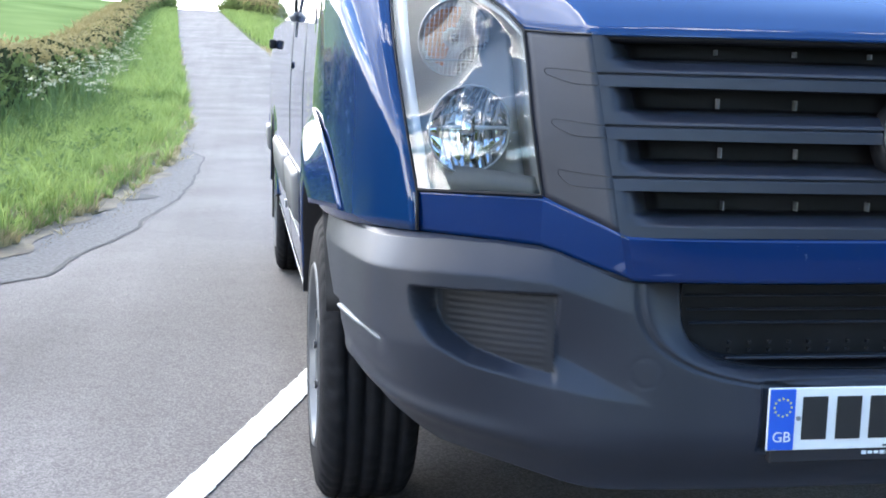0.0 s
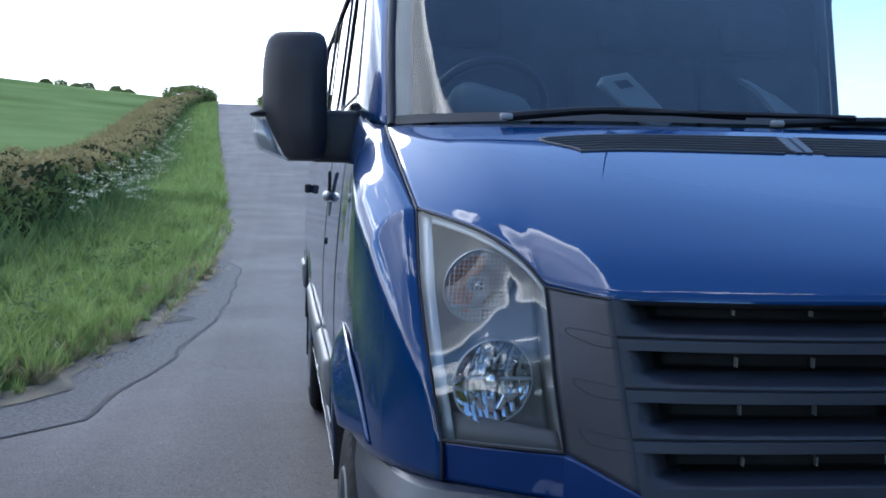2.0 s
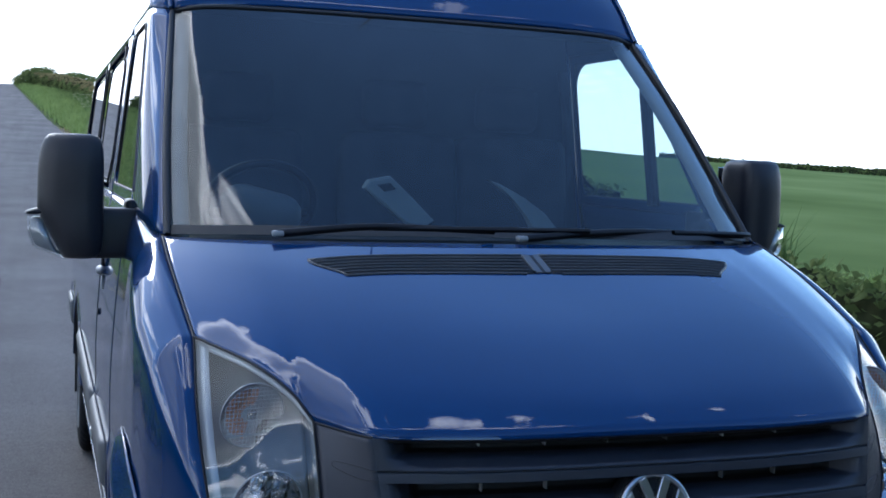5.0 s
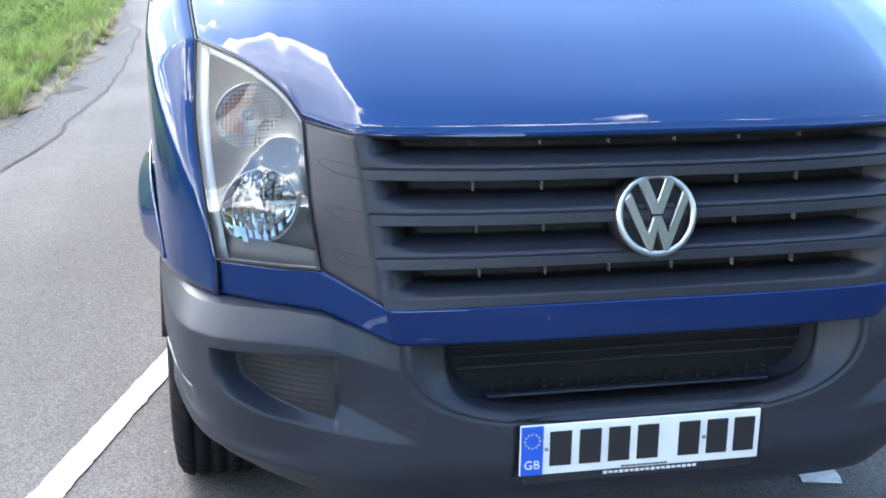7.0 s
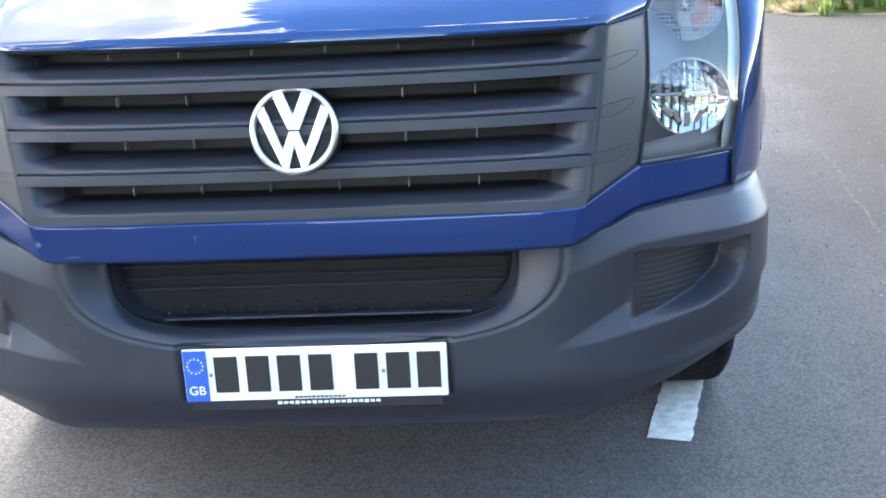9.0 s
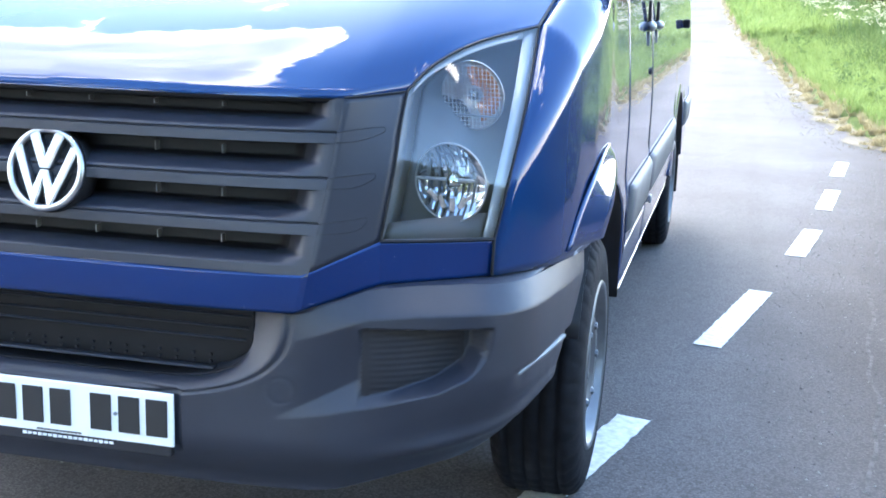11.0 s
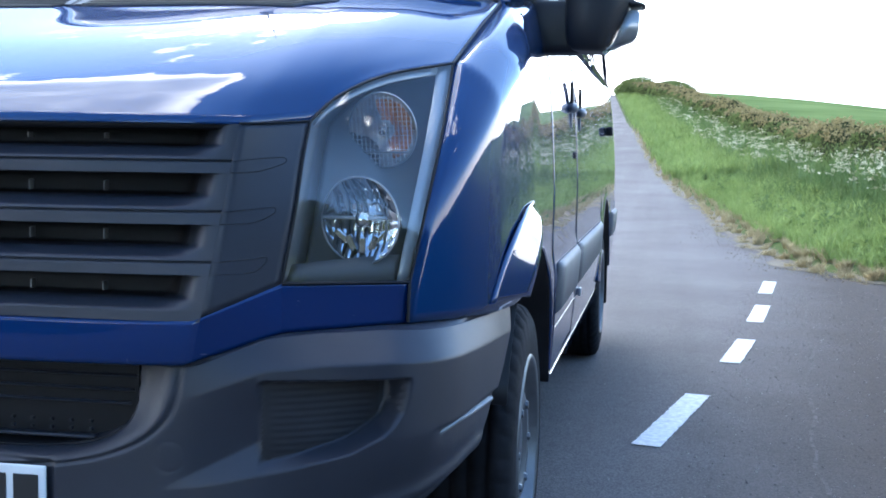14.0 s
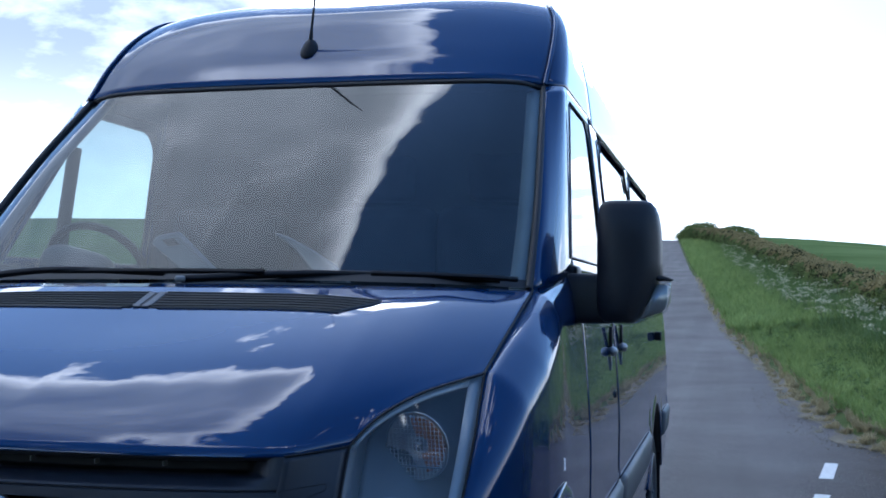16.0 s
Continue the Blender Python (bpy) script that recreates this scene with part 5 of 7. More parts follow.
# seams
for side in (1, -1):
    for y0 in (1.400, 2.324):
        z = np.linspace(0.46, 1.48 if y0 < 2 else 2.085, 20)
        yv = y0 + (0.12 * ease((0.85 - z) / 0.4) if y0 < 2 else 0 * z)
        g = tube_grid(np.stack([side_x(z) - 0.0010, yv, z], 1), 0.0020, 6)
        sheet("door_gap", g if side > 0 else mirrored(g), BLACK, van, thick=0)
    for cv, rr in ((bonnet_side, 0.0028), (lamp_inner_top, 0.0028), (lamp_outer, 0.0026), (lamp_inner, 0.003), ([HL_BI, (0.74, 0.112, 0.838), HL_BO], 0.0035), (bonnet_flank, 0.0022)):
        g = tube_grid(cr(cv, 24), rr, 6)
        sheet("panel_gap", g if side > 0 else mirrored(g), BLACK, van, thick=0)
    g = tube_grid(cr([HL_BO, (0.842, 0.174, 0.80), (0.842, 0.172, 0.766)], 6), 0.003, 6)
    sheet("panel_gap", g if side > 0 else mirrored(g), BLACK, van, thick=0)

# painted band under grille and headlamps
def runs(*legs):
    """Straight legs end to end, each with its own number of steps, so that the kinks of two edges meet."""
    return np.vstack([cr(p, n)[(k > 0):] for k, (p, n) in enumerate(legs)])


KINK_T, KINK_B = (0.532, -0.024, 0.786), (0.516, -0.022, 0.711)
band_top = runs(([(0, -0.036, 0.778), (0.25, -0.034, 0.778), (0.50, -0.0275, 0.780), KINK_T], 34), ([KINK_T, HL_BI], 10), ([HL_BI, (0.74, 0.112, 0.838), HL_BO], 16))
LOW_IN = (0.644, 0.066, 0.753)
band_bot = runs(([(0, -0.037, 0.703), (0.28, -0.035, 0.703), (0.485, -0.026, 0.705), KINK_B], 34), ([KINK_B, LOW_IN], 10), ([LOW_IN, (0.74, 0.113, 0.760), (0.843, 0.184, 0.764)], 16))
band = coons(band_bot, band_top, cr([band_bot[0], (0, -0.0385, 0.74), band_top[0]], 10), cr([band_bot[-1], band_top[-1]], 10))
joined("front_band", [band, mirrored(band)], PAINT_FLECKED, van, "dark blue painted band with chips, scratches and painted-in pale reflections", sharp=6)

# bumper: a fine grid of points, pressed in where the lamps' panels and the air intake are
PLAN = cr([(0, -0.038, 0), (0.30, -0.036, 0), (0.52, -0.018, 0), (0.66, 0.012, 0), (0.79, 0.050, 0), (0.872, 0.105, 0), (0.922, 0.20, 0), (0.952, 0.38, 0), (0.968, 0.54, 0), (0.978, 0.67, 0)], 400)[:, :2]
PLAN_S = np.r_[0, np.cumsum(np.linalg.norm(np.diff(PLAN, axis=0), axis=1))]
PLAN_N = np.gradient(PLAN, axis=0)
PLAN_N = np.stack([PLAN_N[:, 1], -PLAN_N[:, 0]], 1) / np.linalg.norm(PLAN_N, axis=1)[:, None]


def bumper_half(cols=260, rows=130):
    mask = np.zeros((rows, cols))
    end_y = curve_of([(0.30, 0.12), (0.36, 0.17), (0.40, 0.26), (0.43, 0.33), (0.48, 0.395), (0.55, 0.465), (0.62, 0.535), (0.70, 0.60), (0.76, 0.64)])
    top = curve_of([(0, 0.701), (0.500, 0.701), (0.525, 0.706), (0.640, 0.748), (0.74, 0.757), (0.85, 0.760), (0.92, 0.757), (1.05, 0.752), (1.4, 0.748)])
    v = np.linspace(0, 1, rows)
    G = np.zeros((rows, cols, 3))
    for i, f in enumerate(v):
        zc = 0.76 + (0.30 - 0.76) * f
        s_end = np.interp(end_y(zc), PLAN[60:, 1], PLAN_S[60:])
        s = np.linspace(0, s_end, cols)
        x = np.interp(s, PLAN_S, PLAN[:, 0]); y = np.interp(s, PLAN_S, PLAN[:, 1])
        nx, ny = np.interp(s, PLAN_S, PLAN_N[:, 0]), np.interp(s, PLAN_S, PLAN_N[:, 1])
        zt = top(s)
        zb = 0.325 + 0.05 * ease((s - 0.5) / 0.35)
        z = zt + (zb - zt) * f
        d = zt - z
        # shelf at the top, tuck-under at the bottom
        inset = np.interp(s, [0, 0.5, 0.62, 0.74, 0.85, 0.95, 1.05, 1.35], [0.004, 0.006, 0.030, 0.055, 0.052, 0.040, 0.028, 0.012])
        o = -inset * (1 - np.clip(d / 0.052, 0, 1)) ** 1.1
        o += -0.055 * ease((0.46 - z) / 0.14) ** 1.4
        o += -0.125 * np.clip((0.58 - z) / 0.25, 0, 1) ** 1.5 * ease((s - 0.55) / 0.36)
        # soft ridge low down, rising towards the wheel
        zr = np.interp(s, [0.5, 0.62, 0.85, 1.15], [0.400, 0.410, 0.450, 0.505])
        o += 0.014 * np.exp(-((z - zr) / 0.020) ** 2) * ease((s - 0.55) / 0.25)
        # recessed lamp panel, with a facet under it that runs inwards to a point
        line = np.interp(s, [0.45, 0.55, 0.68, 0.78, 0.84, 0.87, 0.885], [0.488, 0.503, 0.527, 0.552, 0.582, 0.612, 0.645])
        fold = 0.490 + 0.082 * np.clip((s - 0.45) / 0.18, 0, 1)
        under_top = 1 - ease((z - 0.674) / 0.006)
        outer = 1 - ease((s - (0.876 - 0.12 * (0.683 - z))) / 0.014)
        inner_side = ease((s - 0.626) / 0.007)
        facet = 0.026 * ease((s - 0.45) / 0.18) * np.clip((z - line) / np.maximum(fold - line, 0.004), 0, 1) * (1 - ease((z - fold) / (0.700 - fold))) * (1 - inner_side) * (s > 0.45)
        depth = 0.018 + 0.048 * ease((s - 0.63) / 0.20)
        panel = depth * np.clip((z - line) / 0.020, 0, 1) * inner_side * outer * under_top
        mask[i] = inner_side * (1 - ease((s - 0.848) / 0.006)) * under_top * ease((z - line - 0.020) / 0.006)
        o += -facet - panel + 0.0006 * np.sin(z * 2 * np.pi / 0.0118) * mask[i] * ease((s - 0.64) / 0.02) * (1 - ease((s - 0.825) / 0.02))
        # air intake with its scooped surround
        e = ((x / 0.492) ** 3.0 + (np.clip(0.712 - z, 0, 1) / 0.197) ** 3.0) ** (1 / 3.0)
        o += -0.007 * np.exp(-((e - 1.0) / 0.010) ** 2)
        ei = ((x / 0.410) ** 4.5 + (np.clip(0.712 - z, 0, 1) / 0.172) ** 4.5) ** (1 / 4.5)
        o += -0.045 * ease((1.0 - e) / 0.17) - 0.11 * ease((1.0 - ei) / 0.045)
        # flat seat of the number plate
        o += -0.012 * (1 - ease((x - 0.262) / 0.012)) * ease((z - 0.400) / 0.012) * (1 - ease((z - 0.527) / 0.008))
        # towing-eye cap and side crease
        r = np.hypot(x - 0.475, z - 0.548)
        o += -0.001 * np.exp(-((r - 0.026) / 0.0025) ** 2)
        cl = 0.580 + 0.012 * ease((y - 0.15) / 0.3)
        o += -0.010 * ease((cl - z) / 0.012 + 0.5) * (1 - ease((cl - z) / 0.06)) * ease((y - 0.13) / 0.06)
        G[i] = np.stack([x + nx * o, y + ny * o, z], -1)
    return G, mask


bump, panel_mask = bumper_half()
bumper = sheet("bumper", np.concatenate([mirrored(bump)[:, ::-1], bump[:, 1:]], 1), PLASTIC, van, "dark grey moulded plastic bumper", thick=0.003)
grid_i = np.arange(panel_mask.size).reshape(panel_mask.shape)
quads = np.stack([grid_i[:-1, :-1], grid_i[1:, :-1], grid_i[1:, 1:], grid_i[:-1, 1:]], -1)[panel_mask[:-1, :-1] > 0.7].reshape(-1, 4)
used, quads = np.unique(quads, return_inverse=True)
for side in (1, -1):
    V = bump.reshape(-1, 3)[used] + np.array((0.0, -0.0008, 0.0))
    ob = under(new("lamp_panel", as_mesh("lamp_panel", V * np.array((side, 1, 1)), quads.reshape(-1, 4)[:, ::side], PLASTIC_DARK)), bumper)
    tagged(ob, "dark ribbed blanking panel")
# shelf that closes the bumper's top edge against the band and the wing
inner = np.vstack([band_bot[:-1], cr(BUMP_TOP, 30)])
edge = bump[0]
match = np.array([np.argmin(np.linalg.norm((inner - q) * np.array((1, 1, 0.3)), axis=1)) for q in edge])
back_edge = inner[np.maximum.accumulate(match)] + np.array((-0.003, 0.004, -0.002))
joined("bumper_shelf", [np.stack([m_(edge), m_((edge + back_edge) / 2 + np.array((0, 0, 0.002))), m_(back_edge)]) for m_ in (lambda g: g, mirrored)], PLASTIC, van, thick=0, weld=0.0002)
sheet("bumper_return", np.stack([np.concatenate([mirrored(bump)[-1, ::-1], bump[-1, 1:]]), np.concatenate([mirrored(bump)[-1, ::-1], bump[-1, 1:]]) + np.array((0, 0.10, 0.03))]), PLASTIC_DARK, van)
zi = np.linspace(0.711, 0.541, 20)
wi = 0.410 * np.clip(1.0 - ((0.712 - zi) / 0.172) ** 4.5, 0, None) ** (1 / 4.5)
sheet("intake_back", np.stack([np.stack([np.linspace(-w, w, 24), np.full(24, 0.072), np.full(24, z)], 1) for w, z in zip(wi, zi)]), BLACK, van, thick=0.004)
q = np.linspace(0, np.pi, 90)
mouth = np.stack([0.985 * 0.410 * np.sign(np.cos(q)) * np.abs(np.cos(q)) ** (2 / 4.5), 0 * q, 0.712 - 0.985 * 0.172 * np.sin(q) ** (2 / 4.5)], 1)
mouth[:, 1] = np.interp(np.abs(mouth[:, 0]), PLAN[:, 0][:200], PLAN[:, 1][:200]) + 0.038
sheet("intake_duct", np.stack([mouth + np.array((0, d_, 0)) for d_ in (0.010, 0.013, 0.075)]), BLACK, van, thick=0.002, label="black inside of the lower air intake")
for k, z in enumerate((0.690, 0.668, 0.643, 0.619)):
    w = 0.392 - 0.006 * k
    g = tube_grid(np.stack([np.linspace(-w, w, 20), np.full(20, 0.052), np.full(20, z)], 1), 0.0030, 6)
    sheet("intake_slat", g, PLASTIC, van, thick=0)
for k in range(17):
    for j in range(2):
        part("intake_stud", box_bm(0.005, 0.008, 0.005, (-0.30 + 0.0375 * k, 0.045, 0.585 - 0.014 * j), 0), PLASTIC_DARK, van)

part("intake_ledge", box_bm(0.62, 0.020, 0.006, (0, 0.045, 0.558), 0.002), PLASTIC, van)
# pale lines along the bumper's flanks
for side in (1, -1):
    yy = np.linspace(0.165, 0.445, 16)
    xx = np.interp(yy, PLAN[60:, 1], PLAN[60:, 0]) - 0.010 * ease((0.3 - yy) / 0.2) - 0.003
    zl = 0.580 - 0.012 * ease((0.25 - yy) / 0.1)
    g = np.stack([np.stack([xx + dx, yy, zl + dz_], 1) for dx, dz_ in ((-0.012, 0.004), (0.002, 0.0035), (0.003, -0.002), (-0.012, -0.003))])
    sheet("flank_line", g if side > 0 else mirrored(g), CABIN_GREY, van, thick=0, label="pale line on the bumper's flank")

# main grille: four slats whose faces run on into the side panels, with scooped slots between them
def crease_x(z):
    """Half width of the grille's face at a height, where it turns back to the lamp."""
    return 0.532 + (0.576 - 0.532) * (z - 0.786) / 0.324


def grille_y(x, z):
    f = (z - 0.786) / 0.324
    u = np.minimum(1.0, np.abs(x) / crease_x(z))
    mid, end = -0.036 + 0.006 * f, -0.024 + 0.064 * f
    return mid + (end - mid) * u ** 3


def slot_depth(x, z, lip, slope, groove):
    """How far the grille's face lies back, in one slot and on the slat under it."""
    full = np.interp(z, [groove - 0.030, groove - 0.0022, groove - 0.0008, groove + 0.0008, groove + 0.0022, groove + 0.007, slope, slope + 0.006, lip - 0.0025, lip - 0.0005],
                     [-0.002, 0.0, 0.005, 0.005, 0.0, 0.002, 0.030, 0.078, 0.085, 0.0])
    ends = crease_x(z) - 0.010 - np.abs(x)
    taper = ease(ends / 0.088) ** 1.15
    return np.where(z < groove + 0.003, full, full * taper)


SLATS = [(1.109, 1.068, 1.046, 1.026), (1.026, 0.984, 0.961, 0.940), (0.940, 0.898, 0.877, 0.856), (0.856, 0.812, 0.793, 0.779)]
for lip, slope, groove, foot in SLATS:
    zs = np.unique(np.round(np.r_[np.linspace(foot, lip - 0.004, 34), lip - np.array((0.0, 0.0005, 0.0015, 0.0025)), groove + np.array((-0.0024, -0.0016, -0.0008, 0, 0.0008, 0.0016, 0.0024)), foot + np.array((0.001, 0.003))], 5))[::-1]
    if foot < 0.79:
        groove = 0.70
    u = np.linspace(-1, 1, 181)
    Z = np.repeat(zs[:, None], 181, 1)
    X = u[None] * crease_x(Z)
    deep = slot_depth(X, Z, lip, slope, groove) if groove > 0.75 else np.interp(Z, [foot, slope - 0.014, slope, slope + 0.006, lip - 0.0025, lip - 0.0005], [0.0, 0.001, 0.030, 0.078, 0.085, 0.0]) * ease((crease_x(Z) - 0.010 - np.abs(X)) / 0.088) ** 1.15
    slat = sheet("grille_slat", np.stack([X, grille_y(X, Z) + deep, Z], -1), PLASTIC, van, thick=0)
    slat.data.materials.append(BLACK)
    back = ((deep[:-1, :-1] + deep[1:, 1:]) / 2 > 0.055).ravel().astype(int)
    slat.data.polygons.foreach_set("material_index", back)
for row, (zk, hk) in enumerate(((1.083, 0.012), (0.997, 0.022), (0.914, 0.022), (0.824, 0.020))):
    for k in range(6):
        xk = -0.355 + 0.007 * row + (0.1375 - 0.0013 * row) * k
        if not (row in (1, 2) and abs(xk) < 0.1):
            part("grille_fin", box_bm(0.0026, 0.016, hk * 0.8, (xk, float(grille_y(xk, zk)) + 0.064, zk + 0.004), 0.0008), CABIN_GREY, van)
zc_ = np.linspace(0.786, 1.110, 25)
cheek_mid = np.stack([crease_x(zc_), grille_y(crease_x(zc_), zc_), zc_], 1)
cheek_out = cr(lamp_inner, 24)
tq = np.linspace(0, 1, 9)[None, :, None]
ck = tq * cheek_out[:, None] + (1 - tq) * cheek_mid[:, None]


def on_cheek(x, z):
    """A place on the grille's side panel."""
    i = np.clip((z - 0.786) / 0.324, 0, 1)
    for _ in range(3):
        a, b = (np.array([np.interp(i, np.linspace(0, 1, 25), c[:, k]) for k in range(3)]) for c in (cheek_mid, cheek_out))
        f = (x - a[0]) / (b[0] - a[0])
        i = np.clip(i + (z - (a[2] + (b[2] - a[2]) * f)) / 0.31, 0, 1)
    return a + (b - a) * f


for side in (1, -1):
    cheek = sheet("grille_cheek", ck if side > 0 else mirrored(ck), PLASTIC, van, "matt dark grey grille side")
    for tip, up_, low in ((0.640, 1.046, 1.027), (0.632, 0.961, 0.941), (0.622, 0.877, 0.857)):
        pts = [(crease_x(up_) + 0.001, up_), (0.60, up_ + 0.005), (tip - 0.004, up_ + 0.008), (tip, up_ + 0.004), (tip - 0.003, up_ - 0.003), (0.60, low + 0.002), (crease_x(low) + 0.001, low)]
        lp = cr([on_cheek(px_, pz_) + np.array((0, -0.0002, 0)) for px_, pz_ in pts], 44)
        g = tube_grid(lp, 0.0008, 6)
        sheet("grille_groove", g if side > 0 else mirrored(g), PLASTIC_DARK, cheek, thick=0)
sheet("grille_top_lip", np.stack([np.concatenate([mirrored(cr(bonnet_front, 20))[::-1], cr(bonnet_front, 20)[1:]]) + np.array((0, dy, dz_)) for dy, dz_ in ((0.004, -0.003), (0.012, -0.010), (0.06, -0.012))]), BLACK, van, thick=0.002)

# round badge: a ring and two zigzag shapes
badge_at = Vector((0, -0.043, 0.952))


def slab(poly, y0, y1, bevel=0.0, plain=()):
    """A flat shape in x and z, given depth from y0 to y1; the edges named in plain stay sharp."""
    bm = bmesh.new()
    a_ = [bm.verts.new((x, y0, z)) for x, z in poly]
    b_ = [bm.verts.new((x, y1, z)) for x, z in poly]
    front = bm.faces.new(a_)
    bm.faces.new(b_[::-1])
    for i in range(len(poly)):
        j = (i + 1) % len(poly)
        bm.faces.new((a_[i], b_[i], b_[j], a_[j]))
    if bevel:
        bmesh.ops.bevel(bm, geom=[e for k, e in enumerate(front.edges) if k not in plain], offset=bevel, segments=3, affect='EDGES')
    return bm


badge = sheet("badge", revolve([(0.012, 0.0), (0.010, 0.070), (0.012, 0.083), (0.05, 0.085)], 48, "y") + badge_at, BLACK, van, "round chrome badge on black", thick=0)
a = np.linspace(0, 2 * np.pi, 65)
ringG = np.stack([np.stack([(0.0760 + 0.0072 * np.cos(q)) * np.cos(a), 0.003 - 0.009 * np.sin(q) + 0 * a, (0.0760 + 0.0072 * np.cos(q)) * np.sin(a)], 1) for q in np.linspace(0, 2 * np.pi, 13)])
sheet("badge_ring", ringG + badge_at, BADGE_CHROME, badge, thick=0)
BARS = (([(-0.038, 0.064), (-0.0105, 0.0012), (0, 0.0012), (0, 0.027), (-0.019, 0.073)], (2,)),
        ([(-0.067, 0.031), (-0.0215, -0.0715), (-0.0125, -0.0725), (-0.0210, -0.035), (-0.053, 0.045)], (2,)),
        ([(-0.0125, -0.0725), (0, -0.028), (0, -0.0025), (-0.0085, -0.0025), (-0.0210, -0.035)], (1, 4)))
for shape, plain in BARS:
    for side in (1, -1):
        poly, sharp = [(x * -side + badge_at[0], z + badge_at[2]) for x, z in shape], plain
        if side > 0:
            poly, sharp = poly[::-1], [(len(shape) - 2 - k) % len(shape) for k in plain]
        part("badge_bar", slab(poly, badge_at[1] - 0.007, badge_at[1] + 0.010, 0.0026, sharp), BADGE_CHROME, badge)
lean = Matrix.Translation(badge_at) @ Matrix.Rotation(radians(-13), 4, 'X') @ Matrix.Translation(-badge_at)
for piece in (badge, *badge.children):
    piece.data.transform(lean)


# headlamps
def lamp_bowl(r, depth, n=32):
    prof = [(0, r), (0.004, r * 0.985)] + [(depth * (1 - (q / 10) ** 2), r * q / 10 * 0.97) for q in range(9, -1, -1)]
    return revolve(prof, n, "y")


def fluted(name, r, depth, tilt, at, side, parent):
    """A round reflector of small convex facets in uneven columns, each a step from the next."""
    V, F = [], []
    pick = random.Random(5)
    edges = [-1.0, -0.72, -0.50, -0.30, -0.12, 0.10, 0.27, 0.48, 0.70, 1.0]
    for xa, xb in zip(edges, edges[1:]):
        xm = (xa + xb) / 2
        for za, zb in ((-1, -0.62), (-0.62, -0.30), (-0.30, 0.03), (0.03, 0.36), (0.36, 0.68), (0.68, 1)):
            m, zm = len(V), (za + zb) / 2
            swell, step = pick.uniform(0.003, 0.010), pick.uniform(-0.002, 0.002)
            for a in np.linspace(-0.5, 0.5, 5):
                x = (xm + a * (xb - xa)) * r
                top = math.sqrt(max(r * r - x * x, 0))
                for b in np.linspace(-0.5, 0.5, 5):
                    z = (zm + b * (zb - za)) * top
                    y = depth * (1 - xm * xm - (z / r) ** 2) - swell * (0.25 - a * a) - 0.6 * swell * (0.25 - b * b) + step
                    V.append(tilt @ Vector((x, max(y, 0.0), z)) + Vector(at))
            for i in range(4):
                for j in range(4):
                    q = m + i * 5 + j
                    F.append((q, q + 1, q + 6, q + 5))
    V = [(v.x * side, v.y, v.z) for v in V]
    return under(new(name, as_mesh(name, V, F, REFLECTOR, True)), parent)


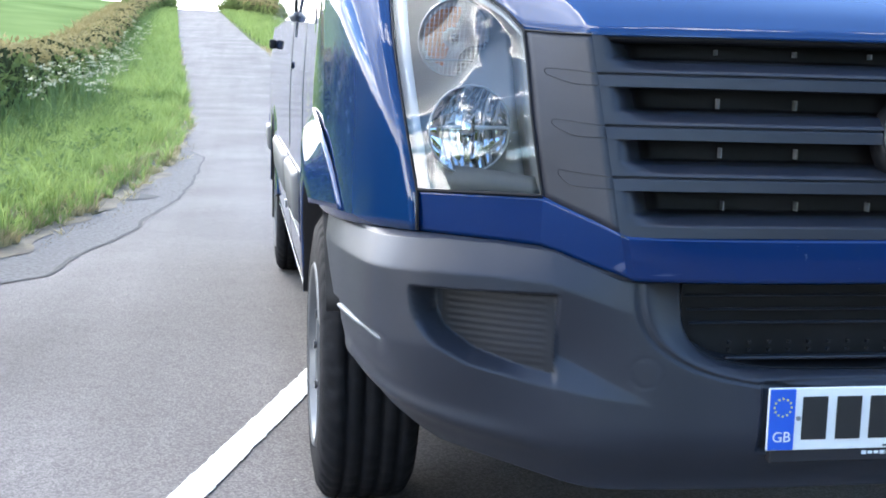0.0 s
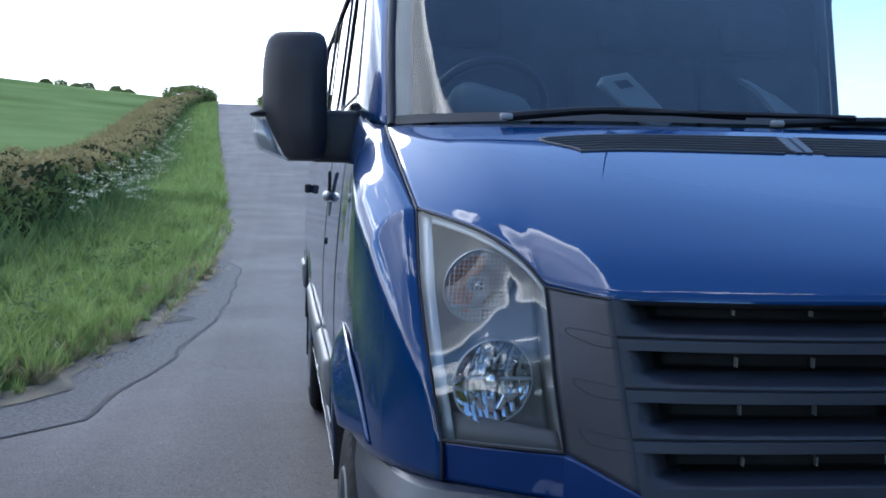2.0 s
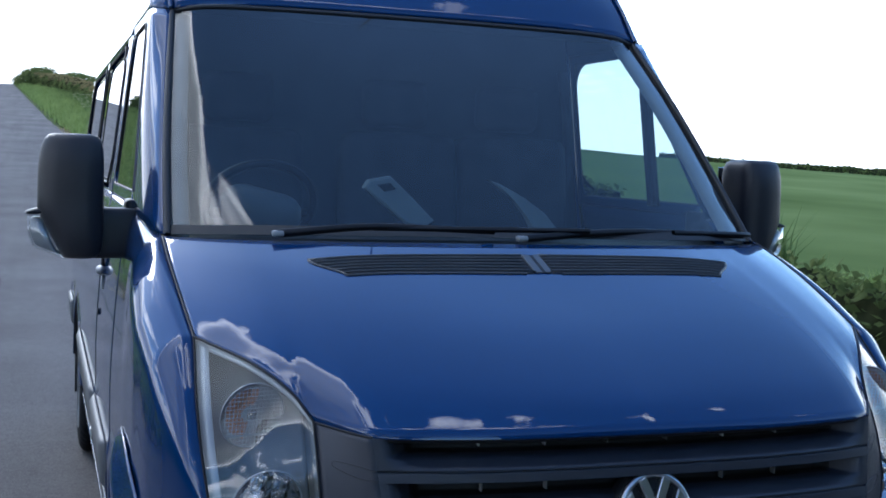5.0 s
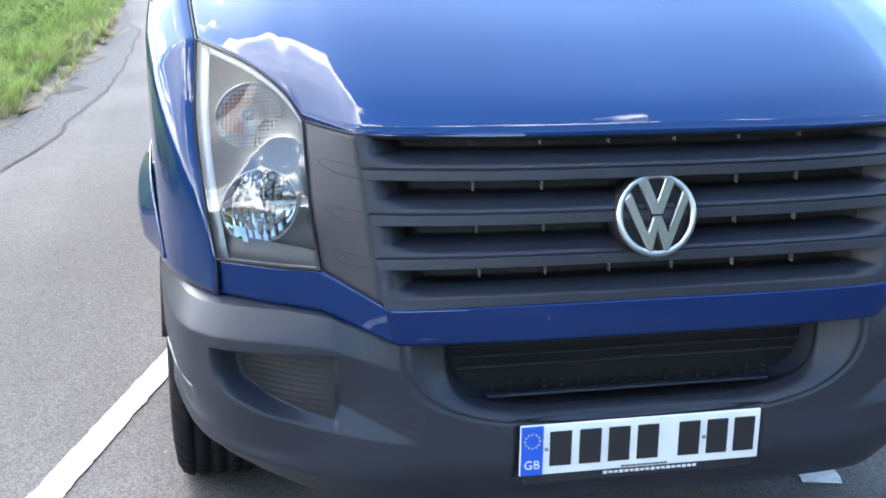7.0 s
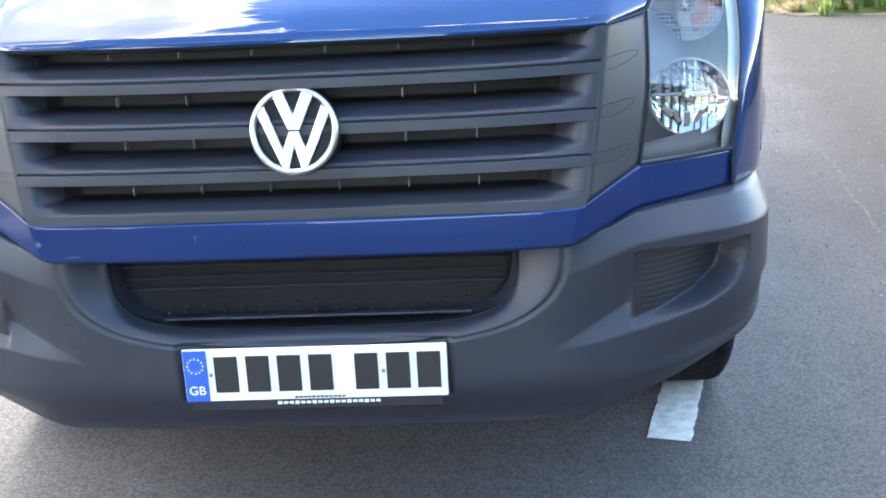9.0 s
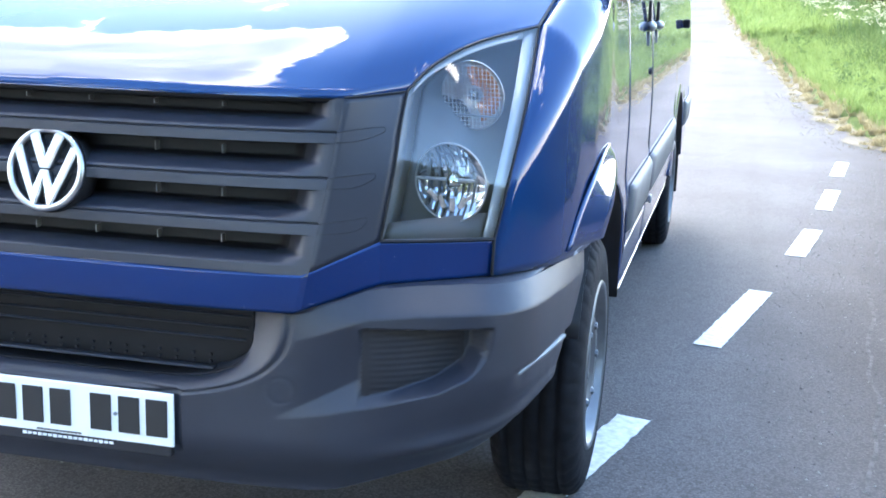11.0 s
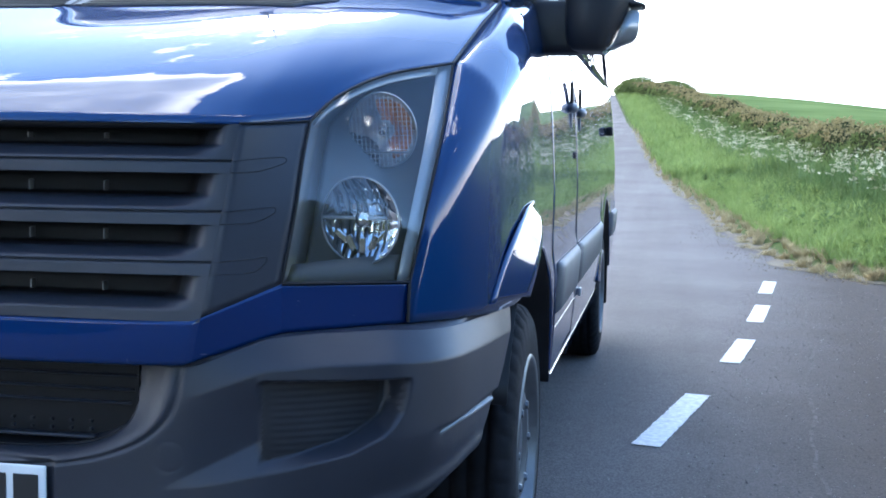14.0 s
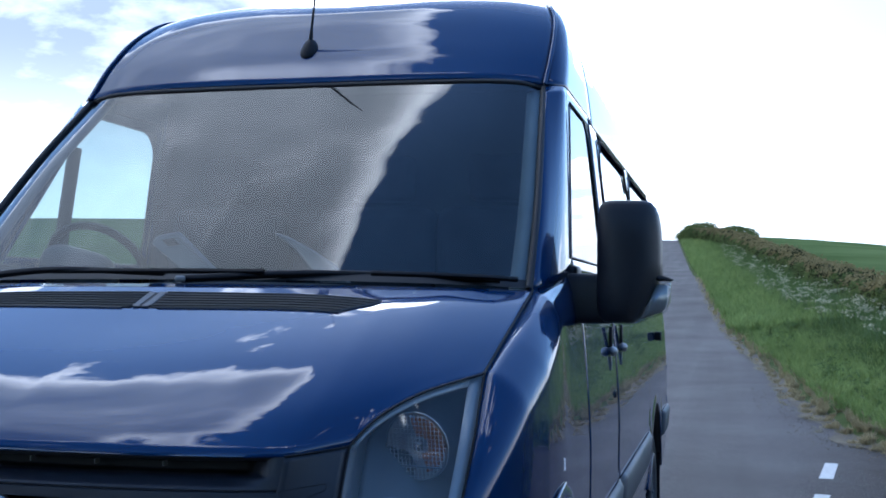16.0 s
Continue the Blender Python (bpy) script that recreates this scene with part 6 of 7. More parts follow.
lens = coons(cr([HL_BI, (0.74, 0.112, 0.838), HL_BO], 16), cr(lamp_inner_top, 16), cr(lamp_inner, 20), cr(lamp_outer, 20))
lens[..., 1] -= 0.012 * (np.sin(np.pi * np.linspace(0, 1, 17))[None] * np.sin(np.pi * np.linspace(0, 1, 21))[:, None])
for side in (1, -1):
    mk = (lambda g: g) if side > 0 else mirrored
    lamp = sheet("headlamp", mk(lens + np.array((-0.006, 0.135, 0.0)) * 1.0), LAMP_GREY, van, "clear headlamp with round reflectors", thick=0.002)
    rim = [np.vstack([lens[0], lens[1:, -1], lens[-1, ::-1][1:], lens[::-1, 0][1:]])]
    wall = np.stack([rim[0], rim[0] + np.array((-0.006, 0.135, 0.0))])
    sheet("headlamp_wall", mk(wall), LAMP_GREY, lamp, thick=0.001)
    sheet("headlamp_lens", mk(lens), CLEAR, lamp, thick=0, label="clear plastic lens")
    inset = lens + np.array((0, 0.016, 0))
    sheet("lamp_bezel", mk(inset[:, 14:]), BEZEL, lamp, thick=0.002, label="silver-grey bezel inside the lens")
    sheet("lamp_bezel", mk(inset[19:, :15]), BEZEL, lamp, thick=0.002)
    sheet("lamp_bezel", mk(inset[:3, :15] + np.linspace(0.004, 0.020, 3)[:, None, None] * np.array((0, 1, 0))), CABIN_MID, lamp, thick=0.002)
    for (cx, cy, cz), r, dp, nm in (((0.752, 0.172, 0.944), 0.078, 0.038, "main_reflector"), ((0.764, 0.288, 1.107), 0.070, 0.035, "indicator")):
        tilt = Matrix.Rotation(radians(-14), 3, 'Z') @ Matrix.Rotation(radians(10 if r < 0.075 else 4), 3, 'X')
        g = lamp_bowl(r, dp) @ np.array(tilt).T + np.array((cx, cy, cz))
        for i in range(2, g.shape[0] - 1):
            for j in range(0, g.shape[1] - 1):
                g[i, j, 1] += 0.0009 * math.sin(g[i, j, 0] * 420) + 0.0005 * math.sin(i * 2.1 + j * 0.7)
            g[i, -1] = g[i, 0]
        if r > 0.075:
            bowl = fluted(nm, r, dp, tilt, (cx, cy, cz), side, lamp)
        else:
            bowl = sheet(nm, mk(g), SILVERED, lamp, thick=0.001, flip=False)
        bm = bmesh.new()
        bmesh.ops.create_uvsphere(bm, u_segments=16, v_segments=10, radius=0.015 if r > 0.075 else 0.014)
        bmesh.ops.translate(bm, vec=Vector((cx * side, cy + 0.018, cz)), verts=bm.verts)
        part("bulb", bm, CHROME, bowl, smooth=True)
        ringg = tube_grid([tuple(np.array(tilt) @ np.array((r * math.cos(q), 0, r * math.sin(q))) + (cx, cy, cz)) for q in np.linspace(0, 2 * np.pi, 49)], 0.0018, 6)
        sheet("reflector_rim", mk(ringg), BEZEL, bowl, thick=0)
        if r < 0.075:
            disc = revolve([(0.0, 0.0), (-0.004, r * 0.5), (0.002, r * 0.97)], 32, "y") @ np.array(tilt).T + np.array((cx, cy - 0.002, cz))
            sheet("indicator_lens", mk(disc), RIBBED, bowl, thick=0, label="ribbed clear indicator lens")
            q = np.linspace(-1.35, 1.9, 18)
            fan = np.stack([np.stack([k * r * 0.90 * np.cos(q), 0.010 + 0 * q, k * r * 0.90 * np.sin(q)], 1) for k in (0.30, 0.62, 1.0)]) @ np.array(tilt).T + np.array((cx, cy, cz))
            sheet("amber_insert", mk(fan), AMBER_GLASS, bowl, thick=0, label="pale amber tint in the indicator")
            bm = bmesh.new()
            for k in range(-7, 8):
                o_ = k * r / 8
                L = 2 * math.sqrt((0.95 * r) ** 2 - o_ ** 2)
                for up_ in (0, 1):
                    c_ = np.array(tilt) @ np.array((0 if up_ else o_, -0.004, o_ if up_ else 0)) + np.array((cx, cy, cz))
                    box_bm(L if up_ else 0.0007, 0.002, 0.0007 if up_ else L, (side * c_[0], c_[1], c_[2]), 0, bm=bm, rot=Matrix.Rotation(radians(-14 * side), 3, 'Z') @ Matrix.Rotation(radians(10), 3, 'X'))
            part("lens_ribs", bm, CLEAR_RIB, bowl, "fine moulded grid in the lens")
            zz_ = np.array([(-0.80 * r, -0.002, -0.58 * r), (0.80 * r, -0.002, -0.58 * r)]) @ np.array(tilt).T + np.array((cx, cy - 0.003, cz))
            sheet("lens_bar", mk(tube_grid(even(zz_, 6), 0.0022, 6)), BEZEL, bowl, thick=0)
        else:
            part("reflector_bar", box_bm(0.145, 0.010, 0.006, (side * cx, cy + 0.016, cz + 0.004), 0.002), BEZEL, bowl)
            bm = bmesh.new()
            for k in range(5):
                q = radians(-50 + 25 * k)
                box_bm(0.013, 0.012, 0.03, (side * (cx + 0.05 * math.sin(q)), cy + 0.022, cz - 0.045 * math.cos(q)), 0.002, bm=bm, rot=Matrix.Rotation(side * q, 3, 'Y'))
            part("reflector_facets", bm, REFLECTOR, bowl)

# number plate; the writing is only bars
plate = part("number_plate", box_bm(0.52, 0.006, 0.111, (0, -0.0390, 0.468), 0.003), WHITE_PLATE, van, "white number plate with blue band, writing as bars")
part("country_band", box_bm(0.046, 0.004, 0.107, (-0.235, -0.0430, 0.468), 0.001), BLUE_PLATE, plate)
for k, (xk, wk) in enumerate(((-0.175, 0.046), (-0.112, 0.046), (-0.050, 0.046), (0.012, 0.046), (0.102, 0.046), (0.164, 0.046), (0.224, 0.046))):
    part("plate_bar", box_bm(wk, 0.003, 0.076, (xk, -0.0435, 0.470), 0.001), INK, plate)
bm = bmesh.new()
for k in range(18):
    box_bm(0.0085, 0.002, 0.005 if k % 3 else 0.0065, (-0.075 + 0.0115 * k, -0.0375, 0.4045), 0, bm=bm)
part("small_print", bm, WHITE_PLATE, plate)
part("plate_backing", box_bm(0.50, 0.02, 0.04, (0, -0.0270, 0.408), 0.004), PLASTIC_DARK, plate)
bm = bmesh.new()
for k in range(12):
    box_bm(0.0065, 0.002, 0.0032, (-0.040 + 0.0085 * k, -0.0425, 0.4185), 0, bm=bm)
part("small_print", bm, INK, plate)
for xk in (-0.205, 0.135):
    bm = bmesh.new(); bmesh.ops.create_cone(bm, cap_ends=True, segments=12, radius1=0.004, radius2=0.004, depth=0.003)
    bmesh.ops.transform(bm, matrix=Matrix.Translation((xk, -0.0440, 0.47)) @ Matrix.Rotation(radians(90), 4, 'X'), verts=bm.verts)
    part("plate_screw", bm, CABIN_GREY, plate)
fc = bpy.data.curves.new("gb", 'FONT')
fc.body, fc.size, fc.align_x, fc.align_y, fc.extrude = "GB", 0.026, 'CENTER', 'CENTER', 0.0006
gb = new("country_letters", fc)
gb.matrix_world = pose(-0.235, -0.0455, 0.437, 90, 0, 0)
dg = bpy.context.evaluated_depsgraph_get()
gm = bpy.data.meshes.new_from_object(gb.evaluated_get(dg))
gm.materials.clear(); gm.materials.append(WHITE_PLATE)
bpy.data.objects.remove(gb)
gb = under(new("country_letters", gm), plate)
gb.matrix_basis = pose(-0.235, -0.0455, 0.437, 90, 0, 0)
YELLOW = material("star_yellow", (0.7, 0.6, 0.12), rough=0.5)
bm = bmesh.new()
for k in range(12):
    q = 2 * math.pi * k / 12
    box_bm(0.0032, 0.001, 0.0032, (-0.235 + 0.0155 * math.cos(q), -0.0455, 0.490 + 0.0155 * math.sin(q)), 0, bm=bm)
part("country_stars", bm, YELLOW, plate)

# bonnet vents, wipers
def bonnet_z(x, y):
    """Height of the bonnet's middle panel."""
    rows_ = [(np.interp(abs(x), r_[:, 0], r_[:, 1]), np.interp(abs(x), r_[:, 0], r_[:, 2])) for r_ in bc]
    return float(np.interp(y, [r_[0] for r_ in rows_], [r_[1] for r_ in rows_]))


VENT_GREY = material("vent_grey_plastic", (0.050, 0.052, 0.057), rough=0.38, vary=0.1)
slope = math.atan2(bonnet_z(0, 0.65) - bonnet_z(0, 0.55), 0.10)
VY0, VY1 = 0.552, 0.652


def vent_end(y):
    return 0.502 + 0.072 * ease((y - VY0) / (VY1 - VY0)) ** 0.8


for side in (1, -1):
    yy = np.linspace(VY0, VY1, 9)
    bed = np.stack([np.stack([np.array((side * x, y, bonnet_z(x, y) + 0.0010)) for x in np.linspace(0.022, vent_end(y), 24)]) for y in yy])
    vent = sheet("bonnet_vent", bed, BLACK, van, "black louvred air vent", thick=0.004)
    ring = [(0.022, y) for y in yy] + [(x, VY1) for x in np.linspace(0.022, vent_end(VY1), 20)] + [(vent_end(y), y) for y in yy[::-1]] + [(x, VY0) for x in np.linspace(vent_end(VY0), 0.022, 20)]
    sheet("vent_frame", tube_grid(np.array([(side * x, y, bonnet_z(x, y) + 0.0015) for x, y in ring])[1:-1], 0.0030, 6), VENT_GREY, vent, thick=0)
    for k in range(5):
        y = VY0 + 0.0165 * (k + 1)
        path_ = np.array([(side * x, y, bonnet_z(x, y) + 0.0022) for x in np.linspace(0.026, vent_end(y) - 0.004, 24)])
        sheet("vent_louvre", tube_grid(path_, 0.0024, 6), VENT_GREY, vent, thick=0)
    part("vent_divider", box_bm(0.016, 0.100, 0.004, (side * 0.0125, 0.602, bonnet_z(0, 0.602) + 0.0022), 0.001, rot=Matrix.Rotation(slope, 3, 'X')), VENT_GREY, van)
part("divider_gap", box_bm(0.012, 0.098, 0.003, (0, 0.602, bonnet_z(0, 0.602) + 0.0010), 0.001, rot=Matrix.Rotation(slope, 3, 'X')), BLACK, van)
cow = np.stack([np.concatenate([mirrored(cr(c, 30))[::-1], cr(c, 30)[1:]]) for c in ([(0, 0.717, 1.428), (0.40, 0.737, 1.427), (0.70, 0.812, 1.424), (0.88, 0.96, 1.420)], [(0, 0.795, 1.439), (0.45, 0.822, 1.437), (0.75, 0.915, 1.430), (0.866, 0.99, 1.424)])])
sheet("cowl", cow, BLACK, van, thick=0.004)


def on_screen(u, v, lift=0.012):
    """A place on the windscreen: u from the middle to the edge, v up."""
    n, m = screen.shape[1] - 1, screen.shape[0] - 1
    p = screen[int(round(np.clip(v, 0, 1) * m)), int(round(min(1, abs(u)) * n))].copy()
    p[0] *= 1 if u >= 0 else -1
    return p + np.array((0, -0.6, 0.8)) * lift


for piv, tip in (((-0.622, 0.790, 1.452), (-0.05, 0.02)), ((0.015, 0.740, 1.450), (0.80, 0.03))):
    tip3 = on_screen(tip[0] / 0.87, 0.02, 0.022)
    pth = cr([piv, (np.array(piv) * 0.55 + tip3 * 0.45) + (0, 0.0, 0.016), tip3], 16)
    wiper = sheet("wiper", tube_grid(pth, np.linspace(0.011, 0.007, 17), 8), BLACK, van, "black windscreen wiper", thick=0)
    part("wiper_pivot", box_bm(0.030, 0.026, 0.016, piv, 0.006), CABIN_GREY, wiper, smooth=True)
    bl = [on_screen(t, 0.0, 0.030) for t in np.linspace(tip[0] / 0.87 - 0.36, min(0.98, tip[0] / 0.87 + 0.30), 14)]
    sheet("wiper_blade", tube_grid(bl, 0.008, 6), BLACK, wiper, thick=0)

# mirrors
MIRROR = material("mirror_housing_plastic", (0.020, 0.020, 0.024), rough=0.45, spec=0.32, vary=0.15, bump=0.08, bump_scale=900)
for side in (1, -1):
    mir = bmesh.new()
    bmesh.ops.create_cube(mir, size=1)
    bmesh.ops.subdivide_edges(mir, edges=mir.edges, cuts=9, use_grid_fill=True)
    for v in mir.verts:
        c = np.array(v.co) * 2
        # rounded block with its lower outer corner cut away for the indicator
        r = (np.abs(c) ** 7).sum() ** (1 / 7)
        c = c / max(r, 1e-6) * np.abs(c).max()
        x = 1.103 + 0.087 * c[0]
        if c[0] > 0:
            x -= 0.062 * c[0] * float(np.clip((-0.22 - c[2]) / 0.75, 0, 1)) + 0.012 * c[0] * float(np.clip((c[2] - 0.2) / 0.8, 0, 1)) ** 2
        z = 1.515 + 0.172 * c[2]
        # a shallow raised field on the front face
        yv = 1.335 + 0.105 * c[1] * (1 - 0.22 * abs(c[0]) ** 2) + 0.02 * c[0]
        if c[1] < -0.9 and max(abs(c[0]), abs(c[2])) < 0.72:
            yv -= 0.006
        v.co = (side * x, yv, z)
    mirror = part("door_mirror", mir, MIRROR, van, "large black plastic door mirror", True)
    part("mirror_arm", box_bm(0.150, 0.115, 0.142, (side * 0.990, 1.352, 1.412), 0.022, seg=3), MIRROR, mirror, smooth=True)
    part("mirror_foot", box_bm(0.035, 0.110, 0.165, (side * 0.935, 1.395, 1.425), 0.014, seg=3), MIRROR, mirror, smooth=True)

    def wedge(poly, ya, yb, grow=1.0):
        bm = bmesh.new()
        cx, cz = sum(p[0] for p in poly) / len(poly), sum(p[1] for p in poly) / len(poly)
        fr = [bm.verts.new((side * (cx + (x - cx) * grow), ya + 0.25 * (x - 1.14), cz + (z - cz) * grow)) for x, z in poly]
        bk_ = [bm.verts.new((v.co.x, yb, v.co.z)) for v in fr]
        bm.faces.new(fr); bm.faces.new(bk_[::-1])
        for i in range(len(fr)):
            bm.faces.new((fr[i], bk_[i], bk_[(i + 1) % len(fr)], fr[(i + 1) % len(fr)]))
        bmesh.ops.recalc_face_normals(bm, faces=bm.faces)
        bmesh.ops.bevel(bm, geom=list(bm.edges), offset=0.004, segments=2, affect='EDGES')
        return bm

    LENS = [(1.180, 1.466), (1.215, 1.466), (1.213, 1.405), (1.200, 1.372), (1.112, 1.340), (1.132, 1.352)]
    part("mirror_indicator", wedge(LENS, 1.275, 1.40), CLEAR, mirror, "clear indicator lens", True)
    part("indicator_core", wedge(LENS, 1.285, 1.39, 0.80), BEZEL, mirror, smooth=True)
    part("mirror_hood", wedge([(1.165, 1.485), (1.190, 1.478), (1.222, 1.468), (1.222, 1.463), (1.165, 1.463)], 1.272, 1.40), MIRROR, mirror, smooth=True)
    part("mirror_glass", box_bm(0.125, 0.004, 0.25, (side * 1.095, 1.432, 1.535), 0.0015), CHROME, mirror)

# aerial on the roof front
bm = bmesh.new(); bmesh.ops.create_uvsphere(bm, u_segments=18, v_segments=12, radius=1)
for v in bm.verts:
    k = 1 - 0.25 * max(v.co.z, 0)
    v.co = Vector((-0.036 + v.co.x * 0.030 * k, 1.782 + v.co.y * 0.040 * k, 2.262 + v.co.z * 0.036 + v.co.y * 0.026))
aerial = part("aerial", bm, BLACK, van, "black roof aerial", True)
sheet("aerial_rod", tube_grid(cr([(-0.036, 1.790, 2.285), (-0.034, 1.81, 2.40), (-0.028, 1.90, 2.80)], 8), np.r_[0.009, np.linspace(0.005, 0.002, 8)], 6), BLACK, aerial, thick=0)


# wheels
def wheel(at, side, rear=False):
    R, W = 0.352, 0.225
    prof = [(-W / 2, 0.225), (-W / 2 - 0.004, 0.27), (-W / 2 + 0.004, 0.32), (-W / 2 + 0.018, 0.342), (-W / 2 + 0.03, R - 0.003)]
    for k in range(4):
        c = -0.06 + 0.04 * k
        prof += [(c - 0.006, R), (c - 0.0035, R - 0.007), (c + 0.0035, R - 0.007), (c + 0.006, R)]
    prof += [(W / 2 - 0.03, R - 0.003), (W / 2 - 0.018, 0.342), (W / 2 - 0.004, 0.32), (W / 2 + 0.004, 0.27), (W / 2, 0.225)]
    rim = [(0.112, 0.228), (0.118, 0.222), (0.112, 0.213), (0.090, 0.204), (0.080, 0.190), (0.078, 0.172), (0.092, 0.145), (0.102, 0.118), (0.100, 0.095), (0.088, 0.085), (0.092, 0.070), (0.094, 0.0)]
    n = 240
    G = revolve(prof, n, "x")
    # shoulder lugs
    for i in range(len(prof)):
        if 0.335 < prof[i][1] < 0.345:
            k = np.arange(n + 1)
            cut = np.where(k % 6 < 2, 0.010, 0.0)
            sc = 1 - cut / prof[i][1]
            G[i, :, 1] *= sc; G[i, :, 2] *= sc
    # sipes across the tread
    for i in range(len(prof)):
        if prof[i][1] > R - 0.004:
            k = np.arange(n + 1)
            sc = 1 - np.where((k + 2 * (i // 4)) % 5 == 0, 0.003, 0.0) / R
            G[i, :, 1] *= sc; G[i, :, 2] *= sc
    base = np.array(at)
    flipx = np.array((side, 1, 1))
    w = sheet("wheel", revolve(rim, 60, "x") * flipx + base, STEEL, van, "silver steel wheel", thick=0)
    sheet("tyre", G * flipx + base, RUBBER, w, thick=0)
    sheet("wheel_barrel", revolve([(0.10, 0.212), (-0.10, 0.205), (-0.10, 0.05)], 40, "x") * flipx + base, BLACK, w, thick=0)
    for k in range(10):
        q = 2 * math.pi * k / 10
        bm = bmesh.new(); bmesh.ops.create_cone(bm, cap_ends=True, segments=14, radius1=0.020, radius2=0.020, depth=0.016)
        bmesh.ops.transform(bm, matrix=Matrix.Translation(Vector(base) + Vector((side * 0.079, 0.160 * math.cos(q), 0.160 * math.sin(q)))) @ Matrix.Rotation(radians(90), 4, 'Y'), verts=bm.verts)
        part("wheel_hole", bm, BLACK, w)
    for k in range(6):
        q = 2 * math.pi * k / 6
        bm = bmesh.new(); bmesh.ops.create_cone(bm, cap_ends=True, segments=6, radius1=0.012, radius2=0.009, depth=0.008)
        bmesh.ops.transform(bm, matrix=Matrix.Translation(Vector(base) + Vector((side * 0.104, 0.106 * math.cos(q), 0.106 * math.sin(q)))) @ Matrix.Rotation(radians(90), 4, 'Y'), verts=bm.verts)
        part("wheel_nut", bm, STEEL, w)


for cy in (AXLE_F, AXLE_R):
    for side in (1, -1):
        wheel((side * 0.858, cy, 0.352), side)

# cab interior
dash = coons(cr([(-0.84, 1.02, 1.38), (0, 0.86, 1.40), (0.84, 1.02, 1.38)], 20), cr([(-0.86, 1.42, 1.36), (0, 1.36, 1.40), (0.86, 1.42, 1.36)], 20), cr([(-0.84, 1.02, 1.38), (-0.86, 1.22, 1.42), (-0.86, 1.42, 1.36)], 10), cr([(0.84, 1.02, 1.38), (0.86, 1.22, 1.42), (0.86, 1.42, 1.36)], 10))
sheet("dashboard", dash, CABIN, van, "dark grey dashboard", thick=0.01)
sheet("dashboard_front", np.stack([dash[-1], dash[-1] * np.array((1, 1.02, 0)) + np.array((0, 0.04, 0.85))]), CABIN, van, thick=0.01)
sheet("cab_floor", np.stack([np.stack([np.linspace(-0.9, 0.9, 6), np.full(6, y), np.full(6, 0.75)], 1) for y in (0.95, 2.5)]), CABIN, van, thick=0.02)
sheet("bulkhead", np.stack([np.stack([np.linspace(-1, 1, 6) * (side_x(z) - 0.006), np.full(6, 2.34), np.full(6, z)], 1) for z in (0.75, 1.2, 1.5, 1.8, 2.05, 2.25, 2.38, 2.46, 2.52)]), CABIN, van, thick=0.02)
sheet("headlining", np.stack([np.stack([np.linspace(-0.76, 0.76, 8), np.full(8, y), np.full(8, z)], 1) for y, z in ((1.75, 2.10), (2.0, 2.20), (2.33, 2.32))]), CABIN, van, thick=0.01)
sw = np.array([(0.158 * math.cos(q), 0, 0.158 * math.sin(q)) for q in np.linspace(0, 2 * np.pi, 49)])
tiltm = np.array(Matrix.Rotation(radians(38), 3, 'X'))
steer = sheet("steering_wheel", tube_grid(sw @ tiltm.T + np.array((-0.570, 1.34, 1.498)), 0.013, 8), BLACK, van, "black steering wheel", thick=0)
part("steering_hub", box_bm(0.11, 0.05, 0.10, (-0.570, 1.36, 1.475), 0.03, rot=Matrix.Rotation(radians(38), 3, 'X')), CABIN_GREY, steer, smooth=True)
part("steering_spoke", box_bm(0.30, 0.02, 0.030, (-0.570, 1.355, 1.475), 0.01, rot=Matrix.Rotation(radians(38), 3, 'X')), BLACK, steer, smooth=True)
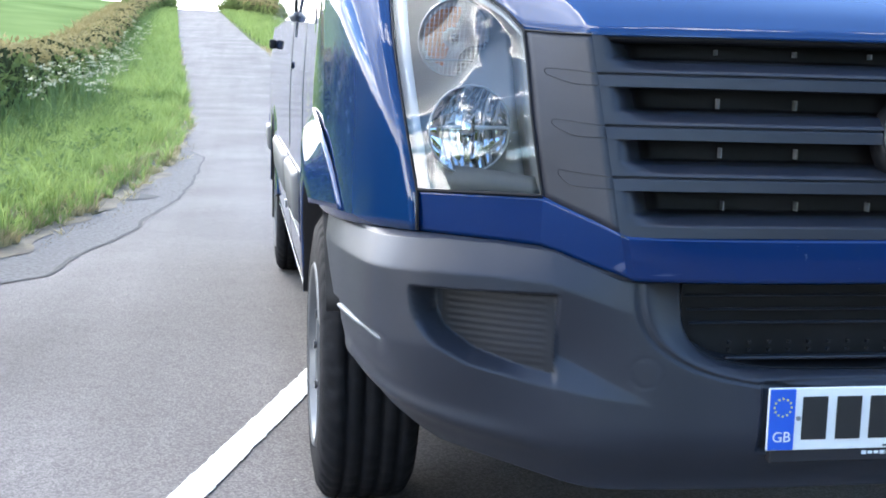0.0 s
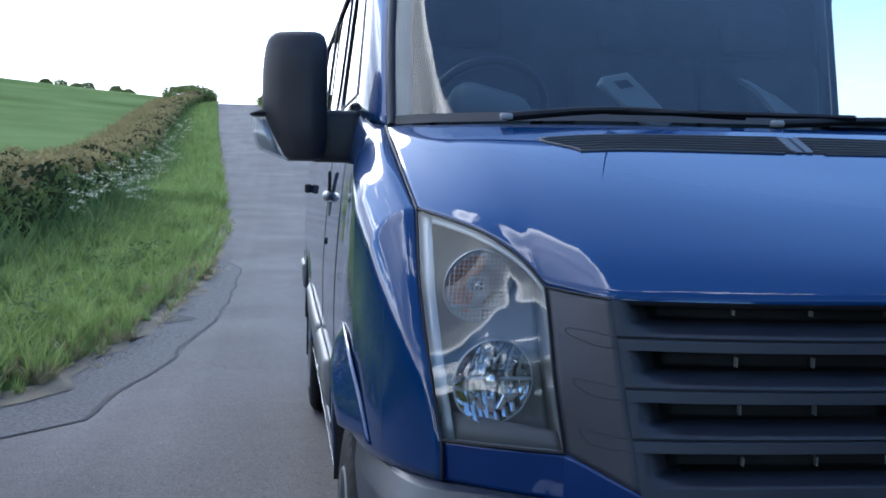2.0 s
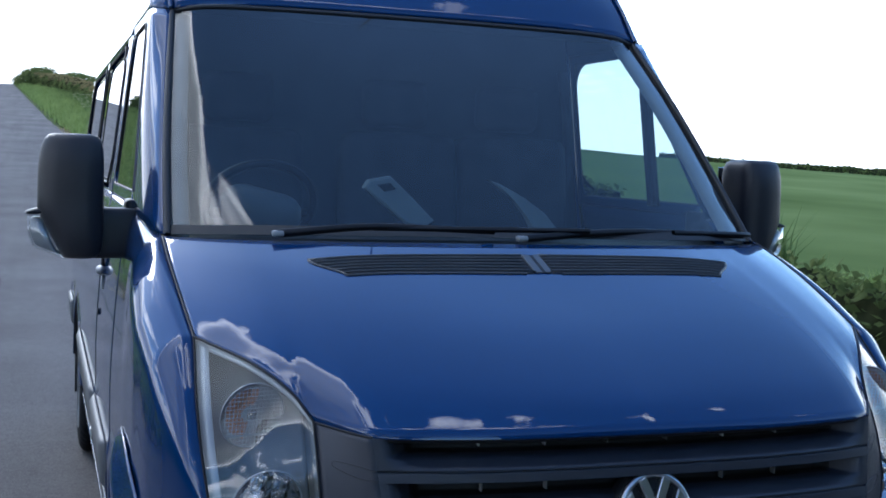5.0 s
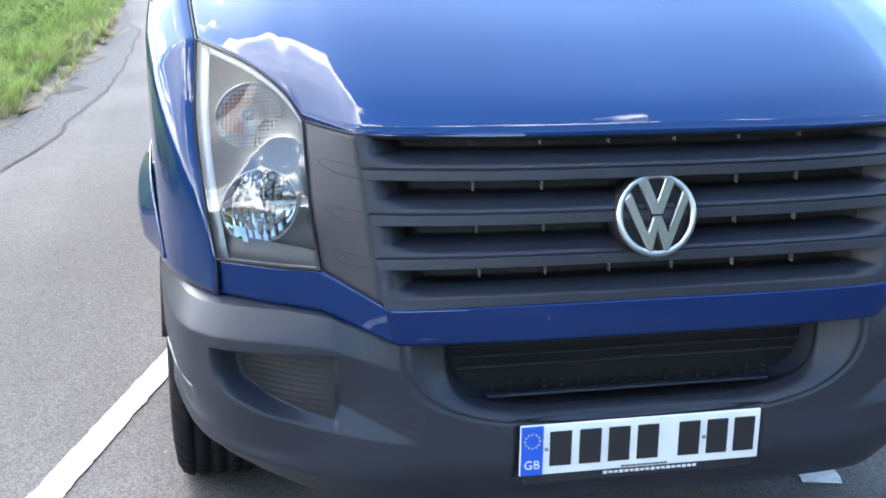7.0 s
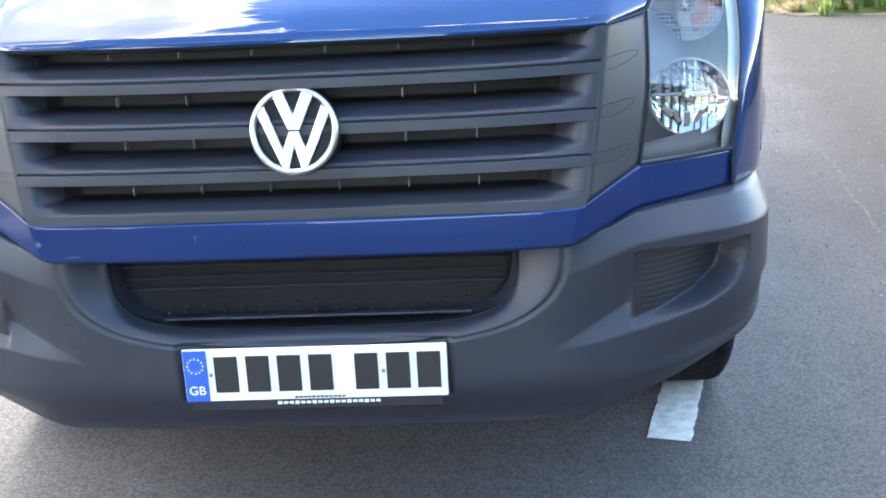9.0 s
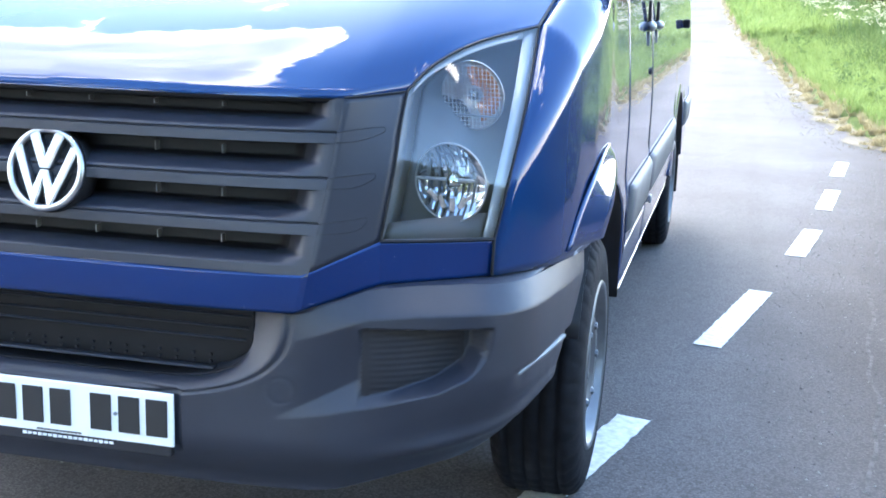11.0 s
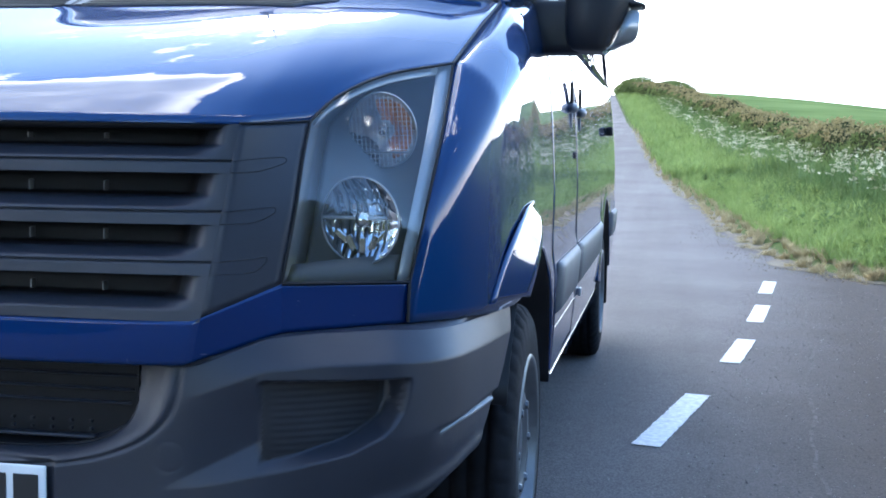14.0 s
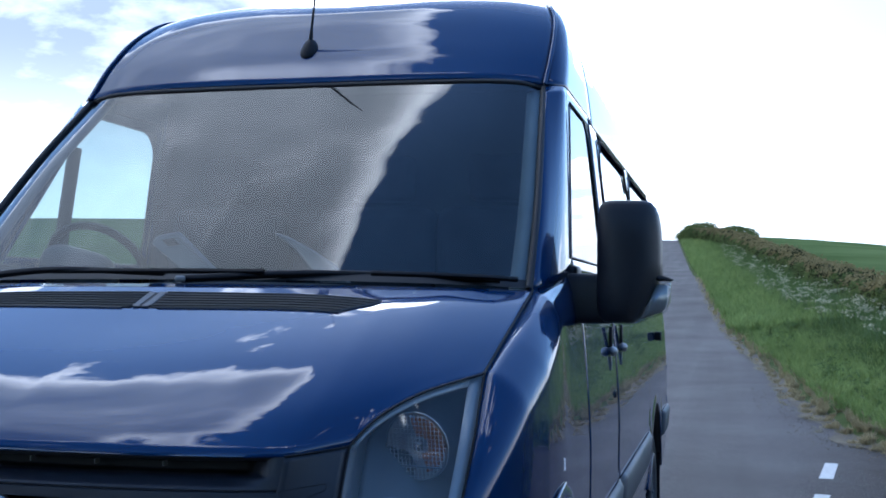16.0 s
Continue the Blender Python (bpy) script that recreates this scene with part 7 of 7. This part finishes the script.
for poly in ([(-0.298, 1.562), (-0.285, 1.585), (-0.222, 1.598), (-0.180, 1.560), (-0.085, 1.472), (-0.110, 1.455), (-0.160, 1.455)],
             [(0.088, 1.594), (0.120, 1.585), (0.200, 1.545), (0.270, 1.500), (0.315, 1.450), (0.235, 1.450), (0.215, 1.490), (0.165, 1.545)]):
    tr = part("console_trim", slab(poly, 1.17, 1.21, 0.004), CABIN_GREY, van, "pale grey console trim")
    if poly[0][0] < 0:
        part("trim_inset", slab([(-0.262, 1.572), (-0.225, 1.578), (-0.205, 1.560), (-0.240, 1.553)], 1.164, 1.18, 0.002), BLACK, tr)
part("instrument_shroud", box_bm(0.23, 0.14, 0.13, (-0.585, 1.24, 1.485), 0.055, rot=Matrix.Rotation(radians(14), 3, 'Y'), seg=3), CABIN_MID, van, "pale grey instrument hood", True)
trim_in = cr([(p[0] - 0.055, p[1] + 0.035, p[2] - 0.010) for p in ws_side], 24)
trim_out = cr([(p[0] - 0.004, p[1] + 0.012, p[2] - 0.006) for p in ws_side], 24)
both("pillar_trim", np.stack([trim_in, (trim_in + trim_out) / 2 + np.array((0, -0.008, 0.006)), trim_out]), CABIN_GREY, van, thick=0.006, label="pale grey inner pillar trim")
for side in (1, -1):
    g = tube_grid(cr([(0.80, 2.25, 2.02), (0.815, 2.20, 1.75), (0.76, 2.18, 1.45), (0.62, 2.14, 1.22)], 16), 0.024, 6)
    g[..., 0] = 0.75 + (g[..., 0] - 0.75) * 1.0
    sheet("seat_belt", g if side > 0 else mirrored(g), SEAT, van, thick=0, label="dark seat belt")
for x0 in (-0.50, 0.10, 0.56):
    seat = part("seat_back", box_bm(0.46, 0.14, 0.66, (x0, 2.16, 1.42), 0.05, rot=Matrix.Rotation(radians(-8), 3, 'X'), seg=3), SEAT, van, "dark fabric cab seat", True)
    part("headrest", box_bm(0.26, 0.09, 0.18, (x0, 2.24, 1.86), 0.04, seg=3), SEAT, seat, smooth=True)
    part("seat_cushion", box_bm(0.46, 0.48, 0.16, (x0, 2.02, 1.06), 0.05, seg=3), SEAT, seat, smooth=True)
